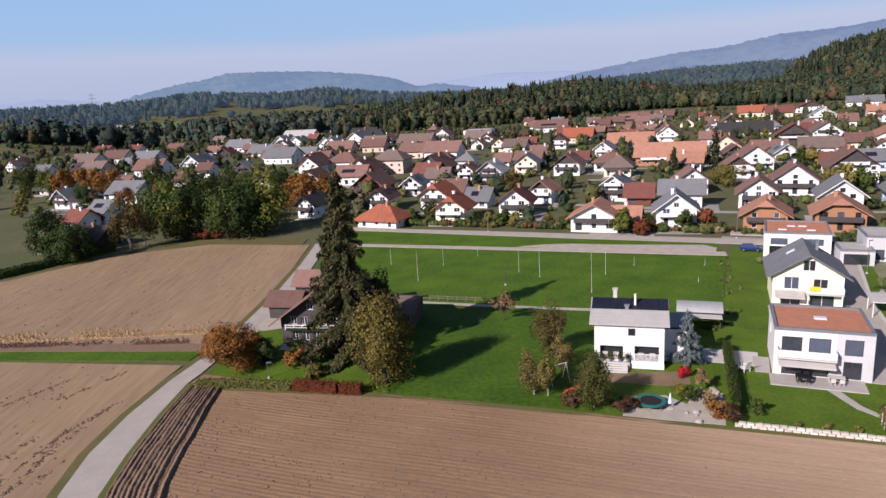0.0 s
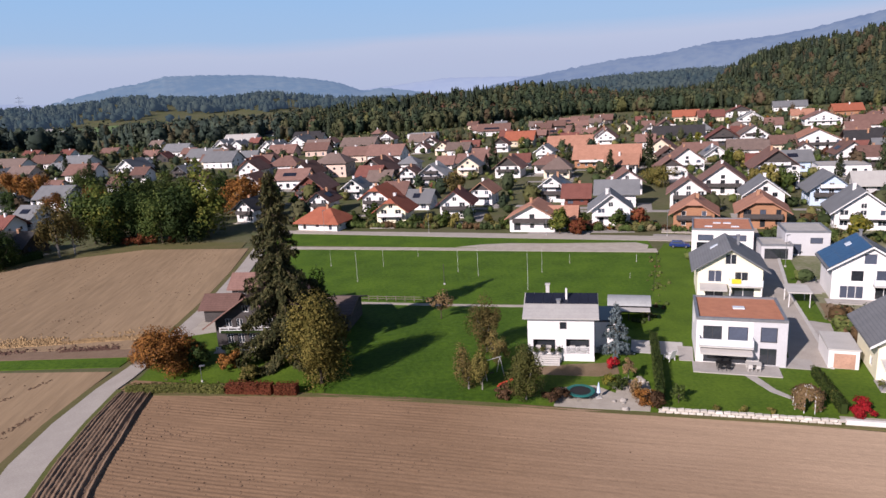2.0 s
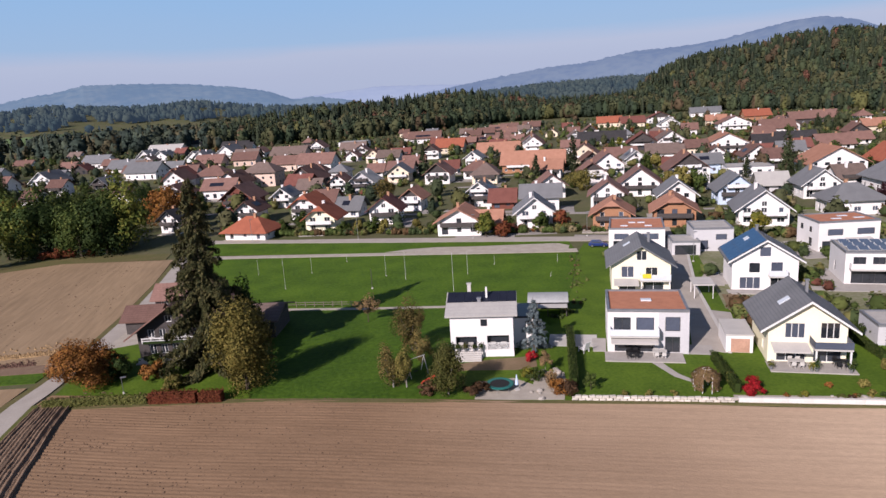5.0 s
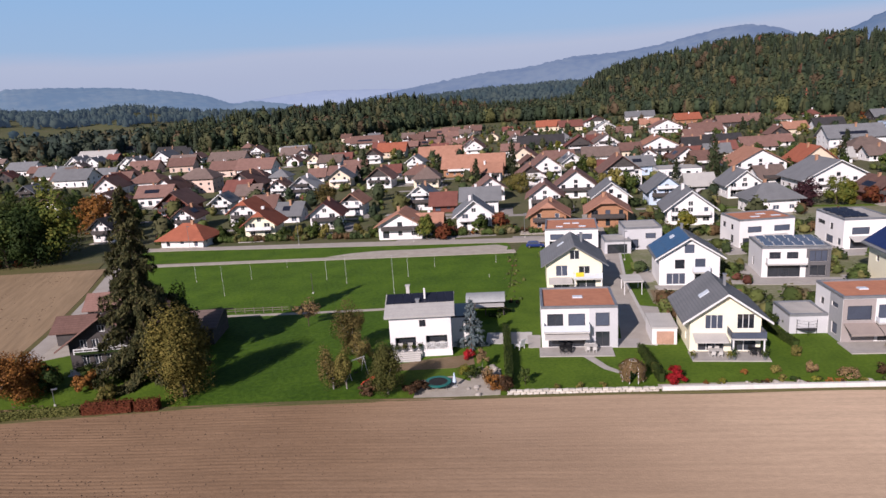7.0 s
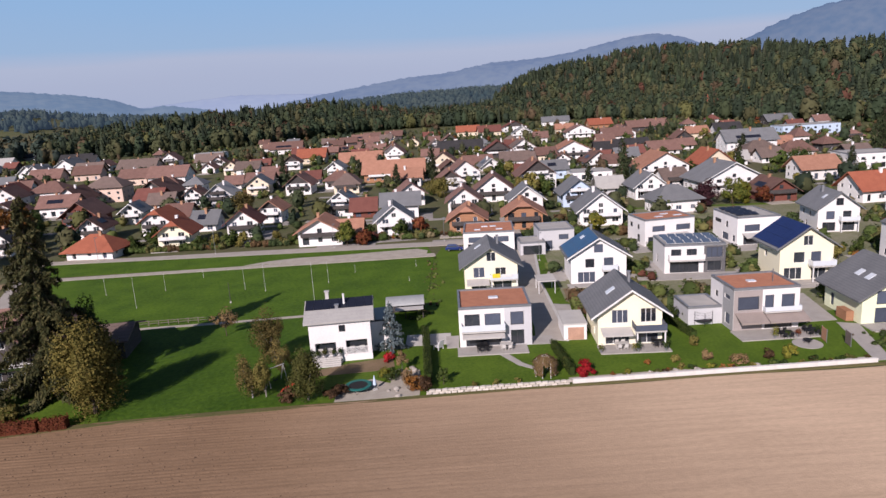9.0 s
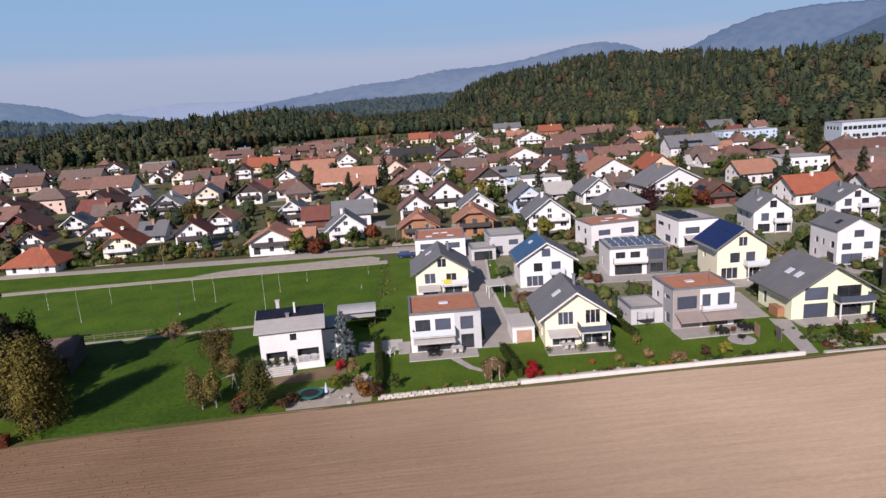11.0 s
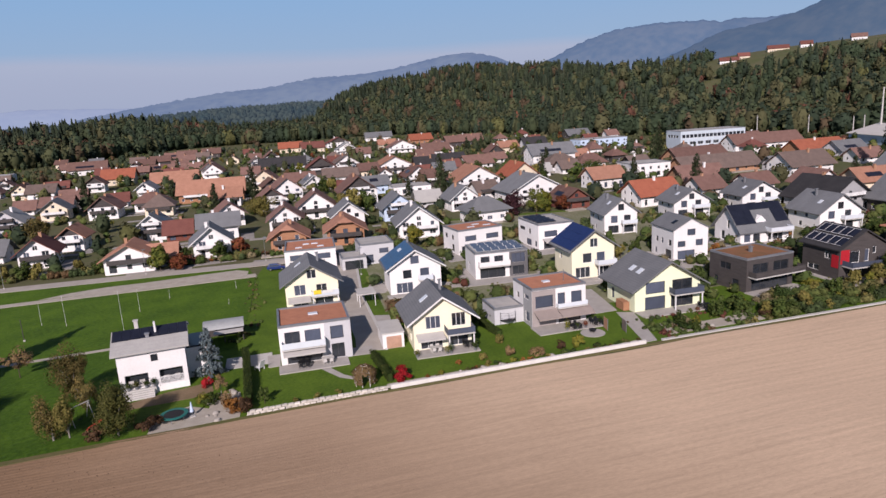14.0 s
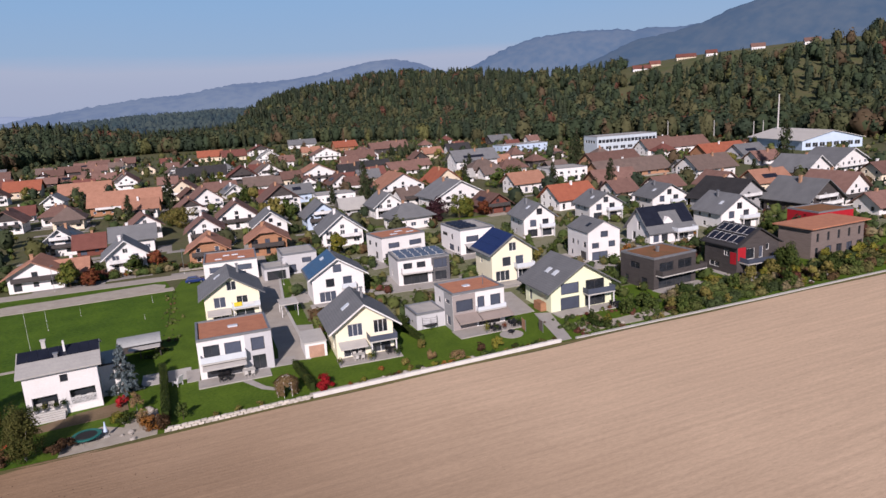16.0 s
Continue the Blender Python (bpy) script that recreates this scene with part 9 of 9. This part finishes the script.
bmesh.ops.create_cone(bm, segments=7, radius1=0.09, radius2=0.085, depth=0.5, cap_ends=True, matrix=pose(0, 0, 0, 90))
bm.to_mesh(log_mesh), bm.free()
log_mesh.materials.append(M_LOG)
for row in range(8):
    for k in range(15 - row % 2):
        ob = new("log", log_mesh)
        ob.parent = stack
        ob.matrix_basis = pose(0.18 * k + 0.09 * (row % 2), RNG.uniform(-0.04, 0.04), 0.09 + 0.157 * row, 0, RNG.uniform(0, 360), 0)

# boulders in the rock gardens
bmx = []
M_ROCK = mat("grey_boulder", (0.36, 0.33, 0.30), (0.26, 0.24, 0.21), scale=1.5, fine=9, bump=0.5, depth=0.05, rand=0.25)
for k in range(4):
    bm = bmesh.new()
    bmesh.ops.create_icosphere(bm, subdivisions=2, radius=0.5)
    for v in bm.verts:
        v.co *= 1 + 0.35 * noise.noise(v.co * 2.2 + Vector((k * 7, 0, 0)))
        v.co.z = max(v.co.z * 0.7, -0.12)
    me = bpy.data.meshes.new("boulder")
    bm.to_mesh(me), bm.free()
    me.materials.append(M_ROCK)
    bmx.append(me)
rb = random.Random(5)
for k in range(60):
    if k < 20:
        x, y = rb.uniform(25.5, 31), rb.uniform(63.2, 73)
        if not (y - 63 < (x - 25) * 2.2 + 2):
            continue
    elif k < 34:
        x = rb.uniform(56, 74)
        y = 55.6 - 0.3827 * (x - 46.4) + rb.uniform(0.7, 2.0)
    else:
        x = rb.uniform(87, 145)
        y = 62 - 0.377 * (x - 28) + rb.uniform(1.2, 5.0)
    ob = new("boulder", bmx[k % 4])
    ob.matrix_world = pose(x, y, 0.05, 0, 0, k * 40) @ Matrix.Scale(rb.uniform(0.4, 0.85), 4)
    tagged(ob, "pale grey garden boulder in the planting", "boulder", "rock garden boulders")

# poles on the meadow
def pole(x, y, h, r, material, label, lean=0.0, cap=False):
    th = tagged(new("pole"), label, "pole", "meadow poles")
    th.matrix_world = pose(x, y, 0, 0, lean)
    bm = bmesh.new()
    limb(bm, (0, 0, -0.1), (0, 0, h), r, r * 0.8, 8)
    part("shaft", bm, material, th)
    part("foot", box(bmesh.new(), -r * 2.2, -r * 2.2, -0.05, r * 2.2, r * 2.2, 0.25), M_CONC, th)
    if cap:
        part("lamp_head", box(bmesh.new(), -0.1, -0.1, h + 0.004, 0.6, 0.1, h + 0.14), M_METAL, th)
    return th


for x, y, h in ((-11.5, 138.7, 3.7), (-5.3, 124.5, 6.1), (-0.1, 135, 3.7), (14.9, 126, 4.4), (18.4, 121.9, 5.8), (25.7, 110.1, 7.4), (30.9, 120.7, 4.6), (37.9, 125.7, 1.9), (50.8, 122.6, 1.6), (7.7, 141.9, 1.6), (45.4, 112.1, 1.0)):
    pole(x, y, h, 0.022, M_RAILW, "slender white pole on the meadow")
pole(11.3, 117.8, 4.0, 0.07, WALLS["darkwood"], "dark timber pole on the meadow")
for x, y in ((-16, 177.5), (12, 166), (40, 153.2), (66, 142.5), (75, 111), (96, 166)):
    th = pole(x, y, 6.0, 0.06, M_METAL, "grey street lamp by the village road", cap=True)
    tagged(th, "", "street lamp", "street lamps")
pole(-24.5, 81.8, 2.2, 0.05, M_METAL, "small garden lamp on a post", cap=True)

# rail fence beside the meadow path
fn = tagged(new("fence"), "low grey timber rail fence by the path", "fence")
for k in range(9):
    part("post", box(bmesh.new(), -4.6 + 1.6 * k, 111.9 - 0.55 * k, 0, -4.48 + 1.6 * k, 112.0 - 0.55 * k, 1.0), WALLS["greywood"], fn)
for z in (0.45, 0.85):
    bm = bmesh.new()
    limb(bm, (-4.6, 112.0, z), (8.3, 107.5, z), 0.05, 0.05, 5)
    part("rail", bm, WALLS["greywood"], fn)


def car(x, y, turn, paint, label):
    """A parked estate car: body with bonnet and cabin, glass and wheels."""
    th = tagged(new("car"), label, "car")
    th.matrix_world = pose(x, y, 0.02, 0, 0, turn)
    prof = [(-2.1, 0.35), (-2.15, 0.75), (-1.9, 0.95), (-1.5, 1.42), (0.35, 1.46), (1.05, 0.98), (2.0, 0.82), (2.15, 0.55), (2.1, 0.3)]
    bm = bmesh.new()
    ring = [[bm.verts.new((px, s * (0.86 if pz < 1.0 else 0.7), pz)) for px, pz in prof] for s in (-1, 1)]
    bm.faces.new(ring[0]), bm.faces.new(ring[1][::-1])
    for i in range(len(prof)):
        bm.faces.new([ring[0][i], ring[0][i - 1], ring[1][i - 1], ring[1][i]])
    bmesh.ops.recalc_face_normals(bm, faces=bm.faces)
    bmesh.ops.bevel(bm, geom=bm.edges[:], offset=0.06, segments=2, affect="EDGES")
    part("body", bm, paint, th)
    for s in (-1, 1):
        bm = bmesh.new()
        q = [bm.verts.new((px, s * py, pz)) for px, py, pz in ((-1.55, 0.84, 1.0), (0.85, 0.84, 1.0), (0.3, 0.745, 1.36), (-1.35, 0.745, 1.36))]
        bm.faces.new(q)
        r = bmesh.ops.extrude_face_region(bm, geom=bm.faces[:])
        bmesh.ops.translate(bm, verts=[g for g in r["geom"] if isinstance(g, bmesh.types.BMVert)], vec=(0, s * 0.03, 0))
        bmesh.ops.recalc_face_normals(bm, faces=bm.faces)
        part("side_window", bm, M_GLASS, th)
    for px in (-1.3, 1.3):
        for s in (-1, 1):
            bm = bmesh.new()
            bmesh.ops.create_cone(bm, segments=18, radius1=0.32, radius2=0.32, depth=0.2, cap_ends=True, matrix=pose(px, s * 0.8, 0.32, 90))
            wh = part("wheel", bm, M_BLACK, th)
            bm = bmesh.new()
            bmesh.ops.create_cone(bm, segments=12, radius1=0.19, radius2=0.19, depth=0.03, cap_ends=True, matrix=pose(px, s * 0.915, 0.32, 90))
            part("rim", bm, M_METAL, wh)
    return th


car(63.8, 131.2, -26, mat("dark_blue_paint", (0.02, 0.04, 0.16), rough=0.2, bump=0, spec=0.6), "dark blue estate car parked by the road")
car(-26.0, 111.5, 70, mat("dark_grey_paint", (0.05, 0.05, 0.055), rough=0.25, bump=0, spec=0.6), "dark grey car parked in the farm yard")

# railway masts in front of the woods, hilltop farms
def mast(x, y, h, w, material, label, arm=0.0):
    th = tagged(new("mast"), label, "mast", "railway masts")
    th.matrix_world = pose(x, y, float(height_at(x, y)), 0, 0, 20)
    bm = bmesh.new()
    limb(bm, (0, 0, -0.5), (0, 0, h), w, w * 0.6, 6)
    part("shaft", bm, material, th)
    if arm:
        part("arm", box(bmesh.new(), -arm, -0.2, h * 0.86, arm, 0.2, h * 0.86 + 0.4), material, th)
    return th


mast(446, 139, 31, 0.62, M_CONC, "tall pale concrete mast before the woods", 3)
mast(460, 159, 14, 0.4, M_CONC, "grey railway mast with crossarm", 4)
mast(452, 150, 15, 0.4, M_CONC, "grey railway mast with crossarm", 4)
mast(502, 501, 24, 0.8, ROOFS["red"], "slim red steel mast before the woods", 2)
for x, y in ((512, 470), (520, 420), (512, 348), (505, 300), (480, 230), (540, 540), (470, 190)):
    mast(x, y, 15, 0.35, M_CONC, "grey railway mast with crossarm", 3)
for az, el, w, wc, rc in ((60.9, 1.75, 24, "white", "darkred"), (62.2, 2.0, 14, "beige", "darkred"), (64.2, 2.35, 26, "beige", "darkred"), (66.4, 2.5, 14, "white", "darkred"), (69.6, 2.7, 17, "white", "brown"), (73.2, 2.8, 18, "white", "brown")):
    foot, top, hh = ridge_at(az)
    rr = np.linspace(foot, top, 60)
    zz = np.array([float(height_at(math.sin(math.radians(az)) * q, math.cos(math.radians(az)) * q)) for q in rr])
    r = float(rr[np.argmin(np.abs(np.degrees(np.arctan2(zz - 36, rr)) - el))])
    x, y = math.sin(math.radians(az)) * r, math.cos(math.radians(az)) * r
    house(x, y, -az + 8, w, 12, 5.0, 4.5, "s", wc, rc, [("f", 2 + 3 * k, 1.0, 1.4, 1.5, 1, 0) for k in range(int(w / 3) - 1)], f"hilltop farmhouse with {'red-brown' if rc != 'brown' else 'brown'} tiled roof", z=float(height_at(x, y)) - 0.5, group="hilltop farms")

def slope_field(az0, az1, r0, r1):
    """A mown field that lies on the far slope."""
    a, r = np.radians(np.linspace(az0, az1, 24)), np.linspace(r0, r1, 10)
    A, R2 = np.meshgrid(a, r)
    X, Y = np.sin(A) * R2, np.cos(A) * R2
    me = bpy.data.meshes.new("slope_field")
    me.from_pydata(list(zip(X.ravel(), Y.ravel(), (height_at(X, Y) + 0.6).ravel())), [], [(j * 24 + i, j * 24 + i + 1, (j + 1) * 24 + i + 1, (j + 1) * 24 + i) for j in range(9) for i in range(23)])
    me.flip_normals()
    # Distance haze is mixed into this green, making it paler and greyer.
    me.materials.append(mat("haze_tinted_mown_field", (0.13, 0.19, 0.075), (0.10, 0.15, 0.065), scale=0.01, fine=0.06, bump=0))
    return tagged(new("slope_field", me), "pale green mown field on the far slope", "field", kind="structure")


slope_field(-25.0, -15.5, 1130, 1325)
pylon = tagged(new("pylon"), "tall steel lattice pylon on the horizon", "pylon")
px, py = math.sin(math.radians(-26.7)) * 1500, math.cos(math.radians(-26.7)) * 1500
pylon.matrix_world = pose(px, py, float(height_at(px, py)) - 1, 0, 0, 26)
for sx in (-1, 1):
    for sy in (-1, 1):
        bm = bmesh.new()
        limb(bm, (sx * 4, sy * 4, 0), (sx * 0.5, sy * 0.5, 56), 0.35, 0.2, 4)
        part("leg", bm, M_METAL, pylon)
for z, half in ((36, 9), (44, 7.5), (51, 6)):
    bm = bmesh.new()
    limb(bm, (-half, 0, z), (half, 0, z), 0.3, 0.3, 4)
    part("crossarm", bm, M_METAL, pylon)
for az, r, w in ((-26.2, 1200, 26), (-25.2, 1170, 30)):
    x, y = math.sin(math.radians(az)) * r, math.cos(math.radians(az)) * r
    house(x, y, -az, w, 16, 9 if az < -26 else 7, 4, "s", "white", "pale", [("f", 2 + 4 * k, 2.0, 2.6, 2.0, 1, 0) for k in range(int(w / 4) - 1)], "white workshop hall on the green slope", name="hall", z=float(height_at(x, y)) - 0.5, far=True)

# school with a band of glass, and the workshop hall with a pale sheet roof
W = [("f", 1.0 + 2.6 * k, 7.6, 2.3, 2.1, 1, 0) for k in range(16)] + [("f", 1.0 + 5.2 * k, 3.6, 3.6, 1.9, 2, 0) for k in range(8)] + [("l", 2.0 + 3 * k, 7.6, 2.2, 1.8, 1, 0) for k in range(4)]
house(357, 213, -26, 43, 16, 11.6, 0, "flat", mat("pale_blue_grey_cladding", (0.50, 0.56, 0.62), (0.43, 0.49, 0.55), scale=0.3, fine=4, bump=0.03), M_BEDGREY, W, "long two-storey school with pale blue-grey cladding and glass bands", name="school", group="")
W = [("f", 2 + 4.2 * k, 1.4, 3.2, 2.4, 2, 0) for k in range(8)]
house(404, 111, -38, 36, 52, 5.5, 4.6, "g", "blue", mat("pale_sheet_roof", (0.56, 0.53, 0.49), (0.48, 0.46, 0.43), scale=0.3, fine=3, rough=0.6), W, "workshop hall with light blue front and pale sheet roof", name="hall", group="", o=1.2)
for x, y, sc in ((309, 195, 1.9), (312, 89, 1.75), (305, 193, 1.5), (262, 232, 1.2), (240, 160, 1.1), (215, 190, 1.0)):
    put_tree(TREES_SMALL, "fir", x, y, sc, "between the village houses", "tall village firs")


# single garden trees that stand out between the roofs
for kind, x, y, sc in [('green', 169.3, 42.7, 1.15), ('plum', 148.0, 137.8, 1.15), ('yellow', 157.9, 133.5, 1.3), ('rust', 162.6, 130.8, 1.3), ('green', 218.2, 173.3, 1.7), ('green', 213.9, 157.0, 1.2), ('olive', 316.0, 312.9, 1.5), ('fir', 325.5, 357.7, 1.0), ('fir', 156.3, 208.8, 0.9), ('olive', 118.0, 187.8, 1.7), ('green', 123.8, 188.2, 1.5), ('olive', 115.9, 191.9, 1.4), ('green', 127.4, 181.1, 1.2), ('olive', 307.0, 110.8, 1.5), ('yellow', 285.1, 108.9, 1.5), ('green', 262.1, 65.3, 1.2), ('green', 187.0, 350.5, 1.3), ('fir', 315.9, 362.9, 0.9), ('fir', 108.5, 255.4, 1.3), ('green', 138.1, 248.5, 1.4), ('olive', 139.0, 242.3, 1.4), ('olive', 95.6, 213.4, 1.2), ('rust', 390.4, 796.8, 2.2), ('orange', 620.1, 558.6, 2.0), ('orange', 1130.9, 768.5, 1.5)]:
    put_tree(TREES_SMALL, kind, x, y, sc, "standing between village gardens", "single village trees")


# clods, straw and loose earth on the fields
def lumps(name, places, sizes, z, material, label, flat=0.6):
    """Many small angular lumps of earth joined into one mesh."""
    n = len(places)
    base = np.array([(1, 0, 0), (0, 1, 0), (-1, 0, 0), (0, -1, 0), (0, 0, 1.0)])
    tri = np.array([(0, 1, 4), (1, 2, 4), (2, 3, 4), (3, 0, 4)])
    v = base[None] * (1 + RNG.uniform(-0.4, 0.4, (n, 5, 3)))
    a = RNG.uniform(0, 6.283, (n, 1))
    x, y = v[..., 0] * np.cos(a) - v[..., 1] * np.sin(a), v[..., 0] * np.sin(a) + v[..., 1] * np.cos(a)
    p, sz = np.array(places), np.array(sizes)[:, None]
    co = np.stack([p[:, :1] + x * sz, p[:, 1:2] + y * sz, np.array(z).reshape(-1, 1) - 0.03 + v[..., 2] * sz * flat + 0 * x], 2)
    me = bpy.data.meshes.new(name)
    me.from_pydata(co.reshape(-1, 3).tolist(), [], (tri[None] + 5 * np.arange(n)[:, None, None]).reshape(-1, 3).tolist())
    me.materials.append(material)
    return tagged(new(name, me), label, "earth", kind="stuff")


pts, zs, szs = [], [], []
c, s = math.cos(EDGE), math.sin(EDGE)
rc2 = random.Random(5)
while len(pts) < 26000:
    u, v = -62 + 235 * rc2.random() ** 1.7, 58 * rc2.random()
    v = round(v / 0.65) * 0.65 + rc2.gauss(0, 0.13)
    if v < 0.4 or noise.noise(Vector((u * 0.07, v * 0.45, 3.0))) < rc2.uniform(-0.5, 0.35):
        continue
    x, y = 28 + c * u + s * v, 62 + s * u - c * v
    if x < -33.5 - 0.09 * (y - 79) + 0.4:
        continue
    pts.append((x, y))
    zs.append(0.06 + 0.12 * noise.noise(Vector((u * 0.05, v * 0.08, 2.0))))
    szs.append((0.05 + 0.13 * rc2.random() ** 2.5) * min(1.1, max(0.45, (50 - u) / 80)))
M_CLODS = mat("loose_clods", (0.15, 0.098, 0.064), (0.095, 0.062, 0.042), scale=0.5, fine=5, bump=0)
lumps("field_clods", pts, szs, zs, M_CLODS, "loose brown clods lying on the sown field")
pts = []
for line in [[(-46.7, 60.0), (-45.6, 69.5), (-41.2, 80.7)], [(-49.6, 64.5), (-48.2, 69.5)], [(-44.9, 62.9), (-45.6, 70.8)], [(-44.9, 57.2), (-44.7, 65.7), (-43.2, 76.9)], [(-41.3, 56.8), (-42.7, 60.5), (-39.9, 70.1)], [(-58.4, 78.2), (-53.4, 85.2)], [(-51.5, 78.9), (-45.5, 87.8)]]:
    for (x0, y0), (x1, y1) in zip(line, line[1:]):
        for _ in range(int(math.hypot(x1 - x0, y1 - y0) * 16)):
            t = rc2.random()
            if noise.noise(Vector((t * 9, x0, y0))) > -0.25:
                pts.append((x0 + (x1 - x0) * t + rc2.gauss(0, 0.22), y0 + (y1 - y0) * t + rc2.gauss(0, 0.22)))
for _ in range(3500):
    x, y = rc2.uniform(-105, -42), rc2.uniform(34, 90)
    if noise.noise(Vector((x * 0.1, y * 0.05, 8.0))) > rc2.uniform(-0.2, 0.4):
        pts.append((x, y))
for _ in range(3500):
    x, y = rc2.uniform(-115, -38), rc2.uniform(104, 165)
    if noise.noise(Vector((x * 0.16, y * 0.04, 8.0))) > rc2.uniform(-0.2, 0.4):
        pts.append((x, y))
pts = [p for p in pts if p[0] < -42.0 or p[1] > 100]
lumps("stubble_clods", pts, [0.07 + 0.2 * rc2.random() ** 2 for _ in pts], [0.0] * len(pts), M_CLODS, "brown clods and wheel marks on the stubble fields")
pts = []
while len(pts) < 2600:
    x = rc2.uniform(-110, -41)
    y = 97.2 + (-40 - x) * 0.10 + abs(rc2.gauss(0, 1.0))
    if noise.noise(Vector((x * 0.12, y * 0.3, 4.0))) > rc2.uniform(-0.3, 0.2):
        pts.append((x, y))
lumps("dug_earth", pts, [0.12 + 0.25 * rc2.random() ** 2 for _ in pts], [0.0] * len(pts), mat("dark_red_earth", (0.12, 0.068, 0.05), (0.085, 0.05, 0.038), scale=0.8, fine=5, bump=0), "dark red-brown turned earth along the grass strip")
pts = []
while len(pts) < 5200:
    x = rc2.uniform(-92, -39)
    y = 101.2 + (-40 - x) * 0.055 + abs(rc2.gauss(0, 1.7))
    if noise.noise(Vector((x * 0.13, y * 0.35, 6.0))) > rc2.uniform(-0.35, 0.25):
        pts.append((x, y))
lumps("straw", pts, [0.12 + 0.2 * rc2.random() for _ in pts], [0.0] * len(pts), M_STRAW, "scattered golden straw along the field edge", 0.9)

# tree patterns that found no place
for table in (TREES_BIG, TREES_SMALL):
    for th in [q for kinds in table.values() for q in kinds if q.name not in USED]:
        for ob in [*th.children, th]:
            bpy.data.objects.remove(ob)
